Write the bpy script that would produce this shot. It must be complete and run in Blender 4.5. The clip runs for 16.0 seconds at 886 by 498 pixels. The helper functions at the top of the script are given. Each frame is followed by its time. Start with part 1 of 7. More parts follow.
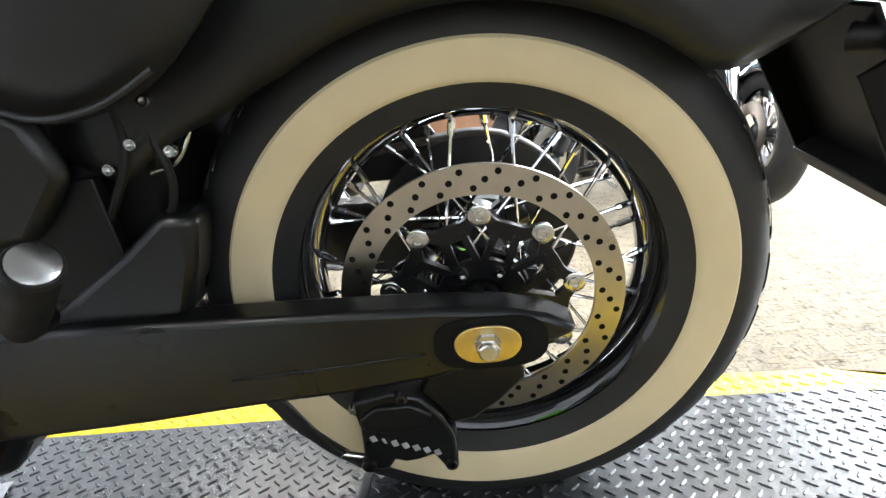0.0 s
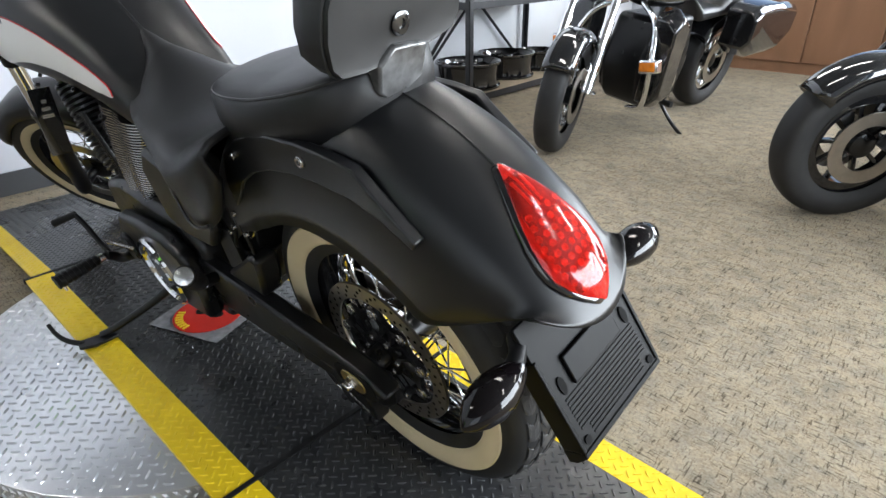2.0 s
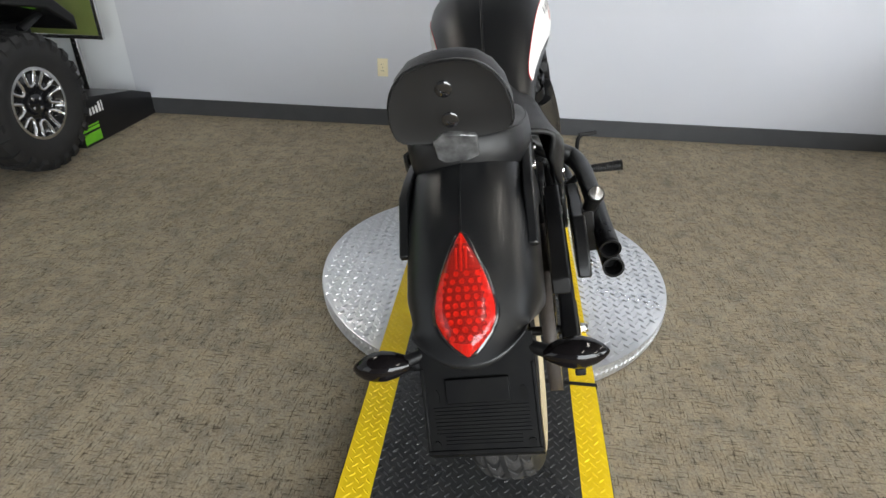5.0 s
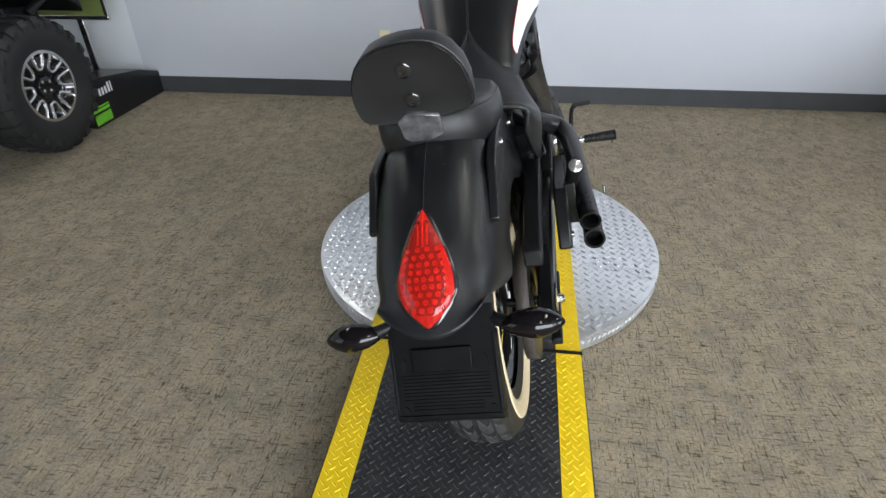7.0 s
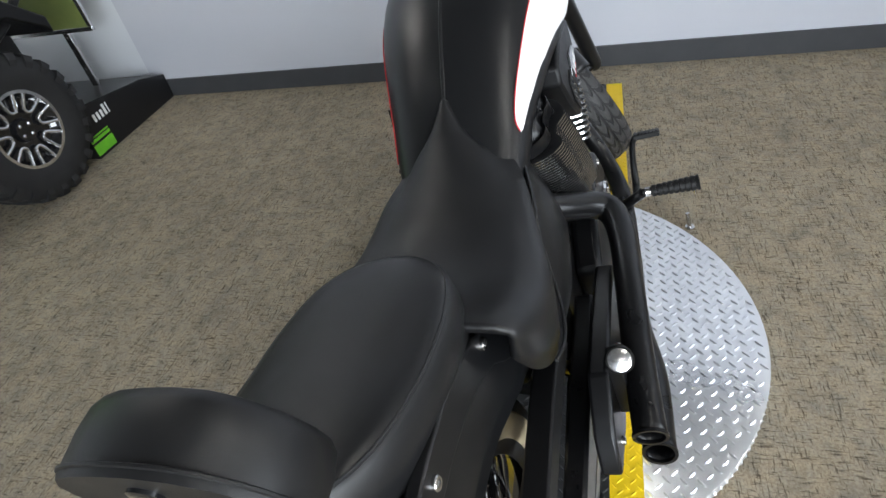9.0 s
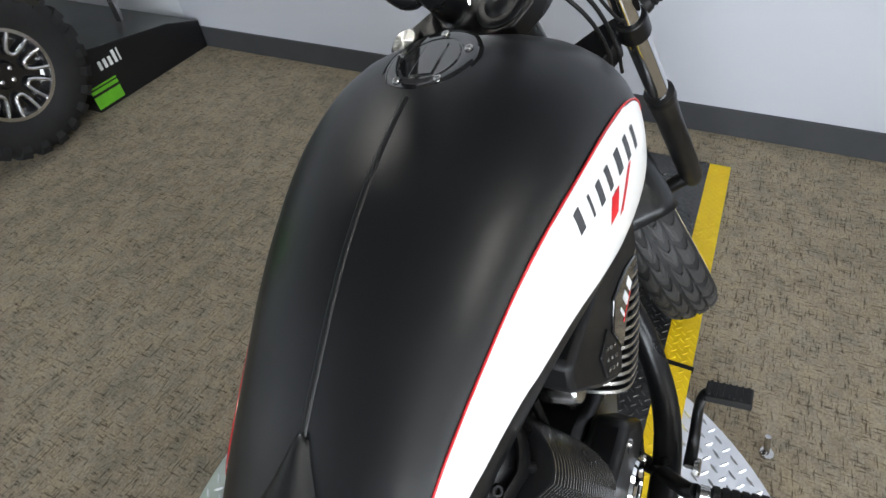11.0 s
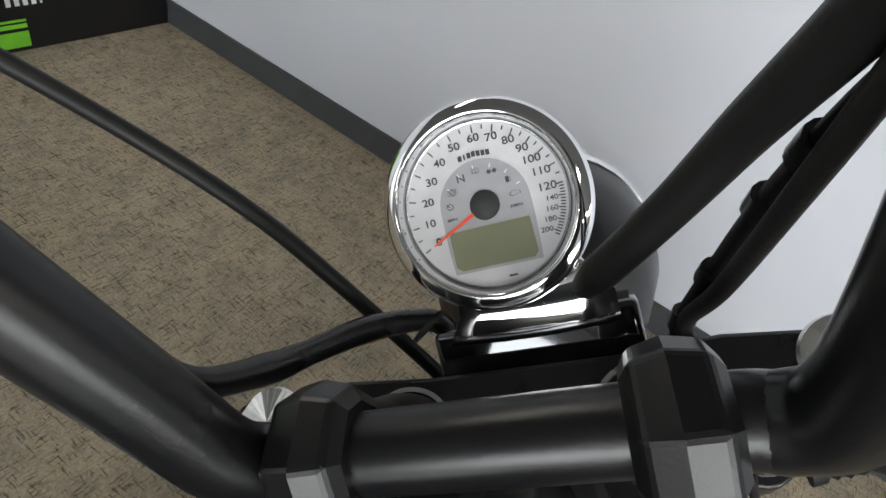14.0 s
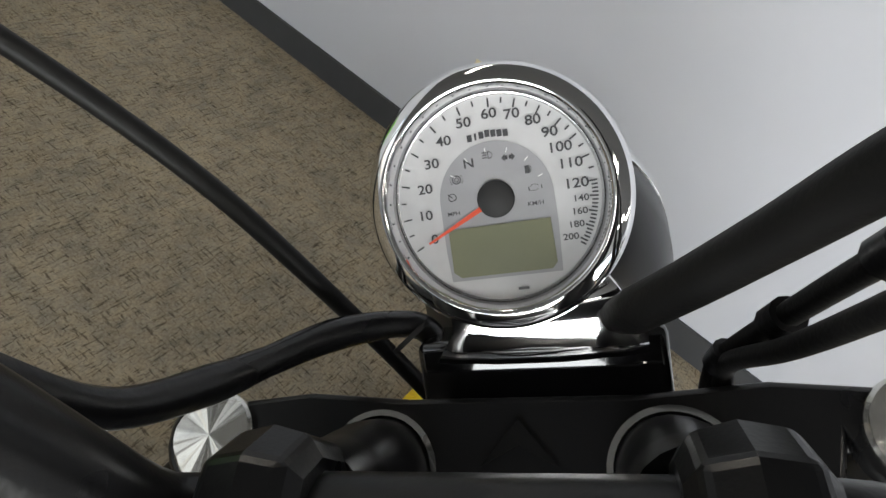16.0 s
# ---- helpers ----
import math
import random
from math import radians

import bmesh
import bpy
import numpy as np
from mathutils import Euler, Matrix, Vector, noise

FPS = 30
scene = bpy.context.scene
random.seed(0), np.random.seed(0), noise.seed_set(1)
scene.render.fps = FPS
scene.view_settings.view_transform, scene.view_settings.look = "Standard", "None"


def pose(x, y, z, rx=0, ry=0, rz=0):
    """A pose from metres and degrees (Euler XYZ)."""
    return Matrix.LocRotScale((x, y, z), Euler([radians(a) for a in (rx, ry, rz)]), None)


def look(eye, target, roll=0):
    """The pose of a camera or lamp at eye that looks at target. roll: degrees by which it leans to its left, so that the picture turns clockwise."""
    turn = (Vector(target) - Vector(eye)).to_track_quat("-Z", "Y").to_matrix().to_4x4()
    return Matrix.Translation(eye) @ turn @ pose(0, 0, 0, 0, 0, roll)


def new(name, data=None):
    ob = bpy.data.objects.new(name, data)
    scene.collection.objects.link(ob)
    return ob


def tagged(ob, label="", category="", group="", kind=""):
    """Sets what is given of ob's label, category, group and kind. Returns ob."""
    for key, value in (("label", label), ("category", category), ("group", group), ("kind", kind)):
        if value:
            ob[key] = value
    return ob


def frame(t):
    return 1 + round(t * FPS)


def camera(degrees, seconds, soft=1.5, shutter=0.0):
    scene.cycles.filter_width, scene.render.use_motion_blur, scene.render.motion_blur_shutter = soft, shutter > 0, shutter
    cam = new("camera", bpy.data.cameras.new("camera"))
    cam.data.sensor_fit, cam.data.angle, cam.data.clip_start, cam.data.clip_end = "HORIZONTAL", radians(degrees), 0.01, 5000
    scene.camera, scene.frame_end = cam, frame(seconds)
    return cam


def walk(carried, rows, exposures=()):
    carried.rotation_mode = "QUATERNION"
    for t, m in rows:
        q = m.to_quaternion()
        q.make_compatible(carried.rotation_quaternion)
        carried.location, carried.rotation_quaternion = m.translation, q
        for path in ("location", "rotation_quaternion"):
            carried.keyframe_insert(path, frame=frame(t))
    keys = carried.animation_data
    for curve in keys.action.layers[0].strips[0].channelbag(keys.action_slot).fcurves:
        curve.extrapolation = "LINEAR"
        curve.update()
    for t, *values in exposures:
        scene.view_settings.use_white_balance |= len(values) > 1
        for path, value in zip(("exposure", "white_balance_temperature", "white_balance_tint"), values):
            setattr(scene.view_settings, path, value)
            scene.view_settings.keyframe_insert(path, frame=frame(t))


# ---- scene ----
cam = camera(75.8, 16.0)
PATH = [
    (0, (0.012, 0.722, 0.485), (0.101, -1.218, 0.020), -5.7),
    (0.5, (-0.074, 0.730, 0.560), (0.264, -1.136, -0.068), -6.4),
    (1, (-0.197, 0.717, 0.661), (0.4, -1.019, -0.132), -4.7),
    (1.5, (-0.42, 0.665, 0.784), (0.507, -0.841, -0.151), -5.2),
    (2, (-0.657, 0.669, 0.929), (0.561, -0.626, 0.013), -1.2),
    (2.5, (-0.79, 0.565, 0.938), (0.634, -0.425, -0.059), 3.1),
    (3, (-0.91, 0.439, 0.981), (0.708, -0.186, -0.015), 1.4),
    (3.5, (-1.033, 0.338, 1.034), (0.696, 0.08, 0.062), 3.3),
    (4, (-1.054, 0.223, 1.072), (0.677, 0.232, 0.071), 4.9),
    (4.2, (-1.034, 0.181, 1.091), (0.702, 0.282, 0.102), 3.9),
    (6.3, (-1.213, 0.033, 1.196), (0.502, 0.222, 0.183), -0.1),
    (6.5, (-1.209, 0.009, 1.186), (0.494, 0.211, 0.156), -0.0),
    (7, (-1.11, 0.002, 1.186), (0.552, 0.235, 0.097), -0.9),
    (7.5, (-0.862, 0.02, 1.23), (0.742, 0.284, 0.064), -2.9),
    (8, (-0.688, -0.037, 1.261), (0.858, 0.296, 0.037), -6.6),
    (8.2, (-0.614, -0.07, 1.286), (0.917, 0.325, 0.061), -8.5),
    (10.3, (0.274, -0.133, 1.268), (1.574, 0.537, -0.097), -10.0),
    (10.5, (0.359, -0.129, 1.26), (1.627, 0.533, -0.138), -7.4),
    (11, (0.512, -0.093, 1.28), (1.745, 0.618, -0.125), -6.1),
    (11.5, (0.671, 0.0, 1.279), (1.86, 0.647, -0.193), 0.2),
    (12, (0.758, 0.063, 1.296), (1.91, 0.733, -0.195), 3.6),
    (12.5, (0.857, 0.105, 1.288), (2.042, 0.783, -0.174), 7.1),
    (13, (0.966, 0.143, 1.278), (2.293, 0.755, -0.087), 13.7),
    (13.5, (1.024, 0.178, 1.264), (2.415, 0.759, -0.05), 18.0),
    (14, (1.081, 0.216, 1.223), (2.476, 0.791, -0.09), 18.8),
    (14.5, (1.115, 0.249, 1.208), (2.536, 0.706, -0.123), 22.7),
    (15, (1.137, 0.261, 1.182), (2.565, 0.651, -0.163), 26.1),
    (15.5, (1.137, 0.258, 1.182), (2.545, 0.674, -0.176), 26.7),
    (16, (1.124, 0.248, 1.194), (2.502, 0.684, -0.188), 26.7),
]
walk(cam, [(t, look(eye, target, roll)) for t, eye, target, roll in PATH], exposures=((0.0, 1.53, 6500, 10), (1.0, 1.3, 5850, 10), (1.5, 1.08, 6000, 10), (2.0, 0.57, 6500, 10), (3.0, 0.08, 6900, 10), (4.2, -0.04, 7000, 10), (6.5, -0.04, 6650, 10), (8.0, 0.0, 6450, 10), (10.4, 0.09, 6500, 10), (11.0, 0.02, 6550, 10), (11.5, -0.02, 6580, 10), (12.0, 0.06, 6620, 10), (12.5, 0.25, 6650, 10), (14.0, 0.02, 6950, 10), (16.0, -0.15, 7100, 10)))

# ---- light ----
world = bpy.data.worlds.new("sky")
scene.world = world
world.use_nodes = True
wn = world.node_tree.nodes
sky = wn.new("ShaderNodeTexSky")
sky.sky_type, sky.sun_disc = "NISHITA", False
sky.sun_elevation, sky.sun_rotation = radians(40), radians(230)
world.node_tree.links.new(sky.outputs["Color"], wn["Background"].inputs["Color"])
wn["Background"].inputs["Strength"].default_value = 0.12


def area_lamp(name, where, aim, size_x, size_y, watts, colour):
    data = bpy.data.lights.new(name, "AREA")
    data.shape, data.size, data.size_y, data.energy, data.color = "RECTANGLE", size_x, size_y, watts, colour
    ob = new(name, data)
    ob.matrix_world = look(where, aim)
    return ob


FLOOR = -0.085
# added fill lamp for the left side; no window is known there
area_lamp("left_fill_light", (-3.0, 4.85, 1.55), (-0.2, 0.0, 0.3), 2.6, 2.2, 18, (0.95, 0.97, 1.0))
area_lamp("window_light", (-4.55, -2.2, 1.55), (0.5, -0.6, 0.3), 4.4, 2.3, 430, (0.84, 0.92, 1.0))
area_lamp("side_window_light", (-2.4, -6.3, 1.6), (0.0, 0.0, 0.2), 4.2, 2.2, 370, (0.86, 0.93, 1.0))
CEILING_LIGHTS = [(-2.4, -0.6), (-2.4, -3.2), (0.3, -3.0), (0.2, -0.9), (1.8, -3.6), (1.75, 2.6)]


# ---- materials ----
def material(name, base, rough=0.5, metal=0.0, second=None, scale=20.0, amount=0.5, detail=4.0, bump=0.0, bump_scale=None,
             coat=0.0, spec=0.5, rough_var=0.0, stretch=(1, 1, 1), transmission=0.0, ior=1.45, emission=None, strength=0.0, sheen=0.0):
    m = bpy.data.materials.new(name)
    m.use_nodes = True
    nt = m.node_tree
    b = nt.nodes["Principled BSDF"]
    b.inputs["Base Color"].default_value = (*base, 1)
    b.inputs["Roughness"].default_value, b.inputs["Metallic"].default_value = rough, metal
    b.inputs["Coat Weight"].default_value, b.inputs["Specular IOR Level"].default_value = coat, spec
    b.inputs["Transmission Weight"].default_value, b.inputs["IOR"].default_value = transmission, ior
    b.inputs["Sheen Weight"].default_value = sheen
    if emission:
        b.inputs["Emission Color"].default_value = (*emission, 1)
        b.inputs["Emission Strength"].default_value = strength
    co = nt.nodes.new("ShaderNodeTexCoord")
    mp = nt.nodes.new("ShaderNodeMapping")
    mp.inputs["Scale"].default_value = stretch
    nt.links.new(co.outputs["Object"], mp.inputs["Vector"])

    def noise_node(s, d):
        n = nt.nodes.new("ShaderNodeTexNoise")
        n.inputs["Scale"].default_value, n.inputs["Detail"].default_value = s, d
        nt.links.new(mp.outputs["Vector"], n.inputs["Vector"])
        return n

    if second:
        n = noise_node(scale, detail)
        r = nt.nodes.new("ShaderNodeValToRGB")
        r.color_ramp.elements[0].position, r.color_ramp.elements[1].position = 0.5 - 0.25 * amount, 0.5 + 0.25 * amount
        r.color_ramp.elements[0].color, r.color_ramp.elements[1].color = (*base, 1), (*second, 1)
        nt.links.new(n.outputs["Fac"], r.inputs["Fac"])
        nt.links.new(r.outputs["Color"], b.inputs["Base Color"])
    if rough_var:
        n = noise_node(scale * 0.35, 3)
        q = nt.nodes.new("ShaderNodeMapRange")
        q.inputs["To Min"].default_value, q.inputs["To Max"].default_value = rough - rough_var, rough + rough_var
        nt.links.new(n.outputs["Fac"], q.inputs["Value"])
        nt.links.new(q.outputs["Result"], b.inputs["Roughness"])
    if bump:
        n = noise_node(bump_scale or scale, 4)
        u = nt.nodes.new("ShaderNodeBump")
        u.inputs["Strength"].default_value, u.inputs["Distance"].default_value = bump, 0.002
        nt.links.new(n.outputs["Fac"], u.inputs["Height"])
        nt.links.new(u.outputs["Normal"], b.inputs["Normal"])
    return m


SATIN = material("satin_black_paint", (0.0055, 0.0058, 0.0066), 0.36, rough_var=0.04, scale=30, bump=0.02, bump_scale=900, spec=0.54)
GLOSS = material("gloss_black_paint", (0.008, 0.008, 0.009), 0.07, coat=1.0)
PLASTIC = material("black_moulded_plastic", (0.0045, 0.0045, 0.005), 0.45, rough_var=0.08, scale=60, bump=0.06, bump_scale=1400, spec=0.32)
CAST = material("black_powder_coat", (0.0055, 0.0055, 0.006), 0.30, rough_var=0.08, scale=50, bump=0.05, bump_scale=700, spec=0.42)
RUBBER = material("black_rubber", (0.006, 0.006, 0.006), 0.50, spec=0.28, second=(0.011, 0.0105, 0.0105), scale=25, amount=1.2, bump=0.1, bump_scale=500)
TYRE = material("tyre_rubber", (0.009, 0.009, 0.010), 0.58, second=(0.02, 0.0195, 0.019), scale=14, amount=1.4, bump=0.06, bump_scale=300)
WHITEWALL = material("whitewall_rubber", (0.56, 0.46, 0.29), 0.55, second=(0.66, 0.55, 0.36), scale=9, amount=1.5, bump=0.04, bump_scale=250)
VINYL = material("black_seat_vinyl", (0.0085, 0.0085, 0.009), 0.42, rough_var=0.05, scale=40, bump=0.12, bump_scale=1100, spec=0.50)
WHITE = material("white_tank_paint", (0.83, 0.82, 0.79), 0.32, second=(0.86, 0.85, 0.83), scale=5, amount=1.0, coat=0.3)
RED = material("red_paint", (0.62, 0.02, 0.025), 0.3, coat=0.5)
INK = material("dark_grey_lettering", (0.05, 0.05, 0.055), 0.4)
CHROME = material("chrome", (0.86, 0.86, 0.87), 0.05, 1.0, rough_var=0.015, scale=20)
STEEL = material("brushed_steel", (0.62, 0.61, 0.60), 0.24, 1.0, second=(0.5, 0.49, 0.48), scale=60, amount=1.2, stretch=(1, 1, 6))
DISC = material("brake_disc_steel", (0.50, 0.46, 0.41), 0.30, 1.0, second=(0.40, 0.37, 0.33), scale=30, amount=1.3, rough_var=0.06)
ZINC = material("yellow_zinc", (0.72, 0.55, 0.20), 0.28, 1.0, second=(0.60, 0.47, 0.22), scale=50)
ALLOY = material("machined_alloy", (0.80, 0.80, 0.80), 0.26, 1.0, second=(0.68, 0.68, 0.68), scale=40)
BELT = material("drive_belt", (0.035, 0.028, 0.024), 0.6, second=(0.05, 0.04, 0.034), scale=60, bump=0.1)
LENS = material("red_lens", (0.88, 0.028, 0.018), 0.05, transmission=0.72, ior=1.45)
LENS_IN = material("red_reflector", (0.86, 0.24, 0.16), 0.28, 0.0, second=(0.60, 0.12, 0.08), scale=45, stretch=(1, 6, 1))
CUP = material("bright_reflector_cup", (0.98, 0.70, 0.45), 0.20, 0.25, second=(0.80, 0.38, 0.26), scale=260, amount=0.5)
SMOKE = material("smoked_lens", (0.0045, 0.0035, 0.004), 0.06, spec=0.45)
AMBER = material("amber_lens", (0.80, 0.26, 0.02), 0.15, coat=0.6, second=(0.65, 0.18, 0.01), scale=120)
GREY_WRAP = material("clear_wrapped_grey_bracket", (0.13, 0.13, 0.13), 0.26, second=(0.035, 0.035, 0.035), scale=28, amount=0.7, bump=0.7, bump_scale=60, coat=0.6)
FORK_CAP = material("brushed_fork_cap", (0.80, 0.79, 0.75), 0.26, 0.95, second=(0.70, 0.69, 0.66), scale=60)
OLIVE = material("olive_printed_board", (0.085, 0.125, 0.032), 0.4, second=(0.16, 0.18, 0.055), scale=9, amount=1.6, rough_var=0.1)
HOLDER_BLACK = material("moulded_black_plastic", (0.003, 0.003, 0.0035), 0.42, second=(0.005, 0.005, 0.005), scale=30, bump=0.04, bump_scale=400, spec=0.13)
YELLOW = material("yellow_safety_paint", (0.87, 0.62, 0.010), 0.42, second=(0.80, 0.54, 0.008), scale=18, amount=1.0, bump=0.05, bump_scale=200, rough_var=0.08)
PLATE_BLACK = material("black_tread_plate_paint", (0.0216, 0.0223, 0.0245), 0.28, spec=0.7, second=(0.036, 0.037, 0.037), scale=16, amount=1.0, rough_var=0.08, bump=0.04, bump_scale=160)
PLATE_SILVER = material("aluminium_tread_plate", (0.80, 0.81, 0.83), 0.30, 0.85, second=(0.66, 0.67, 0.70), scale=12, amount=1.2, rough_var=0.08, bump=0.05, bump_scale=120)
WALL_PAINT = material("pale_blue_grey_wall_paint", (0.52, 0.535, 0.585), 0.6, second=(0.545, 0.56, 0.61), scale=1.4, amount=1.2, bump=0.08, bump_scale=220)
WHITE_WALL = material("white_wall_paint", (0.67, 0.69, 0.72), 0.55, second=(0.62, 0.64, 0.67), scale=2, amount=1.2, bump=0.06, bump_scale=220)
BASE = material("charcoal_vinyl_baseboard", (0.045, 0.047, 0.052), 0.45, second=(0.06, 0.062, 0.066), scale=7, amount=1.2)
CEIL = material("dark_grey_ceiling_tile", (0.14, 0.14, 0.14), 0.85, second=(0.11, 0.11, 0.11), scale=90, bump=0.3, bump_scale=120)
IVORY = material("ivory_plastic", (0.80, 0.72, 0.50), 0.35)
WOOD = material("brown_wood_panel", (0.22, 0.11, 0.06), 0.45, second=(0.14, 0.07, 0.035), scale=6, amount=1.2, stretch=(1, 1, 0.15))
RACK = material("black_painted_steel_angle", (0.018, 0.019, 0.022), 0.42, second=(0.035, 0.036, 0.04), scale=20, amount=1.2, bump=0.06, bump_scale=260)
CARDBOARD = material("plywood_shelf_board", (0.42, 0.34, 0.24), 0.7, second=(0.33, 0.26, 0.18), scale=8, amount=1.2, stretch=(0.3, 2, 1))
GREEN = material("lime_green_plastic", (0.16, 0.52, 0.03), 0.35, second=(0.13, 0.44, 0.03), scale=15)
BOX_BLACK = material("black_gloss_board", (0.010, 0.010, 0.011), 0.3, rough_var=0.05, scale=8)
WHITE_PRINT = material("white_print", (0.75, 0.75, 0.75), 0.5)
DIAL = material("silver_white_dial", (0.49, 0.49, 0.50), 0.4, second=(0.54, 0.54, 0.55), scale=60)
DIAL_IN = material("grey_dial_centre", (0.30, 0.30, 0.315), 0.45, second=(0.33, 0.33, 0.345), scale=60)
LCD = material("olive_lcd", (0.17, 0.175, 0.105), 0.35, second=(0.185, 0.19, 0.115), scale=30, spec=0.3)
NEEDLE = material("orange_red_needle", (0.75, 0.08, 0.03), 0.4)
GLASS_BLACK = material("black_dial_boss", (0.02, 0.02, 0.021), 0.6)
LAMP = material("lit_fluorescent_tube", (0.9, 0.9, 0.9), 0.6, emission=(1.0, 0.97, 0.92), strength=27.0)
DECAL_RED = material("red_plastic_sheet_print", (0.65, 0.03, 0.02), 0.25, coat=0.5)
DECAL_YEL = material("yellow_print", (0.85, 0.62, 0.02), 0.3)
SHEET = material("crinkled_clear_plastic_sheet", (0.20, 0.20, 0.21), 0.15, second=(0.34, 0.34, 0.35), scale=40, amount=0.8, bump=0.9, bump_scale=55, coat=0.6)
# print black, also laid over holes, gaps and recesses for the shade inside
INK_AND_HOLLOW = material("print_and_hollow_black", (0.006, 0.006, 0.006), 0.7, spec=0.1)
WRAP = material("crinkled_black_sleeve", (0.008, 0.008, 0.009), 0.28, bump=0.8, bump_scale=45, rough_var=0.06, scale=30)
# lighter copy of the tyre rubber; the darker tyre stands for groove shade
TREAD_PALE = material("pale_tread_rubber", (0.034, 0.033, 0.033), 0.55, second=(0.048, 0.046, 0.045), scale=20, amount=1.2, bump=0.06, bump_scale=300)


def carpet_material():
    m = bpy.data.materials.new("mottled_brown_grey_carpet")
    m.use_nodes = True
    nt = m.node_tree
    b = nt.nodes["Principled BSDF"]
    b.inputs["Roughness"].default_value, b.inputs["Specular IOR Level"].default_value = 0.95, 0.15
    co = nt.nodes.new("ShaderNodeTexCoord")

    def noise_node(scale, detail, stretch):
        mp = nt.nodes.new("ShaderNodeMapping")
        mp.inputs["Scale"].default_value = stretch
        nt.links.new(co.outputs["Object"], mp.inputs["Vector"])
        n = nt.nodes.new("ShaderNodeTexNoise")
        n.inputs["Scale"].default_value, n.inputs["Detail"].default_value, n.inputs["Roughness"].default_value = scale, detail, 0.65
        nt.links.new(mp.outputs["Vector"], n.inputs["Vector"])
        return n

    def ramp(source, stops):
        r = nt.nodes.new("ShaderNodeValToRGB")
        while len(r.color_ramp.elements) < len(stops):
            r.color_ramp.elements.new(0.5)
        for e, (p, c) in zip(r.color_ramp.elements, stops):
            e.position, e.color = p, (*c, 1)
        nt.links.new(source.outputs["Fac"], r.inputs["Fac"])
        return r

    base = ramp(noise_node(150, 4, (1, 1, 1)), [(0.28, (0.205, 0.175, 0.130)), (0.5, (0.290, 0.250, 0.190)), (0.74, (0.375, 0.33, 0.255))])
    fleck_x = ramp(noise_node(66, 4, (0.42, 2.9, 1)), [(0.56, (1, 1, 1)), (0.645, (0.38, 0.36, 0.34))])
    fleck_y = ramp(noise_node(62, 4, (2.9, 0.42, 1)), [(0.56, (1, 1, 1)), (0.645, (0.40, 0.38, 0.36))])
    patch = ramp(noise_node(11, 4, (1, 1, 1)), [(0.34, (0.85, 0.87, 0.90)), (0.60, (1.15, 1.14, 1.12))])
    warm = ramp(noise_node(28, 3, (1, 1, 1)), [(0.35, (0.98, 0.99, 1.0)), (0.62, (1.05, 1.0, 0.93))])
    wear = ramp(noise_node(1.6, 3, (1, 1, 1)), [(0.3, (0.90, 0.90, 0.90)), (0.7, (1.08, 1.08, 1.08))])
    last = base
    for other in (fleck_x, fleck_y, patch, warm, wear):
        mix = nt.nodes.new("ShaderNodeMix")
        mix.data_type, mix.blend_type = "RGBA", "MULTIPLY"
        mix.inputs["Factor"].default_value = 1.0
        nt.links.new((last.outputs["Color"] if last is base else last.outputs[2]), mix.inputs[6])
        nt.links.new(other.outputs["Color"], mix.inputs[7])
        last = mix
    nt.links.new(last.outputs[2], b.inputs["Base Color"])
    u = nt.nodes.new("ShaderNodeBump")
    u.inputs["Strength"].default_value, u.inputs["Distance"].default_value = 0.22, 0.003
    nt.links.new(noise_node(260, 3, (1, 1, 1)).outputs["Fac"], u.inputs["Height"])
    nt.links.new(u.outputs["Normal"], b.inputs["Normal"])
    return m


CARPET = carpet_material()


# ---- mesh helpers ----
def finish(name, bm, mat, parent=None, label="", smooth=True, bevel=0.0, solid=0.0, sharp=38, xf=None):
    """One mesh object out of a bmesh; with a parent it is a part in the parent's space."""
    if xf is not None:
        bmesh.ops.transform(bm, matrix=xf, verts=bm.verts)
    bmesh.ops.recalc_face_normals(bm, faces=bm.faces)
    me = bpy.data.meshes.new(name)
    bm.to_mesh(me)
    bm.free()
    for m in mat if isinstance(mat, (list, tuple)) else [mat]:
        me.materials.append(m)
    if smooth:
        for p in me.polygons:
            p.use_smooth = True
        me.set_sharp_from_angle(angle=radians(sharp))
    ob = new(name, me)
    if solid:
        s = ob.modifiers.new("thickness", "SOLIDIFY")
        s.thickness, s.offset = solid, -1
    if bevel:
        v = ob.modifiers.new("edges", "BEVEL")
        v.width, v.segments, v.limit_method, v.angle_limit = bevel, 2, "ANGLE", radians(40)
    if parent:
        ob.parent = parent
    if label:
        ob["label"] = label
    return ob


def part(name, bm, mat, parent, label="", **options):
    return finish(name, bm, mat, parent, label, **options)


def thing(name, label, category, m=None, group=""):
    ob = new(name)
    ob.empty_display_size = 0.1
    if m is not None:
        ob.matrix_world = m
    return tagged(ob, label, category, group)


def box(bm, x0, x1, y0, y1, z0, z1, m=None):
    vs = [bm.verts.new((x, y, z)) for z in (z0, z1) for y in (y0, y1) for x in (x0, x1)]
    for q in ((0, 2, 3, 1), (4, 5, 7, 6), (0, 1, 5, 4), (2, 6, 7, 3), (0, 4, 6, 2), (1, 3, 7, 5)):
        bm.faces.new([vs[i] for i in q])
    if m is not None:
        bmesh.ops.transform(bm, matrix=m, verts=vs)
    return bm


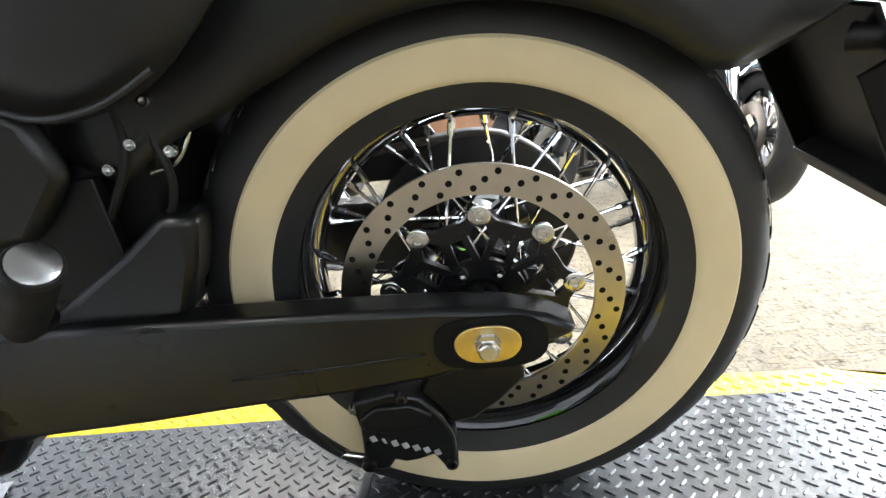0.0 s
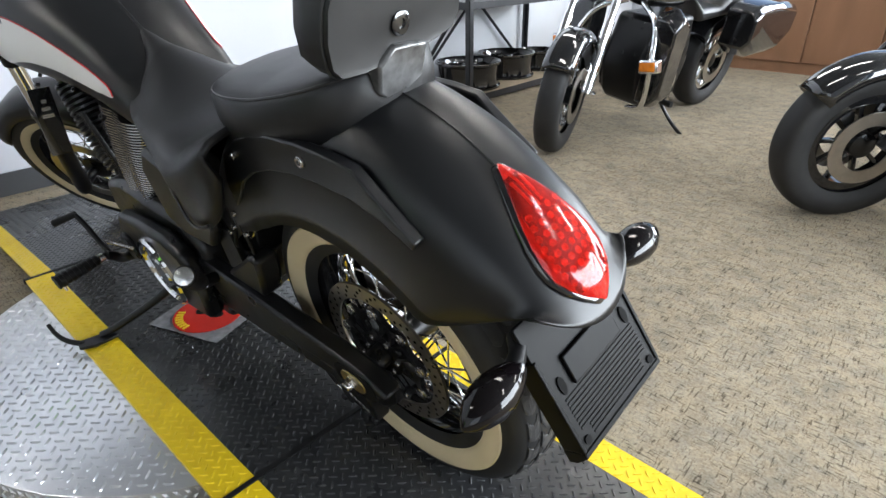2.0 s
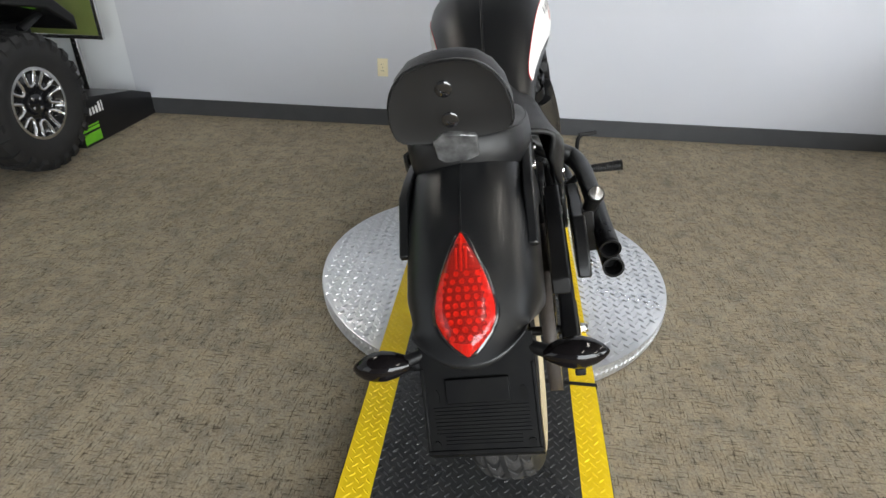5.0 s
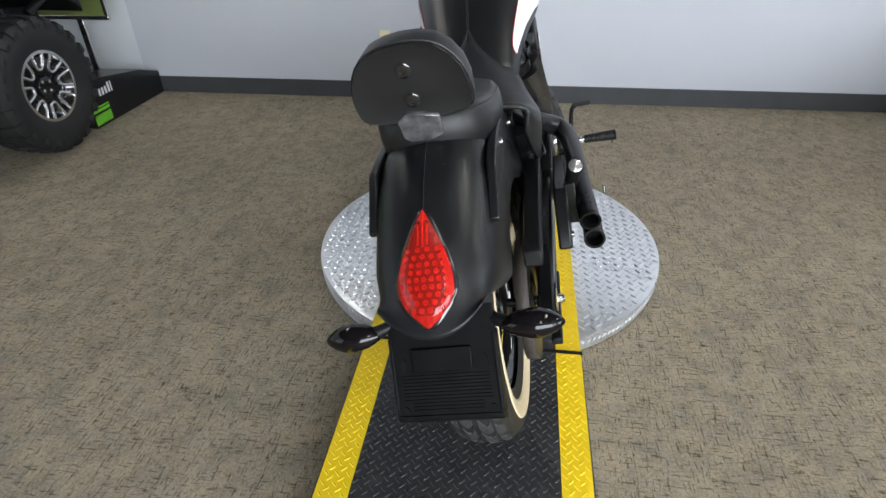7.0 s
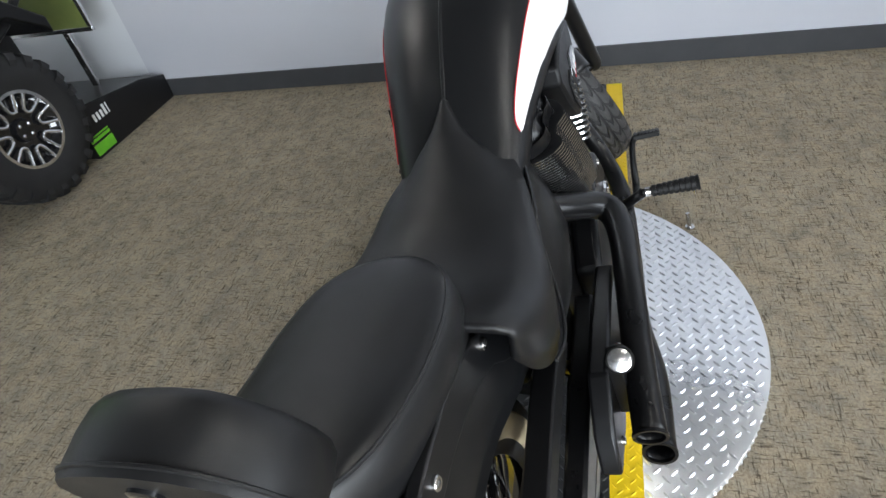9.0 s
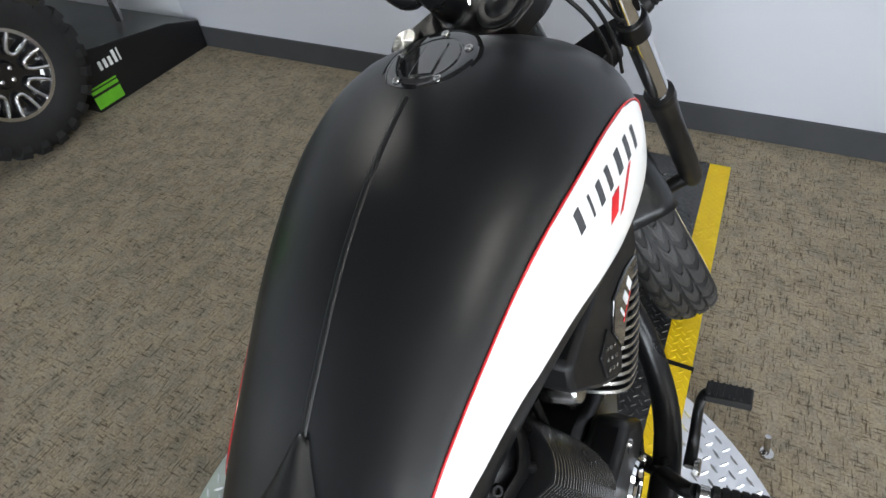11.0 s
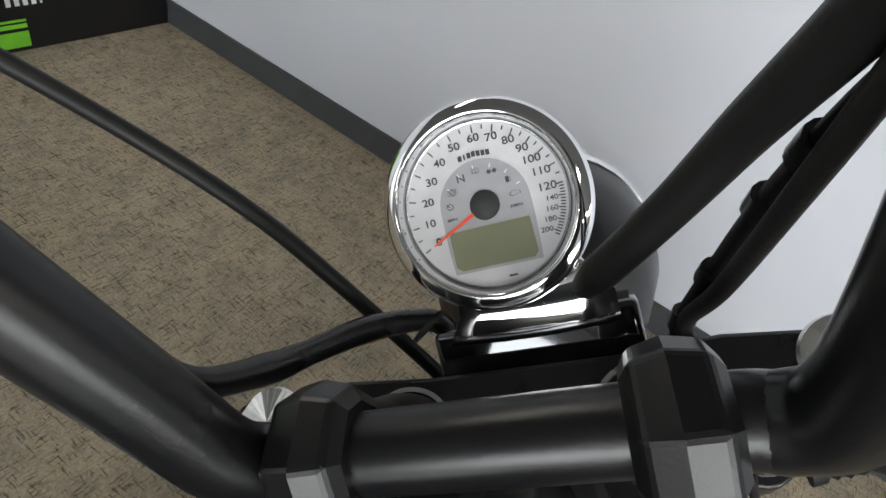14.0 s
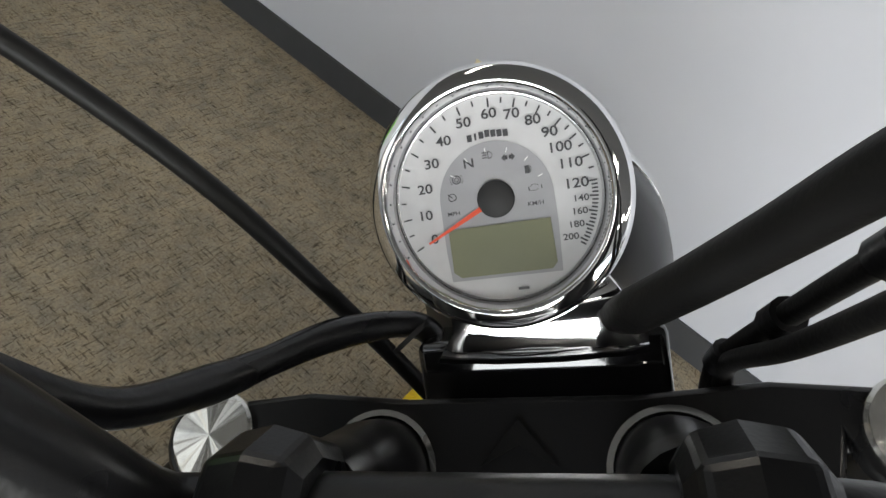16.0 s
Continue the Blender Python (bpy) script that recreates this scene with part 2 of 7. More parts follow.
def rows_mesh(bm, rows, close_rows=False, cap=False, close_ends=False):
    """A skin over rows of points; close_rows joins each row's end to its start."""
    vr = [[bm.verts.new(p) for p in row] for row in rows]
    n = len(vr[0])
    pairs = list(zip(vr, vr[1:]))
    if close_ends:
        pairs.append((vr[-1], vr[0]))
    for a, b in pairs:
        for i in range(n if close_rows else n - 1):
            j = (i + 1) % n
            bm.faces.new((a[i], a[j], b[j], b[i]))
    if cap:
        bm.faces.new(vr[0])
        bm.faces.new(vr[-1][::-1])
    return bm


def frame_of(d):
    d = Vector(d).normalized()
    u = d.cross((0, 0, 1)) if abs(d.z) < 0.95 else d.cross((0, 1, 0))
    u.normalize()
    return d, u, d.cross(u)


def rod(bm, p0, p1, r0, r1=None, seg=16, cap=True):
    r1 = r0 if r1 is None else r1
    _, u, v = frame_of(Vector(p1) - Vector(p0))
    ring = lambda p, r: [Vector(p) + r * (math.cos(2 * math.pi * k / seg) * u + math.sin(2 * math.pi * k / seg) * v) for k in range(seg)]
    return rows_mesh(bm, [ring(p0, r0), ring(p1, r1)], True, cap)


def turned(bm, base, axis, profile, seg=24, cap=True):
    """A turned solid: profile of (along, radius) from base along axis."""
    d, u, v = frame_of(axis)
    base = Vector(base)
    rows = [[base + h * d + r * (math.cos(2 * math.pi * k / seg) * u + math.sin(2 * math.pi * k / seg) * v) for k in range(seg)] for h, r in profile]
    return rows_mesh(bm, rows, True, cap)


def curve_points(points, steps=8):
    """Points on a smooth line through the given ones."""
    ps = [Vector(p) for p in points]
    ps = [2 * ps[0] - ps[1]] + ps + [2 * ps[-1] - ps[-2]]
    out = []
    for a, b, c, d in zip(ps, ps[1:], ps[2:], ps[3:]):
        for k in range(steps):
            t = k / steps
            out.append(0.5 * (2 * b + (c - a) * t + (2 * a - 5 * b + 4 * c - d) * t * t + (3 * b - a - 3 * c + d) * t ** 3))
    return out + [ps[-2]]


def pipe(bm, points, radius, seg=12, steps=8, cap=True, squash=1.0):
    """A tube along a smooth line; radius is a number or a list along the given points."""
    pts = curve_points(points, steps)
    n = len(pts)
    rad = [radius] * n if not isinstance(radius, (list, tuple)) else [float(q) for q in np.interp(np.linspace(0, len(radius) - 1, n), range(len(radius)), radius)]
    rows, u = [], None
    for i, p in enumerate(pts):
        d = (pts[min(i + 1, n - 1)] - pts[max(i - 1, 0)]).normalized()
        if u is None:
            _, u, _ = frame_of(d)
        u = (u - d * u.dot(d)).normalized()
        v = d.cross(u)
        rows.append([p + rad[i] * (math.cos(2 * math.pi * k / seg) * u + squash * math.sin(2 * math.pi * k / seg) * v) for k in range(seg)])
    return rows_mesh(bm, rows, True, cap)


def slab(bm, outline, y0, y1, axes="xz"):
    """An outline in two axes, given thickness along the third."""
    third = ({"x", "y", "z"} - set(axes)).pop()

    def place(a, b, c):
        d = {axes[0]: a, axes[1]: b, third: c}
        return (d["x"], d["y"], d["z"])

    lo, hi = [bm.verts.new(place(a, b, y0)) for a, b in outline], [bm.verts.new(place(a, b, y1)) for a, b in outline]
    bm.faces.new(lo)
    bm.faces.new(hi[::-1])
    for i in range(len(lo)):
        j = (i + 1) % len(lo)
        bm.faces.new((lo[i], hi[i], hi[j], lo[j]))
    return bm


def ring_plate(bm, centre, axis, r_in, r_out, half, seg=64):
    d, u, v = frame_of(axis)
    c = Vector(centre)
    prof = [(-half, r_in), (-half, r_out), (half, r_out), (half, r_in)]
    rows = [[c + h * d + r * (math.cos(2 * math.pi * k / seg) * u + math.sin(2 * math.pi * k / seg) * v) for h, r in prof] for k in range(seg)]
    return rows_mesh(bm, rows, True, False, True)


def blob(bm, centre, radii, m=None, u=20, v=12):
    vs = bmesh.ops.create_uvsphere(bm, u_segments=u, v_segments=v, radius=1.0)["verts"]
    t = Matrix.Translation(centre) @ (m or Matrix()) @ Matrix.Diagonal((*radii, 1))
    bmesh.ops.transform(bm, matrix=t, verts=vs)
    return bm


def bolt_head(bm, p, axis, r, h, socket=True):
    prof = [(0, r), (h * 0.75, r), (h, r * 0.85)]
    if socket:
        prof += [(h, r * 0.5), (h * 0.4, r * 0.48), (h * 0.4, 0.0005)]
    else:
        prof += [(h * 1.1, 0.0005)]
    return turned(bm, p, axis, prof, 14)


B = bmesh.new


# ---- the room ----
def wall(name, x0, x1, y0, y1, z0, z1, mat, label, category="wall"):
    return tagged(finish(name, box(B(), x0, x1, y0, y1, z0, z1), mat, smooth=False), label, category, kind="structure")


bm = B()
vs = [bm.verts.new(p) for p in ((-4.7, -6.5, FLOOR), (4.2, -6.5, FLOOR), (4.2, 5.0, FLOOR), (-4.7, 5.0, FLOOR))]
bm.faces.new(vs)
tagged(finish("floor", bm, CARPET, smooth=False), "mottled brown-grey low-pile carpet floor", "floor", kind="structure")
wall("ceiling", -4.9, 4.4, -6.7, 5.2, 3.0, 3.1, CEIL, "dark grey ceiling with fluorescent strip lights", "ceiling")
wall("wall_north", 2.72, 2.84, -2.52, 2.69, FLOOR, 3.0, WALL_PAINT, "smooth pale blue-grey painted wall")
wall("wall_north_white", 2.72, 2.84, 2.69, 5.0, FLOOR, 3.0, WHITE_WALL, "white painted wall beside the grey one")
wall("wall_north_recess", 2.80, 2.92, -6.5, -2.60, FLOOR, 3.0, WHITE_WALL, "white wall behind the wheel rack")
wall("wall_west", -1.6, 4.2, 5.0, 5.12, FLOOR, 3.0, WHITE_WALL, "white painted side wall")
# opening added on this unseen side to let fill light in
wall("wall_west_sill", -4.7, -1.6, 5.0, 5.12, FLOOR, 0.35, WHITE_WALL, "low painted wall under the added opening on the unseen left")
wall("wall_west_head", -4.7, -1.6, 5.0, 5.12, 2.75, 3.0, WHITE_WALL, "painted wall above the added opening on the unseen left")
wall("trim_corner", 2.70, 2.86, -2.60, -2.52, FLOOR, 3.0, WHITE_PRINT, "white painted corner trim of the wall", "trim")
wall("baseboard", 2.708, 2.719, -2.519, 2.69, FLOOR, 0.026, BASE, "charcoal vinyl baseboard along the wall", "baseboard")
# window walls
wall("wall_south_sill", -4.82, -4.7, -6.5, 5.0, FLOOR, 0.35, WALL_PAINT, "low painted wall under the shop windows")
wall("wall_south_head", -4.82, -4.7, -6.5, 5.0, 2.75, 3.0, WALL_PAINT, "painted wall above the shop windows")
wall("wall_south_side", -4.82, -4.7, 0.2, 5.0, 0.35, 2.75, WALL_PAINT, "painted wall beside the shop windows")
wall("wall_east_sill", -4.82, 4.2, -6.62, -6.5, FLOOR, 0.35, WALL_PAINT, "low painted wall under the side windows")
wall("wall_east_head", -4.82, 4.2, -6.62, -6.5, 2.75, 3.0, WALL_PAINT, "painted wall above the side windows")
wall("wall_east_side", 1.4, 4.2, -6.62, -6.5, 0.35, 2.75, WALL_PAINT, "painted wall beside the side windows")
for n, (x, y) in enumerate(CEILING_LIGHTS):
    t = thing("ceiling_light", "long ceiling light with two lit fluorescent tubes", "ceiling light", pose(x, y, 2.985), group="ceiling lights")
    bm = B()
    for x0, x1, y0, y1 in ((-0.62, 0.62, -0.17, -0.15), (-0.62, 0.62, 0.15, 0.17), (-0.62, -0.60, -0.15, 0.15), (0.60, 0.62, -0.15, 0.15)):
        box(bm, x0, x1, y0, y1, -0.02, 0.014)
    part("frame", bm, WHITE_PRINT, t, smooth=False)
    part("backing", box(B(), -0.60, 0.60, -0.149, 0.149, 0.008, 0.014), WHITE_PRINT, t, smooth=False)
    for y in (-0.07, 0.07):
        part("tube", rod(B(), (-0.59, y, -0.012), (0.59, y, -0.012), 0.019, 0.019, 12), LAMP, t, "lit fluorescent tube")

# wall socket
outlet = thing("wall_outlet", "ivory duplex wall outlet with cover plate", "outlet", pose(2.72, 0.903, 0.305))
part("cover_plate", box(B(), -0.006, 0.0, -0.035, 0.035, -0.058, 0.058), IVORY, outlet, bevel=0.003)
for dz in (-0.02, 0.02):
    sock = part("socket", slab(B(), [(0.016 * math.cos(a) * 0.95, dz + 0.0135 * math.sin(a)) for a in [k * math.pi / 10 for k in range(20)]], -0.0085, -0.006, "yz"), IVORY, outlet)
    bm = B()
    box(bm, -0.0090, -0.0086, -0.008, -0.0055, dz - 0.004, dz + 0.005)
    box(bm, -0.0090, -0.0086, 0.0055, 0.008, dz - 0.004, dz + 0.005)
    part("slot", bm, INK_AND_HOLLOW, sock, smooth=False)
bm = B()
turned(bm, (-0.0061, 0, 0), (-1, 0, 0), [(0, 0.003), (0.001, 0.003), (0.0015, 0.0005)], 10)
part("screw", bm, STEEL, outlet)


# ---- the lift: turntable and tread-plate runway ----
def lug_field(bm, inside, x0, x1, y0, y1, height, pitch=0.0262, length=0.0130, width=0.0040, tall=0.0024, turn=math.pi / 4):
    """Raised lozenges in alternating directions, on the surface z = height(x)."""
    c, s = math.cos(turn), math.sin(turn)
    n = int(max(x1 - x0, y1 - y0) / pitch) + 2
    mx, my = (x0 + x1) / 2, (y0 + y1) / 2
    for i in range(-n, n):
        for j in range(-n, n):
            u, v = i * pitch, j * pitch
            x, y = mx + c * u - s * v, my + s * u + c * v
            if not (x0 < x < x1 and y0 < y < y1 and inside(x, y)):
                continue
            a = turn + (math.pi / 2 if (i + j) % 2 else 0.0)
            d, e = Vector((math.cos(a), math.sin(a))), Vector((-math.sin(a), math.cos(a)))
            lo = [bm.verts.new((x + p.x, y + p.y, height(x + p.x) - 0.0004)) for p in (d * length, e * width + d * length * 0.35, e * width - d * length * 0.35, -d * length, -e * width - d * length * 0.35, -e * width + d * length * 0.35)]
            hi = [bm.verts.new((x + p.x, y + p.y, height(x + p.x) + tall)) for p in (d * length * 0.72, -d * length * 0.72)]
            for f in ((lo[0], lo[1], hi[0]), (lo[1], lo[2], hi[1], hi[0]), (lo[2], lo[3], hi[1]), (lo[3], lo[4], hi[1]), (lo[4], lo[5], hi[0], hi[1]), (lo[5], lo[0], hi[0])):
                bm.faces.new(f)
    return bm


TT_X, TT_Y, TT_R = 0.83, 0.095, 0.655
SEAM_R, SEAM_F = 0.180, 1.476
END_R, END_F = -0.60, 2.487
Y0, Y1, Y2, Y3 = -0.226, -0.152, 0.342, 0.424


def runway_z(x):
    if x > SEAM_F:
        return -0.078 * (x - SEAM_F) / (END_F - SEAM_F)
    if x < END_R:
        return -0.022 + (x - END_R) * 0.19
    if x < SEAM_R:
        return -0.022 * (SEAM_R - x) / (SEAM_R - END_R)
    return 0.0


table = thing("turntable", "round aluminium tread-plate turntable on the carpet", "turntable", pose(TT_X, TT_Y, FLOOR))
bm = B()
turned(bm, (0, 0, 0.012), (0, 0, 1), [(0, TT_R - 0.006), (0.060, TT_R - 0.001), (0.0615, TT_R - 0.004), (0.0615, 0.02)], 120)
part("deck", bm, PLATE_SILVER, table, smooth=True, sharp=30)
bm = B()
turned(bm, (0, 0, 0.0), (0, 0, 1), [(0, TT_R - 0.05), (0.013, TT_R - 0.05)], 80)
part("base_ring", bm, RACK, table)
bm = B()
lug_field(bm, lambda x, y: math.hypot(x, y) < TT_R - 0.014, -TT_R, TT_R, -TT_R, TT_R, lambda x: 0.0735, pitch=0.0262, tall=0.0033)
tagged(part("tread_lug", bm, PLATE_SILVER, table, smooth=False), kind="stuff")
bm = B()
for k in range(190):
    a = 2 * math.pi * k / 190
    for row, z in enumerate((0.025, 0.042, 0.060)):
        t = a + (row % 2) * math.pi / 190
        out, tan = Vector((math.cos(t), math.sin(t), 0)), Vector((-math.sin(t), math.cos(t), 0))
        d = tan * 0.0075 + Vector((0, 0, 0.0075 if row % 2 else -0.0075))
        e = tan * 0.0028 * (1 if row % 2 else -1) * -1 + Vector((0, 0, 0.0028))
        c = out * (TT_R - 0.0055 + (z - 0.012) * 0.083) + Vector((0, 0, z))
        ring = [bm.verts.new(c + p) for p in (d, e, -d, -e)]
        top = bm.verts.new(c + out * 0.0042)
        for q in range(4):
            bm.faces.new((ring[q], ring[(q + 1) % 4], top))
tagged(part("rim_lug", bm, PLATE_SILVER, table, smooth=False), kind="stuff")

runway = thing("tread_plate_runway", "black tread-plate motorcycle runway with yellow painted edges", "lift runway")
SECTIONS = [("rear_ramp", -1.02, END_R), ("rear_deck", END_R, SEAM_R - 0.002), ("middle_deck", SEAM_R + 0.002, SEAM_F - 0.002), ("front_ramp", SEAM_F + 0.002, END_F)]
for name, x0, x1 in SECTIONS:
    deck = None
    for (ya, yb, mat, nm) in ((Y1, Y2, PLATE_BLACK, name), (Y0, Y1, YELLOW, "yellow_edge"), (Y2, 0.401 if name == "front_ramp" else Y3, YELLOW, "yellow_edge")):
        bm = B()
        low = lambda x: max(runway_z(x) - 0.012, FLOOR + 0.001)
        prof = [(x0, runway_z(x0)), (x1, runway_z(x1)), (x1, low(x1) - 0.0005), (x0, low(x0) - 0.0005)]
        slab(bm, prof, ya, yb - 0.0004)
        ob = part(nm, bm, mat, runway if deck is None else deck, smooth=False)
        bm = B()
        lug_field(bm, lambda x, y: True, x0 + 0.010, x1 - 0.010, ya + 0.006, yb - 0.006, runway_z, pitch=0.0198, length=0.0100, width=0.0031, tall=0.0018)
        if deck is None:
            deck = ob
            tagged(part("tread_lug", bm, mat, deck, smooth=False), kind="stuff")
        else:
            tagged(part("edge_lug", bm, mat, deck, smooth=False), kind="stuff")
for x in (SEAM_R, SEAM_F):
    part("joint_strip", box(B(), x - 0.006, x + 0.006, Y0 - 0.004, Y3 + 0.004, -0.012, 0.0022), RUBBER, runway, "black rubber joint strip", smooth=False)
for y in (Y0 - 0.006, Y3 + 0.0):
    part("side_rail", box(B(), -0.60, SEAM_R, y, y + 0.006, -0.06, -0.024), RACK, runway, smooth=False)
for x in (-0.45, 0.02):
    part("foot", box(B(), x - 0.03, x + 0.03, 0.0, 0.2, FLOOR, -0.03), RACK, runway, smooth=False)
bm = B()
rod(bm, (0, 0, 0), (0.012, 0.012, 0.055), 0.007, 0.007, 12)
turned(bm, (0, 0, 0), (0, 0, 1), [(0, 0.016), (0.006, 0.016)], 12)
lock = thing("floor_lock_pin", "small steel locking pin standing beside the turntable", "pin", pose(1.365, -0.43, FLOOR))
part("pin", bm, STEEL, lock)

# printed floor sheet
sheet = thing("drip_sheet", "red and yellow round logo print on a crinkled clear sheet", "floor mat", pose(0.815, 0.118, 0.0022, 0, 0, 20))
bm = B()
rows_mesh(bm, [[(-0.125 + 0.25 * i / 14, -0.105 + 0.21 * j / 12, 0.0015 + 0.0025 * noise.noise((i * 0.7, j * 0.7, 3))) for i in range(15)] for j in range(13)])
part("sheet", bm, SHEET, sheet)
bm = B()
turned(bm, (0, 0, 0.0035), (0, 0, 1), [(0, 0.098), (0.0012, 0.098)], 48)
part("print", bm, DECAL_RED, sheet)
for k in range(16):
    a = radians(200 + k * 9.2 if k < 8 else 20 + (k - 8) * 9.2)
    m = pose(0.080 * math.cos(a), 0.080 * math.sin(a), 0.0049, 0, 0, math.degrees(a) - 90)
    part("print_bar", box(B(), -0.0045, 0.0045, -0.011, 0.011, 0, 0.0006, m), DECAL_YEL, sheet, smooth=False)
bm = B()
blob(bm, (0.025, 0.0, 0.005), (0.018, 0.016, 0.0008))
blob(bm, (-0.03, -0.005, 0.005), (0.018, 0.016, 0.0008))
box(bm, -0.03, 0.04, -0.006, 0.008, 0.0049, 0.0056)
part("print_shape", bm, INK_AND_HOLLOW, sheet)


# ---- the motorcycle, in its own upright space: x ahead, y left, z up, the rear tyre's contact at the origin ----
BIKE = Matrix.Translation((-0.0001, -0.0088, -0.0165)) @ pose(0, 0, 0, 0, 0, -0.7) @ pose(0, 0, 0, -12.5)
bike = thing("motorcycle", "satin black and white cruiser motorcycle leaning on its side stand", "motorcycle", BIKE)
RAKE = radians(33.4)
UP = Vector((-math.sin(RAKE), 0, math.cos(RAKE)))
FW = Vector((math.cos(RAKE), 0, math.sin(RAKE)))
HEAD = Vector((1.235, 0, 1.009))
STEER = Matrix.Translation(HEAD) @ Matrix.Rotation(radians(-6.1), 4, "X") @ Matrix.Rotation(radians(30.5), 4, UP) @ Matrix.Translation(-HEAD)
PIVOT = HEAD + 0.052 * FW
LOWER = STEER @ Matrix.Translation(PIVOT) @ Matrix.Rotation(radians(2.3), 4, FW) @ Matrix.Translation(-PIVOT)
AXLE = Vector((0, 0, 0.323))


def fork(f, y, u):
    """A place ahead of, left of and along the steering axis, before steering."""
    return HEAD + f * FW + Vector((0, y, 0)) + u * UP


TYRE_SHAPE = [(0.0, 0.0), (0.22, 0.0008), (0.42, 0.0030), (0.60, 0.0072), (0.75, 0.0130), (0.87, 0.0215), (0.95, 0.0320), (0.99, 0.0440), (1.0, 0.0560), (0.985, 0.0690), (0.94, 0.0820), (0.87, 0.0945), (0.80, 0.1060), (0.74, 0.1170)]


def tyre_rows(c, big, half, seg):
    """The tyre's cross-section, from bead over tread to bead, turned round the axle."""
    shape = [Vector((y * half, big - d, 0)) for y, d in TYRE_SHAPE]
    side = [(p.x, p.y) for p in curve_points(shape, 3)]
    prof = [(-y, r) for y, r in side[::-1]] + side[1:]
    return [[(c.x + r * math.cos(t), c.y + y, c.z + r * math.sin(t)) for y, r in prof] for t in [2 * math.pi * k / seg for k in range(seg)]], prof


def wheel(name, c, big, half, xf, spokes, parent, band_in, band_out, lanes, tall):
    """A spoked wheel: rim with tyre, whitewalls, hub and spokes."""
    bm = B()
    rim_half = half * 0.62
    prof = [(-rim_half, 0.222), (-rim_half - 0.004, 0.218), (-rim_half, 0.208), (-rim_half * 0.75, 0.200), (-rim_half * 0.5, 0.190), (0, 0.184), (rim_half * 0.5, 0.190), (rim_half * 0.75, 0.200),
            (rim_half, 0.208), (rim_half + 0.004, 0.218), (rim_half, 0.222), (rim_half * 0.8, 0.212), (rim_half * 0.4, 0.200), (0, 0.196), (-rim_half * 0.4, 0.200), (-rim_half * 0.8, 0.212)]
    rows = [[(c.x + r * math.cos(t), c.y + y, c.z + r * math.sin(t)) for y, r in prof] for t in [2 * math.pi * k / 96 for k in range(96)]]
    rows_mesh(bm, rows, True, False, True)
    w = part(name, bm, GLOSS, parent, "gloss black spoked rim", xf=xf)
    bm = B()
    rows, prof = tyre_rows(c, big, half, 128)
    rows_mesh(bm, rows, False, False, True)
    part("tyre", bm, TYRE, w, "whitewall tyre in black rubber", xf=xf)
    # whitewall bands follow the sidewall, a little proud
    rs = sorted({round(r, 4): abs(y) for y, r in prof}.items())
    for side in (1, -1):
        bm = B()
        band = []
        for k in range(13):
            r = band_in + (band_out - band_in) * k / 12
            y = np.interp(r, [q[0] for q in rs], [q[1] for q in rs]) + (0.0022 if 0 < k < 12 else -0.0006)
            band.append((side * y, r))
        rows = [[(c.x + r * math.cos(t), c.y + y, c.z + r * math.sin(t)) for y, r in band] for t in [2 * math.pi * k / 128 for k in range(128)]]
        rows_mesh(bm, rows, False, False, True)
        part("whitewall", bm, WHITEWALL, w, "cream whitewall band", xf=xf)
    # tread grooves: raised blocks between curved cuts, coloured paler so the cuts look shaded
    bm = B()
    count = 30
    for k in range(count):
        t0 = 2 * math.pi * (k + 0.5) / count
        for side in (1, -1):
            for lane, (ya, yb, sweep) in enumerate(lanes):
                shift = (math.pi / count if side < 0 else 0) + lane * 0.10
                grid = []
                for i in range(5):
                    y = side * half * (ya + (yb - ya) * i / 4)
                    rr = big - np.interp(abs(y) / half, [q[0] for q in TYRE_SHAPE[:9]], [q[1] for q in TYRE_SHAPE[:9]])
                    bend = sweep * math.sin(i / 4 * math.pi * 0.9)
                    wdt = 0.092 - 0.016 * i / 4 - 0.012 * math.sin(i / 4 * math.pi)
                    grid.append([(c.x + (rr + e) * math.cos(t0 + shift + bend + d * wdt), c.y + y, c.z + (rr + e) * math.sin(t0 + shift + bend + d * wdt)) for d, e in ((-1, -0.001), (-0.90, tall * 0.75), (-0.5, tall), (0.5, tall), (0.90, tall * 0.75), (1, -0.001))])
                rows_mesh(bm, grid)
    tagged(part("tread", bm, TREAD_PALE, w, xf=xf, smooth=False), kind="stuff")
    # hub
    bm = B()
    turned(bm, (c.x, c.y - 0.062, c.z), (0, 1, 0), [(0, 0.030), (0.004, 0.052), (0.010, 0.054), (0.018, 0.034), (0.062, 0.030), (0.106, 0.034), (0.114, 0.054), (0.120, 0.052), (0.124, 0.030)], 36)
    part("hub", bm, CAST, w, "black wheel hub", xf=xf)
    for k in range(spokes):
        side = 1 if k % 2 else -1
        cross = 1 if (k // 2) % 2 else -1
        t1 = 2 * math.pi * (k + 0.5) / spokes
        t0 = t1 + cross * 0.95
        a = Vector((c.x + 0.047 * math.cos(t0), c.y + side * 0.052, c.z + 0.047 * math.sin(t0)))
        b = Vector((c.x + 0.194 * math.cos(t1), c.y + side * 0.010, c.z + 0.194 * math.sin(t1)))
        bm = B()
        rod(bm, a, b, 0.0021, 0.0021, 8)
        d = (b - a).normalized()
        rod(bm, b - d * 0.024, b + d * 0.002, 0.0038, 0.0042, 8)
        part("spoke", bm, CHROME, w, xf=xf)
    return w


rear = wheel("rear_wheel", AXLE, 0.322, 0.075, None, 40, bike, 0.2290, 0.2735, ((0.07, 0.44, 0.10), (0.50, 0.74, 0.05)), 0.0026)

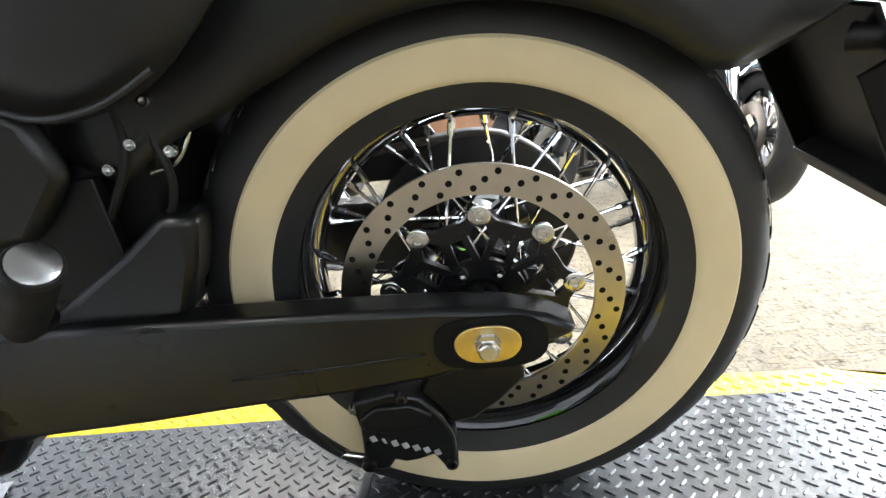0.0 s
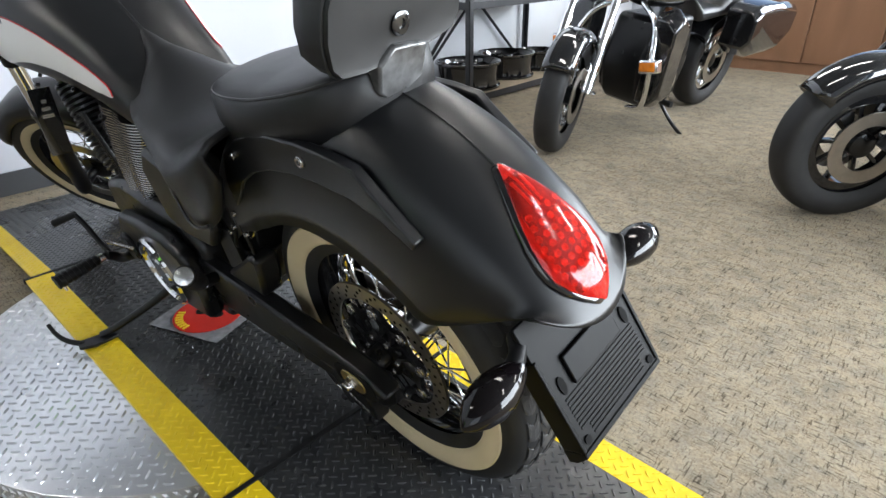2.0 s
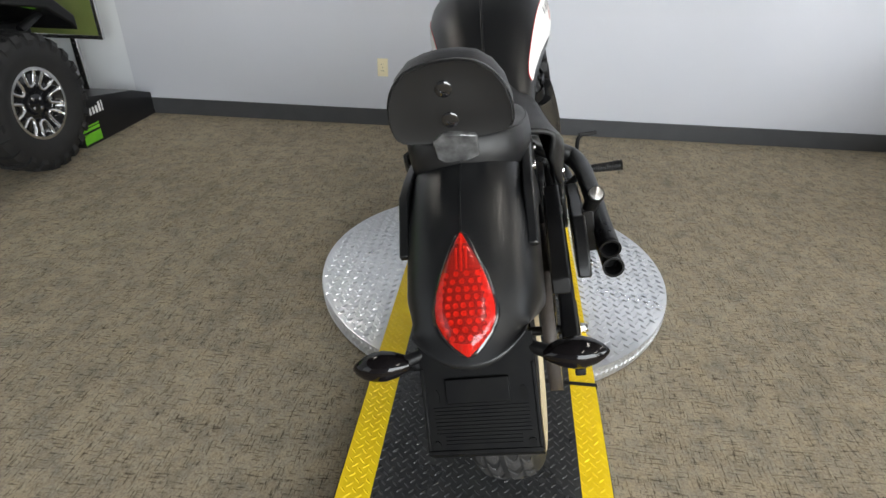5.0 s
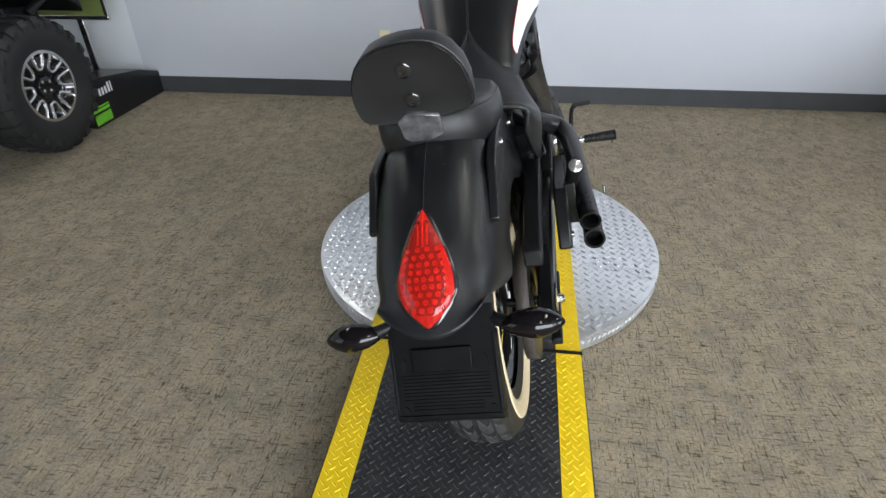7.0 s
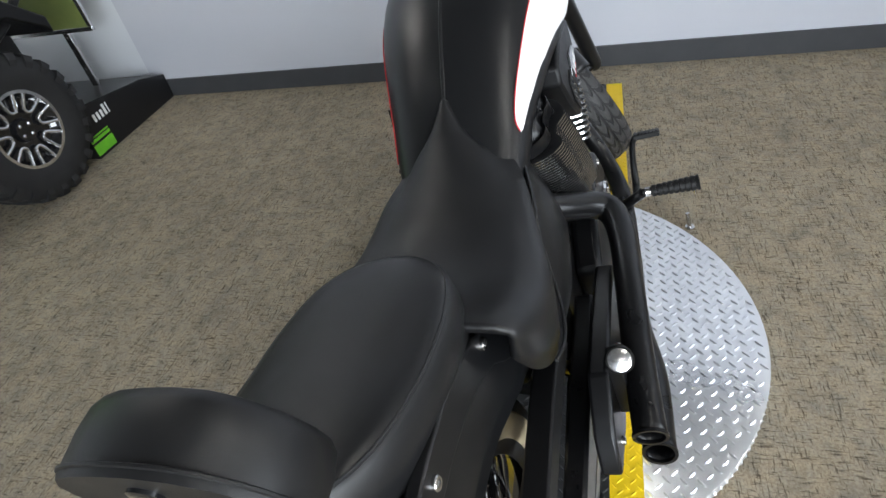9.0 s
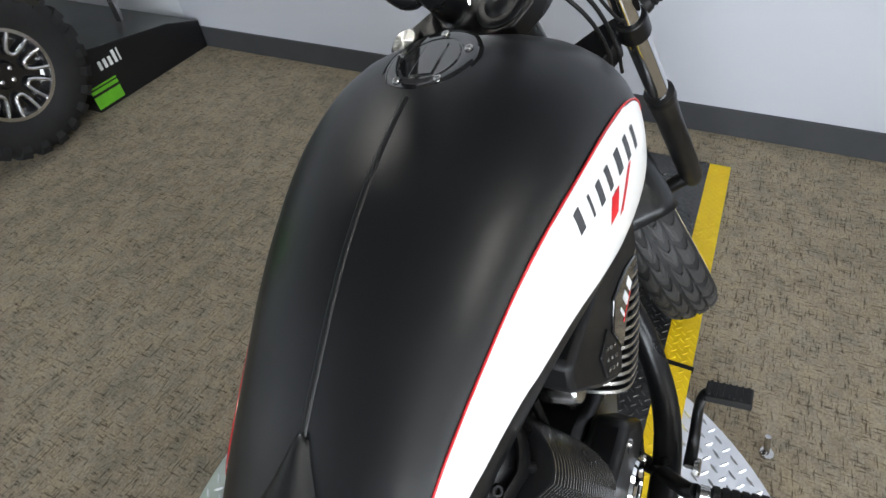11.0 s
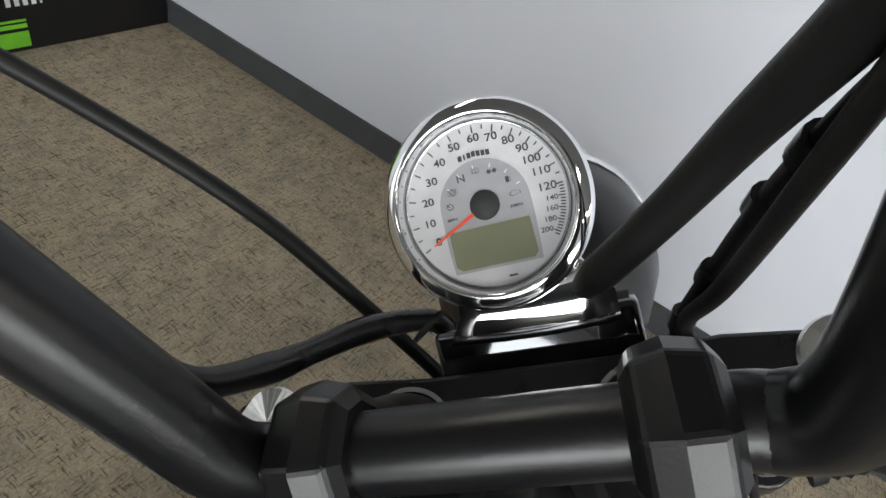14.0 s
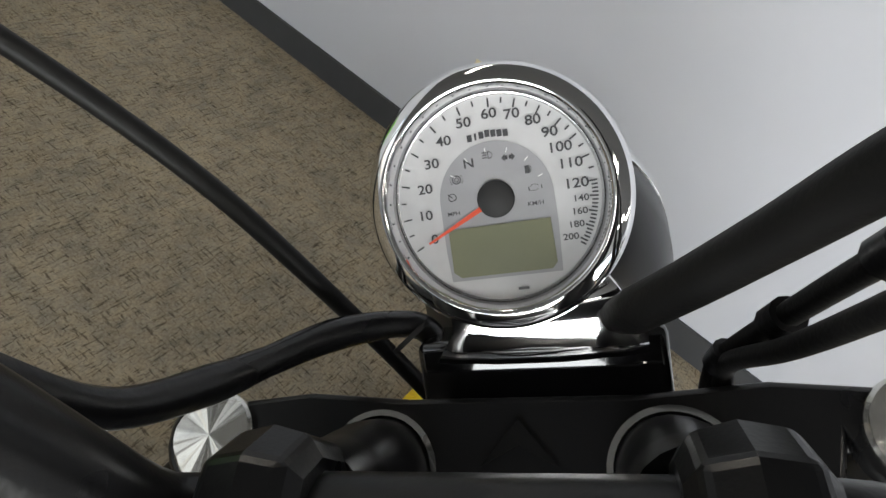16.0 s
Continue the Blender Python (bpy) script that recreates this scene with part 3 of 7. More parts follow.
# rear brake disc with its black carrier
DISC_Y = 0.070
bm = B()
ring_plate(bm, (0, DISC_Y, 0.323), (0, 1, 0), 0.122, 0.154, 0.0025, 96)
disc = part("brake_disc", bm, DISC, bike, "drilled steel brake disc")
bm = B()
for k in range(72):
    a = 2 * math.pi * k / 72
    r = (0.129, 0.138, 0.147)[k % 3]
    for side in (1,):
        p = Vector((r * math.cos(a), DISC_Y + 0.0027, 0.323 + r * math.sin(a)))
        turned(bm, p, (0, 1, 0), [(0, 0.0036), (0.0002, 0.0036)], 10)
tagged(part("drill_hole", bm, INK_AND_HOLLOW, disc), kind="stuff")
bm = B()
seg = 180
lobes = []
for k in range(seg):
    a = 2 * math.pi * k / seg
    lobe = 0.5 + 0.5 * math.cos(9 * (a - radians(92)))
    lobes.append((0.094 + 0.016 * lobe ** 3, a))
inner = [(r - 0.018) for r, a in lobes]
rows = [[(r * math.cos(a), DISC_Y - 0.004, 0.323 + r * math.sin(a)), (r * math.cos(a), DISC_Y + 0.004, 0.323 + r * math.sin(a)), (q * math.cos(a), DISC_Y + 0.004, 0.323 + q * math.sin(a)), (q * math.cos(a), DISC_Y - 0.004, 0.323 + q * math.sin(a))] for (r, a), q in zip(lobes, inner)]
rows_mesh(bm, rows, True, False, True)
ring_plate(bm, (0, DISC_Y, 0.323), (0, 1, 0), 0.027, 0.050, 0.004, 48)
carrier = part("disc_carrier", bm, CAST, disc, "black star-shaped disc carrier")
for k in range(9):
    a = radians(92 + 40 * k)
    for da in (-0.16, 0.16):
        p0 = Vector((0.046 * math.cos(a + da * 0.4), DISC_Y, 0.323 + 0.046 * math.sin(a + da * 0.4)))
        p1 = Vector((0.084 * math.cos(a + da * 1.4), DISC_Y, 0.323 + 0.084 * math.sin(a + da * 1.4)))
        _, u, v = frame_of(p1 - p0)
        bm = B()
        rows_mesh(bm, [[p + 0.005 * (c * u + s * v) for c, s in ((1, 0.7), (-1, 0.7), (-1, -0.7), (1, -0.7))] for p in (p0, p1)], True, True)
        part("carrier_arm", bm, CAST, disc, smooth=False)
ring_obj = B()
ring_plate(ring_obj, (0, DISC_Y - 0.012, 0.323), (0, 1, 0), 0.026, 0.0295, 0.004, 40)
part("hub_ring", ring_obj, STEEL, disc)
for k in range(9):
    a = radians(92 + 40 * k)
    bm = B()
    p = Vector((0.1 * math.cos(a), DISC_Y + 0.003, 0.323 + 0.1 * math.sin(a)))
    turned(bm, p, (0, 1, 0), [(0, 0.0118), (0.003, 0.0118), (0.0038, 0.0105), (0.0038, 0.0075), (0.0062, 0.0072), (0.0066, 0.0042), (0.0035, 0.0036), (0.0035, 0.0004)], 18)
    part("rotor_button", bm, STEEL, disc)
for k in range(6):
    a = radians(62 + 60 * k)
    bm = B()
    bolt_head(bm, (0.039 * math.cos(a), DISC_Y + 0.004, 0.323 + 0.039 * math.sin(a)), (0, 1, 0), 0.0062, 0.006)
    part("rotor_bolt", bm, STEEL, disc)


# rear fender: r, and the half-profile across it
def fender_edge(th):
    return np.interp(th, [31.5, 33, 35, 38, 42, 46, 50, 120, 132, 140, 150], [0.478, 0.455, 0.422, 0.374, 0.337, 0.315, 0.303, 0.300, 0.312, 0.335, 0.36])


def fender_top(th):
    return np.interp(th, [31.5, 36, 45, 57, 66, 77, 95, 120, 150], [0.488, 0.489, 0.491, 0.493, 0.499, 0.504, 0.502, 0.490, 0.475])


SHAPE = [(0.0, 1.0), (0.004, 0.9985), (0.02, 0.992), (0.04, 0.975), (0.06, 0.945), (0.078, 0.900), (0.093, 0.835), (0.104, 0.750), (0.112, 0.640), (0.118, 0.500), (0.121, 0.330), (0.122, 0.160), (0.122, 0.0)]


def fender_point(th, y):
    """The place on the fender's skin at an angle from straight back and a distance off the centre line."""
    ys, qs = [s[0] for s in SHAPE], [s[1] for s in SHAPE]
    r = fender_edge(th) + (fender_top(th) - fender_edge(th)) * np.interp(abs(y), ys[:-1], qs[:-1])
    a = radians(th)
    return Vector((-r * math.cos(a), y, 0.323 + r * math.sin(a)))


rows = []
for k in range(61):
    th = 31.5 + (150 - 31.5) * (k / 60) ** 1.15
    a = radians(th)
    e, t = fender_edge(th), fender_top(th)
    fade = max(0.0, 1 - (th - 31.5) / 16) ** 1.2
    half = [(y * (1 - 0.24 * fade), e + (t - e) * q, radians(th + 7.0 * fade * (y / 0.122) ** 2.2)) for y, q in SHAPE]
    ring = [(-y, r, a) for y, r, a in half[::-1]] + half[1:]
    rows.append([(-r * math.cos(a), y, 0.323 + r * math.sin(a)) for y, r, a in ring])
fender = part("rear_fender", rows_mesh(B(), rows), SATIN, bike, "satin black valanced rear fender", solid=0.003, sharp=60)
bm = B()
pipe(bm, [fender_point(th, 0) + Vector((-0.0004, 0, 0.0004)) for th in (58, 64, 70, 76, 82, 88)], 0.0016, 6, 3)
part("centre_bead", bm, SATIN, fender)

# tail light: a drop-shaped lens on the fender's crown
def drop_half(t):
    """Half width along the drop, 0 at the upper tip, 1 at the lower tip."""
    return np.interp(t, [0, 0.08, 0.2, 0.35, 0.5, 0.62, 0.72, 0.82, 0.92, 1.0], [0.001, 0.009, 0.021, 0.034, 0.0435, 0.047, 0.046, 0.037, 0.021, 0.002])


def drop_skin(grow, lift, bulge):
    rows = []
    for i in range(29):
        t = i / 28
        th = 57.6 + grow * 25 - (23.6 + grow * 50) * t
        w = drop_half(t) + grow
        row = []
        for j in range(13):
            s = -1 + 2 * j / 12
            p = fender_point(th, s * w)
            a = radians(th)
            n = Vector((-math.cos(a), 0.9 * s * w / 0.11, math.sin(a))).normalized()
            row.append(p + n * (lift + bulge * (1 - s * s) ** 0.5 * min(1, 6 * min(t, 1 - t) + 0.15)))
        rows.append(row)
    return rows


tail = part("tail_light", rows_mesh(B(), drop_skin(0.0080, 0.0014, 0.004)), GLOSS, bike, "drop-shaped red tail light with a black rim", solid=0.003)
part("reflector", rows_mesh(B(), drop_skin(-0.001, 0.0040, 0.0008)), LENS_IN, tail, "red plastic flange round the reflector")
for i in range(9):
    t = 0.36 + 0.062 * i
    span = drop_half(t) - 0.011
    count = max(1, int(span * 2 / 0.0098))
    for j in range(count):
        y = 0.0 if count == 1 else span * (-1 + 2 * j / (count - 1))
        a = radians(57.6 - 23.6 * t)
        n = Vector((-math.cos(a), 0.9 * y / 0.11, math.sin(a))).normalized()
        bm = B()
        turned(bm, fender_point(57.6 - 23.6 * t, y) + n * 0.0046, n, [(0.0038, 0.0050), (0.0034, 0.0044), (0.0012, 0.0030), (0.0006, 0.0014), (0.0022, 0.0009), (0.0024, 0.0002)], 6, cap=False)
        part("reflector_cup", bm, CUP, tail, smooth=False)
for y0, t0, t1 in ((0.0, 0.05, 0.34), (0.0075, 0.14, 0.32), (-0.0075, 0.14, 0.32), (0.010, 0.90, 0.955), (-0.010, 0.90, 0.955), (0.0, 0.90, 0.985)):
    bm = B()
    rows = []
    for k in range(7):
        t = t0 + (t1 - t0) * k / 6
        a = radians(57.6 - 23.6 * t)
        n = Vector((-math.cos(a), 0, math.sin(a)))
        rows.append([fender_point(57.6 - 23.6 * t, y0 + w) + n * h for w, h in ((-0.0026, 0.0046), (0, 0.0072), (0.0026, 0.0046))])
    rows_mesh(bm, rows)
    part("reflector_rib", bm, CUP, tail, smooth=False)
part("lens", rows_mesh(B(), drop_skin(0.0005, 0.0050, 0.0095)), LENS, tail, "clear red drop-shaped lens")

# fender struts on both sides
STRUT = [(0.240, 0.655), (0.205, 0.712), (0.150, 0.746), (0.095, 0.766), (0.040, 0.777), (-0.030, 0.780), (-0.090, 0.777), (-0.148, 0.769), (-0.168, 0.750), (-0.200, 0.722), (-0.236, 0.692), (-0.228, 0.680),
         (-0.180, 0.706), (-0.130, 0.722), (-0.060, 0.728), (0.000, 0.726), (0.060, 0.717), (0.120, 0.697), (0.170, 0.668), (0.205, 0.630), (0.240, 0.600)]
for side in (1, -1):
    bm = B()
    slab(bm, STRUT, side * 0.106, side * 0.124)
    s = part("fender_strut", bm, SATIN, bike, "satin black fender strut plate", bevel=0.003)
    for x, z in ((-0.043, 0.757), (0.163, 0.720)):
        bm = B()
        bolt_head(bm, (x, side * 0.1235, z), (0, side, 0), 0.0085, 0.006)
        part("bolt", bm, STEEL, s, "steel button-head bolt")

# number plate holder, plate missing
top, bot = Vector((-0.352, 0, 0.572)), Vector((-0.447, 0, 0.400))
d = (bot - top).normalized()
nrm = Vector((d.z, 0, -d.x)).normalized()
if nrm.x > 0:
    nrm = -nrm
PLATE = Matrix((( d.x, 0, nrm.x, top.x), (d.y, 1, nrm.y, 0), (d.z, 0, nrm.z, top.z), (0, 0, 0, 1)))
bm = B()
box(bm, -0.02, 0.176, -0.097, 0.097, -0.006, 0.0)
holder = part("plate_holder", bm, HOLDER_BLACK, bike, "ribbed black plastic number plate holder", bevel=0.002, xf=PLATE)
bm = B()
slab(bm, [(0.170, 0.002), (0.178, 0.002), (0.190, -0.022), (0.190, -0.036), (0.170, -0.036)], -0.097, 0.097, "xz")
box(bm, 0.03, 0.1695, 0.091, 0.097, -0.034, 0.003)
box(bm, 0.03, 0.1695, -0.097, -0.091, -0.034, 0.003)
part("rim_lip", bm, HOLDER_BLACK, holder, bevel=0.0015, xf=PLATE)
for k in range(11):
    u = 0.098 + k * 0.0062
    part("rib", box(B(), u, u + 0.0030, -0.080 if k < 8 else -0.064, 0.080 if k < 8 else 0.064, 0.0, 0.0014), HOLDER_BLACK, holder, smooth=False, xf=PLATE)
part("raised_pad", box(B(), 0.050, 0.092, -0.052, 0.056, 0.0, 0.006), HOLDER_BLACK, holder, bevel=0.002, xf=PLATE)
for u, v, l in ((0.080, 0.074, 0.013), (0.080, -0.074, 0.013), (0.160, 0.080, 0.006), (0.160, -0.080, 0.006)):
    bm = B()
    slab(bm, [(u + l * math.cos(a), v + 0.006 * math.sin(a)) for a in [k * math.pi / 6 for k in range(12)]], 0.0002, 0.0026, "xy")
    part("slot", bm, INK_AND_HOLLOW, holder, smooth=False, xf=PLATE)

# rear indicators
for side in (1, -1):
    bm = B()
    pipe(bm, [(-0.335, side * 0.080, 0.560), (-0.350, side * 0.100, 0.560), (-0.360, side * 0.124, 0.556)], [0.014, 0.011, 0.013], 12)
    ind = part("rear_indicator", bm, PLASTIC, bike, "smoked-lens rear indicator on a short black stalk")
    bm = B()
    turned(bm, (-0.362, side * 0.112, 0.556), (0, side, -0.05), [(0, 0.010), (0.010, 0.0165), (0.026, 0.0235), (0.046, 0.0280), (0.064, 0.0275), (0.082, 0.0215), (0.096, 0.0125), (0.103, 0.005), (0.105, 0.001)], 28)
    bmesh.ops.scale(bm, vec=(1.0, 1, 0.90), space=Matrix.Translation((0.362, 0, -0.556)), verts=bm.verts)
    part("pod", bm, SMOKE, ind, "glossy smoked oval lens")

# seat: rider's saddle, lofted across stations
SADDLE = [(0.662, 0.008, 0.842, 0.832, 0.002, 0.004), (0.640, 0.026, 0.829, 0.800, 0.004, 0.014), (0.616, 0.052, 0.814, 0.765, 0.006, 0.028), (0.596, 0.084, 0.803, 0.735, 0.007, 0.040),
          (0.580, 0.116, 0.793, 0.708, 0.008, 0.050), (0.540, 0.136, 0.772, 0.698, 0.010, 0.040), (0.500, 0.148, 0.755, 0.676, 0.010, 0.030), (0.460, 0.157, 0.741, 0.650, 0.010, 0.022),
          (0.400, 0.174, 0.728, 0.605, 0.006, 0.015), (0.330, 0.192, 0.726, 0.575, 0.000, 0.012), (0.270, 0.198, 0.735, 0.578, -0.004, 0.012), (0.220, 0.196, 0.752, 0.600, -0.004, 0.012),
          (0.180, 0.188, 0.768, 0.640, 0.0, 0.012), (0.155, 0.178, 0.776, 0.690, 0.0, 0.012)]


def saddle_rows():
    """Stations along the seat: x, half width, top, bottom, crown, and how far the top falls to its shoulder."""
    rows = []
    for x, w, zt, zb, cr, slump in SADDLE:
        row = []
        for j in range(25):
            s = -1 + 2 * j / 24
            q = abs(s)
            if q < 0.62:
                y, z = w * (q / 0.62) * 0.80, zt + cr * (1 - (q / 0.62) ** 2) - slump * (q / 0.62) ** 2
            else:
                a = (q - 0.62) / 0.38
                y = w * (0.80 + 0.20 * math.sin(min(a * 2.2, 1) * math.pi / 2)) - 0.03 * w / 0.2 * max(0, a - 0.45)
                z = zt - slump - (zt - slump - zb) * a ** 1.5
            row.append((x, math.copysign(y, s) if s else 0.0, z))
        rows.append(row)
    return rows


def smooth_rows(rows, steps=4):
    """More stations between the given ones, on smooth lines."""
    cols = [curve_points([r[i] for r in rows], steps) for i in range(len(rows[0]))]
    return [[c[k] for c in cols] for k in range(len(cols[0]))]


saddle = part("rider_seat", rows_mesh(B(), smooth_rows(saddle_rows()), cap=False), VINYL, bike, "black vinyl rider's saddle", solid=0.012, sharp=70)
bm = B()
for side in (1, -1):
    pipe(bm, [(x, side * w * 0.965, zb + 0.006) for x, w, zt, zb, cr, slump in SADDLE[1:-2]], 0.003, 8, 4)
part("edge_piping", bm, VINYL, saddle)

# pillion pad
def pad_rows(outline, z_of, sides, crown, inset=0.012):
    """A cushion over a closed outline: wall, rounded edge and crowned top."""
    cx = sum(p[0] for p in outline) / len(outline)
    cy = sum(p[1] for p in outline) / len(outline)
    rows = []
    for grow, h in ((-0.010, -sides), (0.0, -sides + 0.006), (0.004, -sides * 0.55), (0.002, -0.016), (-0.006, -0.005), (-0.018, 0.0), (-0.035, crown * 0.35), (-0.060, crown * 0.75), (-0.085, crown)):
        row = []
        for x, y in outline:
            v = Vector((x - cx, y - cy))
            l = max(v.length + grow, 0.004)
            v = v.normalized() * l
            row.append((cx + v.x, cy + v.y, z_of(cx + v.x) + h))
        rows.append(row)
    return rows


PAD = [(0.262, 0.0), (0.256, 0.040), (0.236, 0.075), (0.200, 0.103), (0.140, 0.119), (0.070, 0.122), (0.0, 0.117), (-0.060, 0.104), (-0.100, 0.080), (-0.118, 0.040), (-0.122, 0.0)]
PAD = PAD + [(x, -y) for x, y in PAD[-2:0:-1]]
PAD = [tuple(p)[:2] for p in curve_points([(x, y, 0) for x, y in PAD + PAD[:1]], 3)][:-1]
pad_z = lambda x: np.interp(x, [-0.13, -0.05, 0.05, 0.15, 0.27], [0.868, 0.850, 0.832, 0.822, 0.815])
bm = B()
rows_mesh(bm, pad_rows(PAD, pad_z, 0.085, 0.010), True, True)
pillion = part("pillion_pad", bm, VINYL, bike, "black vinyl pillion pad with stitched edge", sharp=70)
bm = B()
edge = [(x * 0.985 + 0.001, y * 0.975, pad_z(x) - 0.008) for x, y in PAD]
pipe(bm, edge + edge[:1], 0.0022, 6, 1, cap=False)
part("stitched_piping", bm, VINYL, pillion)

# backrest
TILT_BACK = Matrix.Translation((-0.134, 0.000, 0.871)) @ Matrix.Rotation(radians(-12), 4, "Y")
REST = [(0.0, 0.133), (0.030, 0.131), (0.060, 0.122), (0.084, 0.102), (0.100, 0.074), (0.107, 0.040), (0.105, 0.010), (0.094, -0.004), (0.060, -0.010), (0.0, -0.012)]
REST = REST + [(-y, z) for y, z in REST[-2:0:-1]]
bm = B()
rows = []
for x, k in ((-0.004, 0.90), (-0.006, 0.985), (0.0, 1.0), (0.030, 1.015), (0.050, 0.99), (0.060, 0.93), (0.064, 0.80), (0.066, 0.50), (0.067, 0.10)):
    rows.append([(x, y * k, 0.06 + (z - 0.06) * k) for y, z in REST])
rows.insert(0, [(-0.005, y * 0.45, 0.06 + (z - 0.06) * 0.45) for y, z in REST])
rows.insert(0, [(-0.006, y * 0.05, 0.06 + (z - 0.06) * 0.05) for y, z in REST])
rows_mesh(bm, rows, True, True)
rest = part("backrest", bm, VINYL, bike, "padded black vinyl passenger backrest", sharp=75, xf=TILT_BACK)
bm = B()
pipe(bm, [(0.002, y * 1.005, 0.06 + (z - 0.06) * 1.005) for y, z in REST + REST[:1]], 0.002, 6, 2, cap=False)
part("seam_piping", bm, VINYL, rest, xf=TILT_BACK)
for z in (0.030, 0.087):
    bm = B()
    turned(bm, (-0.004, 0, z), (-1, 0, 0), [(0, 0.0145), (0.004, 0.0145), (0.0055, 0.012), (0.0055, 0.006), (0.003, 0.0055), (0.003, 0.0004)], 20)
    part("mounting_bolt", bm, GLOSS, rest, xf=TILT_BACK)
bm = B()
slab(bm, [(-0.040, 0.020), (-0.037, -0.026), (-0.010, -0.036), (0.028, -0.034), (0.040, -0.022), (0.041, 0.016), (0.016, 0.034), (-0.014, 0.028)], -0.020, 0.020, "yz")
part("wrapped_bracket", bm, GREY_WRAP, rest, "grey mounting bracket in clear wrap", bevel=0.004, xf=Matrix.Translation((-0.118, 0, 0.852)) @ Matrix.Rotation(radians(-20), 4, "Y"))

# fuel tank
TANK = [(0.500, 0.690, 0.105, 0.640, 0.600), (0.560, 0.748, 0.124, 0.690, 0.640), (0.620, 0.800, 0.137, 0.730, 0.675), (0.660, 0.835, 0.144, 0.752, 0.695), (0.710, 0.874, 0.154, 0.775, 0.720), (0.780, 0.925, 0.170, 0.805, 0.745), (0.850, 0.966, 0.186, 0.828, 0.762),
        (0.930, 1.000, 0.203, 0.848, 0.775), (1.010, 1.021, 0.213, 0.860, 0.782), (1.075, 1.024, 0.214, 0.866, 0.788), (1.120, 1.014, 0.205, 0.870, 0.795), (1.155, 0.997, 0.187, 0.874, 0.805), (1.180, 0.976, 0.158, 0.878, 0.818), (1.197, 0.950, 0.100, 0.882, 0.835), (1.204, 0.925, 0.050, 0.885, 0.855)]
tank_spline = curve_points([Vector(t[:3]) for t in TANK], 6), curve_points([Vector((t[0], t[3], t[4])) for t in TANK], 6)


def tank_at(x):
    xs = [p.x for p in tank_spline[0]]
    return [np.interp(x, xs, [p[i] for p in s]) for s, i in ((tank_spline[0], 1), (tank_spline[0], 2), (tank_spline[1], 1), (tank_spline[1], 2))]


def tank_point(x, deg, lift=0.0):
    """On the tank's skin at x: 0 on the crown, 90 at the widest place, 180 at the lower lip; minus to the right."""
    zt, w, zm, zb = tank_at(x)
    if deg > 0:
        w -= 0.010
    a = radians(min(abs(deg), 90))
    k = 2 / 2.5
    y, z = (w + lift) * math.sin(a) ** k, zm + (zt + lift - zm) * math.cos(a) ** k
    if abs(deg) > 90:
        b = radians(abs(deg) - 90)
        y, z = (w + lift) * (0.80 + 0.20 * math.cos(b)), zm - (zm - zb + lift) * math.sin(b)
    return Vector((x, math.copysign(y, deg) if deg else 0.0, z))


xs = [p.x for p in tank_spline[0]]
degs = [180, 170, 160, 150, 140, 128, 116, 105, 97, 90, 83, 75, 66, 57, 48, 39, 30, 22, 15, 9, 5, 2.2]
ring = degs + [0] + [-g for g in degs[::-1]]
tank = part("fuel_tank", rows_mesh(B(), [[tank_point(x, g) for g in ring] for x in xs], True, True), SATIN, bike, "satin black teardrop fuel tank", sharp=60)
UPPER = [(0.622, 71), (0.628, 64), (0.640, 61), (0.678, 59.8), (0.745, 60.2), (0.822, 60.2), (0.885, 60.6), (0.955, 62), (1.010, 63), (1.060, 65), (1.095, 69), (1.120, 75), (1.140, 85), (1.148, 96)]
PANEL_LOW = [(0.622, 72), (0.628, 75), (0.640, 77.5), (0.660, 80), (0.711, 85.2), (0.791, 89.6), (0.881, 100), (0.940, 112), (1.010, 128), (1.060, 138), (1.095, 138), (1.120, 130), (1.140, 112), (1.148, 97)]
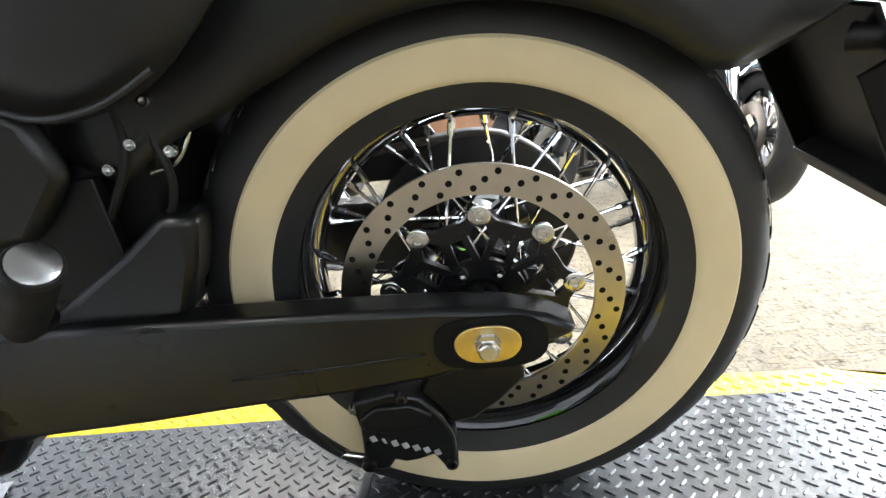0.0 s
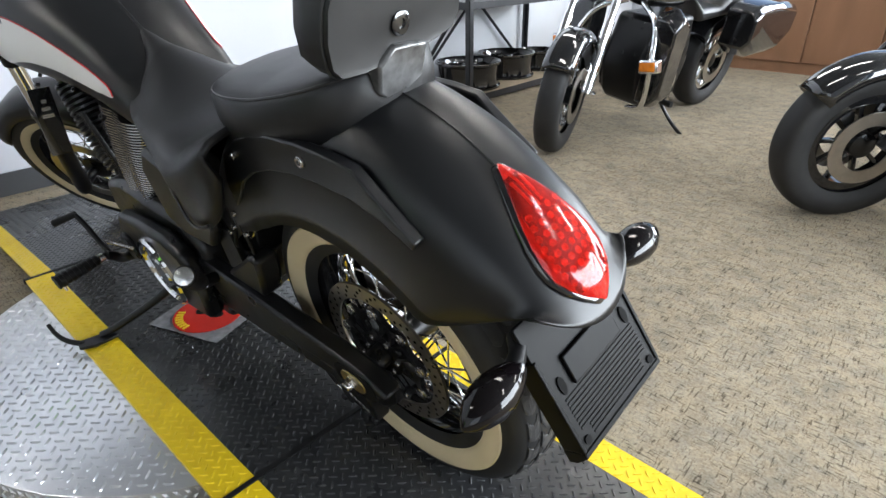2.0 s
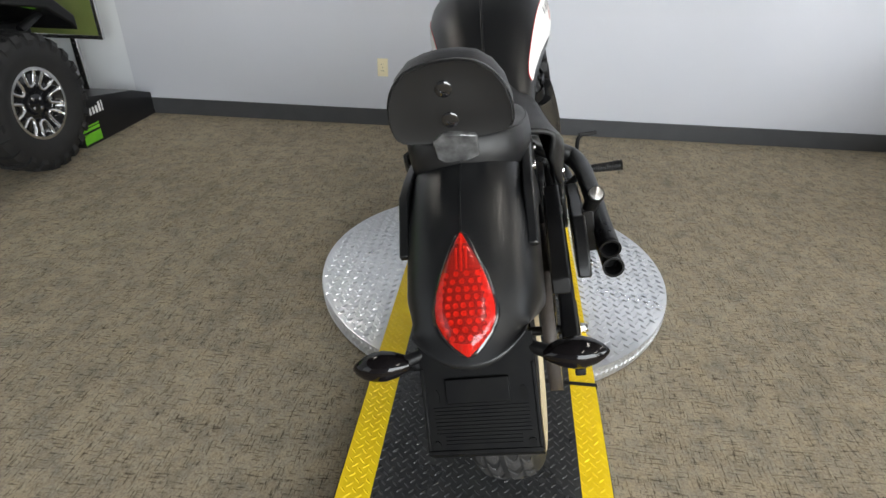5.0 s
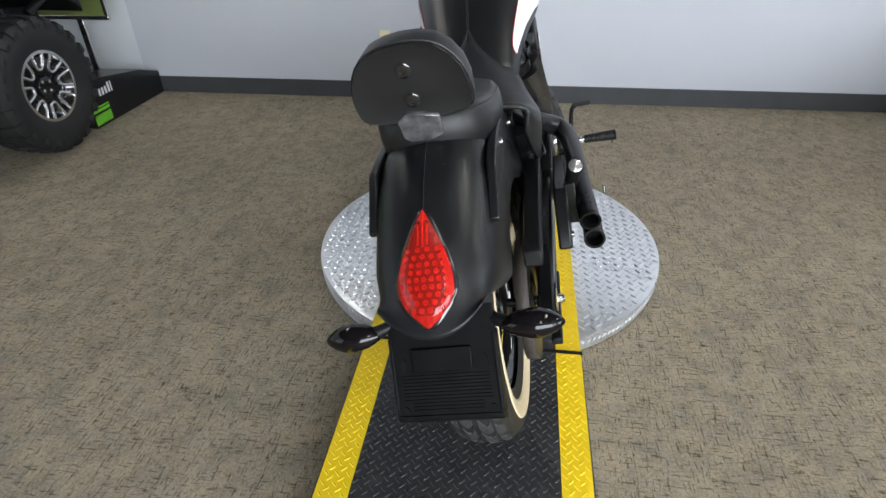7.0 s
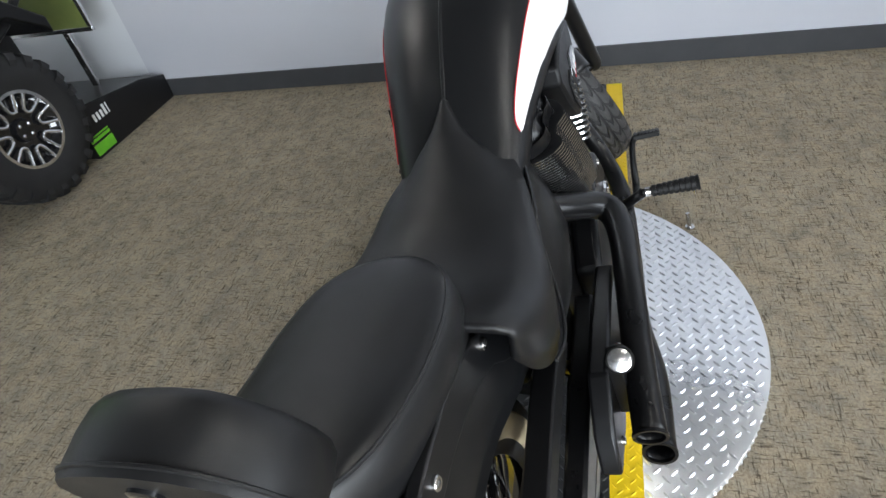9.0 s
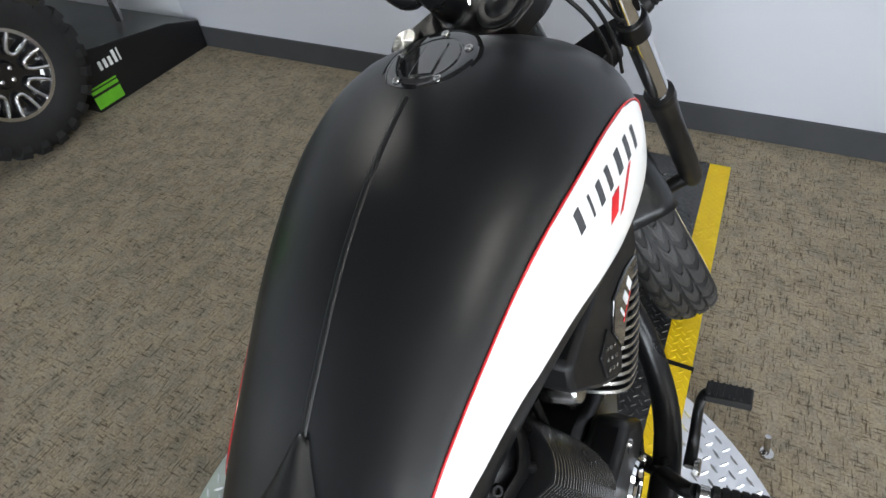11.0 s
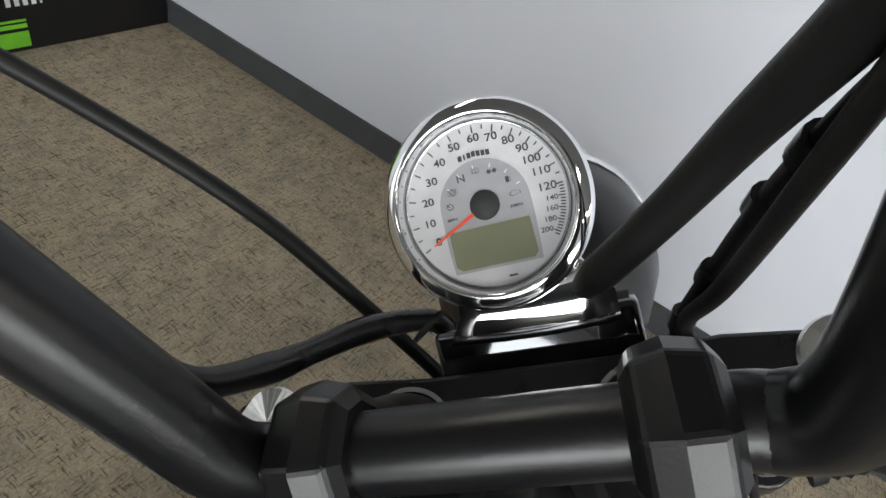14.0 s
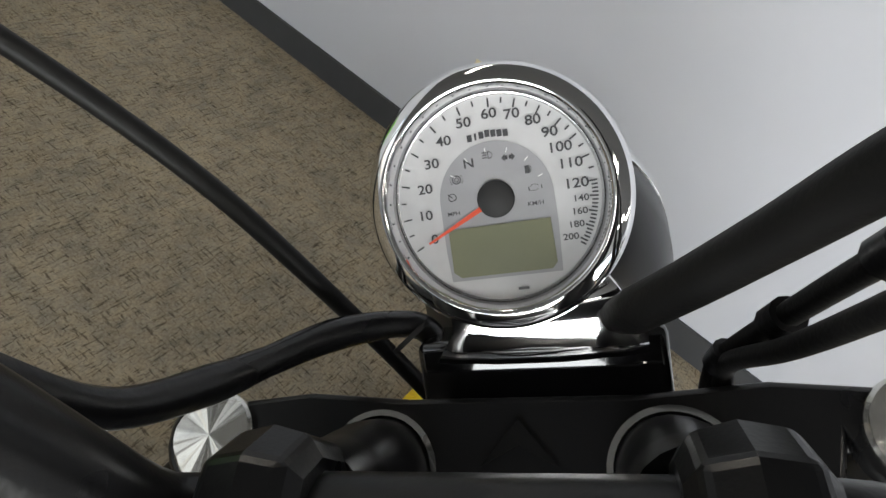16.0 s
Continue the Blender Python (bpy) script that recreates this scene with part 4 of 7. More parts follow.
for side in (1, -1):
    rows = []
    for k in range(57):
        x = 0.622 + (1.148 - 0.622) * (0.5 - 0.5 * math.cos(math.pi * k / 56))
        u, l = np.interp(x, [p[0] for p in UPPER], [p[1] for p in UPPER]), np.interp(x, [p[0] for p in PANEL_LOW], [p[1] for p in PANEL_LOW])
        drop = 9.0 if side > 0 else 0.0
        rows.append([tank_point(x, side * (u + drop + (l - u) * j / 12), 0.0012) for j in range(13)])
    panel = part("white_panel", rows_mesh(B(), rows), WHITE, tank, "white painted tank panel", sharp=80)
    line = [tank_point(x, side * (g + drop - 0.7), 0.0014) for x, g in UPPER]
    bm = B()
    pipe(bm, line, 0.0013, 6, 5)
    part("pinstripe", bm, RED, tank, "thin red pinstripe")
    # the maker's mark as plain bars and a wedge
    for k, (x, g, w) in enumerate(((0.916, 70.5, 0.0052), (0.938, 72.0, 0.0022), (0.957, 73.0, 0.0050), (0.978, 73.4, 0.0046), (1.004, 74.0, 0.0062), (1.029, 74.8, 0.0052), (1.052, 75.8, 0.0044))):
        bm = B()
        rows = []
        for i in range(3):
            xx = x + w * (-1 + i)
            rows.append([tank_point(xx + 0.002 * q, side * (g - 4.0 * q), 0.0018) for q in (-1, -0.5, 0, 0.5, 1)])
        rows_mesh(bm, rows)
        part("mark_bar", bm, INK, panel, smooth=False)
    bm = B()
    rows_mesh(bm, [[tank_point(0.956 + 0.020 * a + 0.014 * b, side * (86 - 6.5 * b), 0.0018) for b in (0, 0.5, 1)] for a in (0, 0.5, 1)])
    part("mark_wedge", bm, RED, panel, smooth=False)
    bm = B()
    rows_mesh(bm, [[tank_point(0.978 + 0.040 * b + 0.010 * a, side * (88 - 8.5 * b), 0.0018) for b in (0, 0.5, 1)] for a in (0, 0.5, 1)])
    part("mark_wedge", bm, RED, panel, smooth=False)
bm = B()
pipe(bm, [tank_point(x, 0, -0.0026) for x in (0.66, 0.70, 0.75, 0.80, 0.86, 0.92, 0.972)], 0.0048, 10, 4)
part("crown_seam", bm, SATIN, tank, "raised seam along the crown")

CAPX = Matrix.Translation((1.036, 0, 1.020)) @ Matrix.Rotation(radians(-10.5), 4, "Y")
bm = B()
turned(bm, (0, 0, -0.004), (0, 0, 1), [(0, 0.0575), (0.006, 0.0575), (0.0085, 0.0555), (0.0095, 0.0510), (0.0095, 0.040), (0.0085, 0.039), (0.0085, 0.037), (0.0100, 0.036), (0.0100, 0.0005)], 56)
# raised black ring in place of the shade in the cap's gap
recess = B()
ring_plate(recess, (0, 0, 0.0005), (0, 0, 1), 0.0570, 0.0605, 0.0022, 56)
part("cap_gap_shade", recess, INK_AND_HOLLOW, tank, "black ring drawn for the shaded gap round the filler cap", xf=CAPX)
cap = part("filler_cap", bm, GLOSS, tank, "gloss black round fuel filler cap", xf=CAPX, sharp=25)
part("cap_flap", box(B(), -0.031, 0.026, -0.0155, 0.0155, 0.004, 0.0078, pose(0, 0, 0, 0, 0, 3)), GLOSS, cap, bevel=0.002, xf=CAPX)
for k in range(5):
    a = radians(72 * k)
    bm = B()
    bolt_head(bm, (0.0460 * math.cos(a), 0.0460 * math.sin(a), 0.0050), (0, 0, 1), 0.0050, 0.0032)
    part("cap_screw", bm, STEEL, cap, xf=CAPX)

# ---- rear running gear ----
ARM = [(0.58, 0.372), (0.30, 0.368), (0.128, 0.364), (0.046, 0.361), (-0.020, 0.355), (-0.060, 0.345), (-0.090, 0.328), (-0.082, 0.321), (-0.029, 0.300), (0.055, 0.279), (0.150, 0.267), (0.213, 0.263), (0.277, 0.257), (0.36, 0.248), (0.58, 0.232)]
for side in (1, -1):
    y = 0.128 if side > 0 else -0.160
    bm = B()
    slab(bm, ARM, y - 0.020, y + 0.020)
    arm = part("swingarm", bm, CAST, bike, "satin black swingarm leg", bevel=0.007)
    out = y + side * 0.020
    # flat black oval drawn for the shaded hollow round the axle
    bm = B()
    slab(bm, [(-0.004 + 0.056 * math.copysign(abs(math.cos(a)) ** 0.6, math.cos(a)), 0.320 + 0.030 * math.copysign(abs(math.sin(a)) ** 0.8, math.sin(a))) for a in [k * math.pi / 14 for k in range(28)]], out - side * 0.001, out + side * 0.0015)
    part("axle_recess_shade", bm, INK_AND_HOLLOW, arm)
    bm = B()
    slab(bm, [(-0.001 + 0.033 * math.copysign(abs(math.cos(a)) ** 0.75, math.cos(a)), 0.320 + 0.0215 * math.sin(a)) for a in [k * math.pi / 14 for k in range(28)]], out, out + side * 0.004)
    part("adjuster_plate", bm, ZINC, arm, "yellow zinc axle adjuster plate", bevel=0.001)
    bm = B()
    turned(bm, (-0.001, out + side * 0.002, 0.322), (0, side, 0), [(0, 0.0135), (0.004, 0.0135), (0.004, 0.012), (0.013, 0.012), (0.014, 0.0105)], 6)
    part("axle_nut", bm, STEEL, arm, smooth=False)
    bm = B()
    turned(bm, (-0.001, out + side * 0.012, 0.322), (0, side, 0), [(0, 0.0095), (0.008, 0.0095), (0.0095, 0.008), (0.0095, 0.0005)], 18)
    part("axle_end", bm, STEEL, arm)
    bm = B()
    rows_mesh(bm, [[(x, out + side * 0.001, z + d) for d in (-0.0012, 0.0012)] for x, z in ((0.26, 0.297), (0.15, 0.304), (0.06, 0.312))])
    part("cast_line", bm, SATIN, arm, solid=0.0012)
bm = B()
rod(bm, (0, -0.18, 0.323), (0, 0.145, 0.323), 0.011, 0.011, 20)
turned(bm, (0, 0.066, 0.323), (0, 1, 0), [(0, 0.024), (0.03, 0.022), (0.042, 0.018)], 24)
part("rear_axle", bm, CAST, bike)
bm = B()
slab(bm, [(0.292, 0.362), (0.268, 0.420), (0.255, 0.470), (0.290, 0.474), (0.335, 0.440), (0.40, 0.398), (0.455, 0.362)], 0.080, 0.132)
part("swingarm_brace", bm, CAST, bike, bevel=0.010)

rows = []
for k in range(13):
    a = radians(4 + 66 * k / 12)
    rows.append([((0.345 + 0.010 * (abs(y) < 0.07)) * math.cos(a), y, 0.323 + (0.345 + 0.010 * (abs(y) < 0.07)) * math.sin(a)) for y in (-0.088, -0.08, -0.04, 0, 0.04, 0.08, 0.088)])
part("inner_fender", rows_mesh(B(), rows), PLASTIC, bike, "black plastic inner fender", solid=0.004)

# rear caliper
bm = B()
slab(bm, [(0.158, 0.224), (0.152, 0.186), (0.154, 0.150), (0.150, 0.128), (0.140, 0.120), (0.126, 0.122), (0.118, 0.136), (0.105, 0.131), (0.088, 0.134), (0.072, 0.140), (0.060, 0.118), (0.049, 0.116), (0.044, 0.130), (0.045, 0.168), (0.056, 0.196), (0.078, 0.225), (0.110, 0.236), (0.140, 0.229)], 0.076, 0.112)
caliper = part("rear_caliper", bm, CAST, bike, "black cast rear brake caliper", bevel=0.004)
bm = B()
slab(bm, [(0.150, 0.205), (0.148, 0.190), (0.120, 0.182), (0.075, 0.190), (0.066, 0.206), (0.090, 0.222), (0.130, 0.220)], 0.110, 0.118)
part("caliper_cover", bm, CAST, caliper, bevel=0.003)
for x, z, r in ((0.150, 0.132, 0.009), (0.052, 0.126, 0.008), (0.100, 0.228, 0.0075), (0.155, 0.218, 0.005)):
    bm = B()
    bolt_head(bm, (x, 0.108, z), (0, 1, 0), r, 0.009)
    part("caliper_bolt", bm, STEEL if r < 0.006 else CAST, caliper)
for k in range(7):
    x = 0.139 - k * 0.0120
    z = 0.1720 - k * 0.0045
    part("mark_bar", box(B(), -0.0034 if k != 1 else -0.0015, 0.0034 if k != 1 else 0.0015, 0, 0.0008, -0.0042, 0.0042, pose(x, 0.1121, z, 0, 20, 0)), DIAL_IN, caliper, smooth=False)
bm = B()
slab(bm, [(0.050, 0.280), (-0.035, 0.285), (-0.040, 0.235), (-0.012, 0.205), (0.020, 0.180), (0.045, 0.175), (0.060, 0.200), (0.080, 0.225)], 0.082, 0.100)
part("caliper_bracket", bm, CAST, bike, "black caliper hanger bracket", bevel=0.004)
bm = B()
pipe(bm, [(0.150, 0.10, 0.130), (0.175, 0.104, 0.140), (0.205, 0.106, 0.180), (0.235, 0.108, 0.235), (0.27, 0.108, 0.262), (0.40, 0.09, 0.275)], 0.0035, 8)
part("brake_hose", bm, RUBBER, bike)
bm = B()
rod(bm, (0.152, 0.100, 0.131), (0.182, 0.104, 0.144), 0.0048, 0.0048, 10)
part("hose_fitting", bm, STEEL, caliper)

# right side: pulley, belt and guard
bm = B()
ring_plate(bm, (0, -0.115, 0.323), (0, 1, 0), 0.075, 0.135, 0.014, 72)
pulley_arms = []
for k in range(5):
    a = 2 * math.pi * k / 5
    pulley_arms.append(box(B(), 0.03, 0.085, -0.008, 0.008, -0.012, 0.012, Matrix.Translation((0, -0.115, 0.323)) @ Matrix.Rotation(-a, 4, "Y")))
pulley = part("belt_pulley", bm, CAST, bike, "black rear belt pulley")
for arm_mesh in pulley_arms:
    part("pulley_arm", arm_mesh, CAST, pulley)
part("pulley_hub", turned(B(), (0, -0.13, 0.323), (0, 1, 0), [(0, 0.04), (0.03, 0.04)], 24), CAST, pulley)
bm = B()
band = []
for k in range(40):
    a = radians(-95 + 190 * k / 39 + 90)
    band.append((-0.139 * math.sin(radians(-95 + 190 * k / 39) + math.pi / 2), 0.323 + 0.139 * math.sin(radians(-95 + 190 * k / 39))))
band = [(-0.139 * math.cos(radians(q)), 0.323 + 0.139 * math.sin(radians(q))) for q in range(-96, 97, 6)]
band = [(0.62, 0.262)] + band + [(0.62, 0.385)]
rows_mesh(bm, [[(x, y, z) for y in (-0.130, -0.101)] for x, z in band])
part("drive_belt", bm, BELT, bike, "dark toothed drive belt", solid=0.004)
bm = B()
slab(bm, [(0.34, 0.545), (0.20, 0.547), (0.06, 0.535), (-0.05, 0.522), (-0.080, 0.515), (-0.088, 0.480), (-0.06, 0.478), (0.05, 0.492), (0.20, 0.500), (0.34, 0.498)], -0.172, -0.132)
part("belt_guard", bm, PLASTIC, bike, "black plastic belt guard", bevel=0.004)
bm = B()
slab(bm, [(0.34, 0.520), (0.15, 0.515), (0.05, 0.470), (0.02, 0.420), (0.10, 0.400), (0.34, 0.400)], -0.138, -0.128)
part("guard_side", bm, PLASTIC, bike, bevel=0.003)
bm = B()
slab(bm, [(-0.02, 0.250), (-0.060, 0.250), (-0.064, 0.232), (-0.02, 0.222), (0.2, 0.245), (0.2, 0.265)], -0.185, -0.160)
part("lower_guard", bm, PLASTIC, bike, bevel=0.004)

# inner fender, battery box, frame tubes and loose lines under the seat
bm = B()
slab(bm, [(0.26, 0.60), (0.30, 0.44), (0.46, 0.40), (0.60, 0.42), (0.60, 0.66), (0.45, 0.70), (0.30, 0.68)], -0.095, 0.095)
part("battery_box", bm, PLASTIC, bike, bevel=0.012)
for side in (1, -1):
    bm = B()
    if side > 0:
        slab(bm, [(0.36, 0.575), (0.345, 0.520), (0.40, 0.462), (0.52, 0.450), (0.60, 0.470), (0.61, 0.60), (0.55, 0.66), (0.45, 0.63)], 0.125, 0.150)
        part("side_cover", bm, SATIN, bike, "satin black side cover", bevel=0.012)
    else:
        lead = curve_points([Vector(p) for p in ((0.640, -0.116, 0.738), (0.635, -0.130, 0.672), (0.620, -0.156, 0.600), (0.612, -0.163, 0.530), (0.585, -0.157, 0.478))], 4)
        tail_edge = curve_points([Vector(p) for p in ((0.350, -0.160, 0.600), (0.345, -0.166, 0.575), (0.345, -0.168, 0.548), (0.350, -0.166, 0.518), (0.370, -0.152, 0.480))], 4)
        rows_mesh(bm, [[p.lerp(q, k / 14) + Vector((0, -0.010 * math.sin(math.pi * k / 14), 0)) for k in range(15)] for p, q in zip(lead, tail_edge)])
        part("side_cover", bm, SATIN, bike, "satin black side cover", solid=0.004, sharp=60)
    bm = B()
    pipe(bm, [(0.30, side * 0.10, 0.60), (0.36, side * 0.105, 0.50), (0.40, side * 0.11, 0.38), (0.46, side * 0.12, 0.28), (0.60, side * 0.12, 0.20), (0.85, side * 0.12, 0.17), (1.08, side * 0.10, 0.18), (1.20, side * 0.07, 0.34), (1.235, side * 0.03, 0.60), (1.19, 0, 0.82)], 0.016, 12)
    part("frame_tube", bm, CAST, bike, "black frame tube")
    # passenger peg, folded up
    base = Vector((0.392, 0.204, 0.414)) if side > 0 else Vector((0.348, -0.245, 0.452))
    tip = Vector((0.326, 0.240, 0.486)) if side > 0 else Vector((0.269, -0.263, 0.536))
    d = (tip - base).normalized()
    bm = B()
    turned(bm, base, d, [(0, 0.016), (0.010, 0.0185), (0.020, 0.0175), (0.026, 0.0195), (0.05, 0.0195), (0.10, 0.0215), ((tip - base).length - 0.004, 0.0222), ((tip - base).length, 0.020), ((tip - base).length, 0.002)], 24)
    peg = part("passenger_peg", bm, RUBBER, bike, "folding passenger footpeg with a domed metal cap")
    bm = B()
    turned(bm, tip - d * 0.001, d, [(0, 0.0185), (0.003, 0.0180), (0.0055, 0.012), (0.0065, 0.0008)], 24)
    part("peg_cap", bm, ALLOY, peg, "domed bright metal cap")
    bm = B()
    rod(bm, base - d * 0.012 + Vector((0, -side * 0.03, -0.004)), base - d * 0.002, 0.013, 0.015, 12)
    part("peg_clevis", bm, CAST, bike)
    bm = B()
    rod(bm, base + Vector((-0.020, 0, 0)), base + Vector((0.020, 0, 0)), 0.006, 0.006, 10)
    part("clevis_pin", bm, STEEL, peg)
part("peg_heel_plate", slab(B(), [(0.335, 0.40), (0.42, 0.39), (0.41, 0.512), (0.338, 0.514)], 0.112, 0.126), PLASTIC, bike, bevel=0.002)
for pts, r, m in (([(0.26, 0.105, 0.60), (0.275, 0.118, 0.55), (0.27, 0.120, 0.50), (0.30, 0.11, 0.44)], 0.004, RUBBER), ([(0.31, 0.11, 0.60), (0.30, 0.122, 0.54), (0.325, 0.124, 0.49), (0.36, 0.11, 0.45)], 0.0045, RUBBER),
                  ([(0.24, 0.10, 0.56), (0.262, 0.112, 0.52), (0.29, 0.114, 0.51)], 0.0022, STEEL), ([(0.285, 0.115, 0.57), (0.287, 0.117, 0.545)], 0.006, CAST)):
    bm = B()
    pipe(bm, pts, r, 8)
    part("hose", bm, m, bike)
for p in ((0.270, 0.121, 0.575), (0.292, 0.124, 0.540), (0.318, 0.125, 0.520), (0.262, 0.119, 0.530)):
    bm = B()
    bolt_head(bm, p, (0, 1, 0.2), 0.006, 0.006)
    part("clamp_screw", bm, STEEL, bike)

# ---- engine ----
bm = B()
slab(bm, [(0.52, 0.22), (0.56, 0.17), (1.02, 0.16), (1.10, 0.22), (1.12, 0.36), (1.08, 0.44), (0.95, 0.47), (0.80, 0.46), (0.58, 0.46), (0.52, 0.40)], -0.135, 0.140)
engine = part("engine_case", bm, CAST, bike, "black V-twin engine crankcase", bevel=0.018)
bm = B()
PRIM = [(0.56, 0.20), (0.70, 0.175), (0.90, 0.185), (1.00, 0.24), (1.01, 0.33), (0.94, 0.395), (0.80, 0.415), (0.64, 0.425), (0.56, 0.40), (0.53, 0.30)]
slab(bm, PRIM, 0.140, 0.185)
part("primary_cover", bm, CAST, engine, "black primary drive cover", bevel=0.016)
bm = B()
turned(bm, (0.735, 0.184, 0.290), (0, 1, 0), [(0, 0.100), (0.010, 0.100), (0.016, 0.094), (0.016, 0.084), (0.010, 0.080), (0.008, 0.04), (0.012, 0.035), (0.012, 0.0005)], 56)
part("derby_cover", bm, CHROME, engine, "round chrome clutch cover")
bm = B()
turned(bm, (0.945, 0.180, 0.290), (0, 1, 0), [(0, 0.045), (0.012, 0.045), (0.018, 0.038), (0.018, 0.0005)], 32)
part("stator_cover", bm, CAST, engine)
bm = B()
slab(bm, [(0.66, 0.24), (0.74, 0.20), (0.98, 0.20), (1.05, 0.27), (1.05, 0.38), (0.985, 0.470), (0.81, 0.460), (0.74, 0.42), (0.66, 0.36)], -0.195, -0.135)
part("cam_cover", bm, CAST, engine, bevel=0.014)
bm = B()
turned(bm, (0.950, -0.192, 0.337), (0, -1, 0), [(0, 0.050), (0.008, 0.050), (0.013, 0.046), (0.013, 0.036), (0.009, 0.033), (0.010, 0.020), (0.013, 0.015), (0.013, 0.0005)], 40)
part("cam_badge", bm, CHROME, engine, "round chrome cam cover badge")
for x, z in ((0.69, 0.26), (0.76, 0.225), (0.96, 0.225), (1.025, 0.30), (0.965, 0.445), (0.82, 0.437)):
    bm = B()
    bolt_head(bm, (x, -0.194, z), (0, -1, 0), 0.007, 0.006)
    part("cover_bolt", bm, STEEL, engine)


def fin_outline(depth, wide, notch):
    """A fin seen along the cylinder: two lobes on each side with a dip between them."""
    out = []
    for q in range(64):
        a = 2 * math.pi * q / 64
        c, s = math.cos(a), math.sin(a)
        x, y = depth * math.copysign(abs(c) ** 0.62, c), wide * math.copysign(abs(s) ** 0.70, s)
        y *= (1 - notch * math.exp(-((x + 0.012) / 0.018) ** 2)) * (0.66 if y > 0 else 1.0)
        out.append((x, y))
    return out


def cylinder(base, top, label, depth, wide, notch, pitch, first, last, lit_edge_to):
    """A finned barrel with its head and rocker cover."""
    base, top = Vector(base), Vector(top)
    ax = (top - base).normalized()
    ahead = Vector((0, 1, 0)).cross(ax).normalized()
    m = Matrix(((ahead.x, 0, ax.x, base.x), (ahead.y, 1, ax.y, base.y), (ahead.z, 0, ax.z, base.z), (0, 0, 0, 1)))
    length = (top - base).length
    bm = B()
    turned(bm, (0, 0, 0), (0, 0, 1), [(0, 0.062), (length, 0.062)], 28)
    cyl = part("cylinder", bm, CAST, engine, label, xf=m)
    n = int((last - first) / pitch)
    for k in range(n):
        h = first + k * pitch
        q = k / (n - 1)
        swell = 1.0 - 0.10 * q ** 2 - 0.04 * (1 - q) ** 2
        out = fin_outline(depth * (1 - 0.05 * q), wide * swell, notch)
        edge = pitch * 0.52
        bm = B()
        rows_mesh(bm, [[(x * 0.985, y * 0.985, h) for x, y in out], [(x, y, h + edge * 0.12) for x, y in out], [(x, y, h + edge * 0.88) for x, y in out], [(x * 0.985, y * 0.985, h + edge) for x, y in out]], True, True)
        # past this y the alloy edges turn black, as if catching no light
        for f in bm.faces:
            f.material_index = 1 if len(f.verts) == 4 and edge * 0.11 < f.calc_center_median().z - h < edge * 0.89 and f.calc_center_median().y < lit_edge_to else 0
        part("cooling_fin", bm, [CAST, ALLOY], cyl, smooth=False, xf=m)
    bm = B()
    cover = fin_outline(depth * 0.97, wide * 0.80, notch * 0.6)
    rows_mesh(bm, [[(x * k, y * k, h) for x, y in cover] for k, h in ((0.98, last + 0.002), (1.0, last + 0.010), (0.99, last + 0.040), (0.95, length * 0.96), (0.90, length * 1.03), (0.80, length * 1.06), (0.5, length * 1.07))], True, True)
    part("rocker_cover", bm, CAST, cyl, "black rocker cover", xf=m, sharp=50)
    bm = B()
    pipe(bm, [(0.030, -wide * 0.78, length * 0.86), (0.026, -wide * 0.75, length * 0.94), (0.020, -wide * 0.66, length * 1.02), (0.010, -wide * 0.5, length * 1.05)], 0.006, 8)
    part("cover_ridge", bm, CAST, cyl, xf=m)
    for sx, sy, h in ((0.055, 0.70, 0.95), (-0.055, 0.70, 0.95), (0.0, -0.70, 0.985), (-0.055, -0.64, 0.97)):
        bm = B()
        bolt_head(bm, (sx, sy * wide, length * h), (0, math.copysign(1, sy), 0.9), 0.0065, 0.009)
        part("cover_bolt", bm, CAST, cyl, xf=m)
    return cyl


cylinder((0.856, 0, 0.43), (0.712, 0, 0.745), "finned rear cylinder", 0.096, 0.214, 0.13, 0.0080, 0.035, 0.302, 1.0)
# left fin edges of the front cylinder coloured black in place of shade
cylinder((1.045, 0, 0.43), (1.165, 0, 0.735), "finned front cylinder", 0.070, 0.190, 0.0, 0.0150, 0.040, 0.300, 0.02)
for side in (1, -1):
    for x0, x1 in ((0.90, 0.86), (0.98, 1.03)):
        for k in (0, 1):
            bm = B()
            rod(bm, (x0 + 0.02 * k, side * 0.100, 0.42), (x1 + 0.02 * k, side * 0.110, 0.64), 0.0065, 0.0065, 10)
            part("pushrod_tube", bm, CAST, engine)
bm = B()
slab(bm, [(0.985, 0.572), (0.915, 0.640), (0.845, 0.725), (0.850, 0.765), (0.96, 0.785), (1.120, 0.765), (1.120, 0.700), (1.055, 0.655)], -0.186, -0.12)
air = part("air_intake_cover", bm, PLASTIC, bike, "black faceted intake cover with a badge plate", bevel=0.008)
bm = B()
slab(bm, [(1.003, 0.620), (0.975, 0.680), (0.990, 0.725), (1.050, 0.722), (1.095, 0.705), (1.050, 0.668)], -0.191, -0.185)
badge = part("badge_plate", bm, GLOSS, air, bevel=0.002)
for k in range(3):
    part("badge_bar", box(B(), -0.0022 if k == 2 else -0.006, 0.0022 if k == 2 else 0.006, -0.0006, 0, -0.013, 0.013, pose(1.052 - k * 0.019, -0.1911, 0.694 - 0.008 * k, 0, -25, 0)), WHITE_PRINT, badge, smooth=False)
part("badge_line", box(B(), -0.022, 0.022, -0.0006, 0, -0.0013, 0.0013, pose(1.034, -0.1911, 0.668, 0, -25, 0)), RED, badge, smooth=False)
bm = B()
slab(bm, [(0.988, 0.586), (0.935, 0.640), (0.925, 0.690), (0.960, 0.705), (0.972, 0.675), (0.998, 0.617)], -0.190, -0.185)
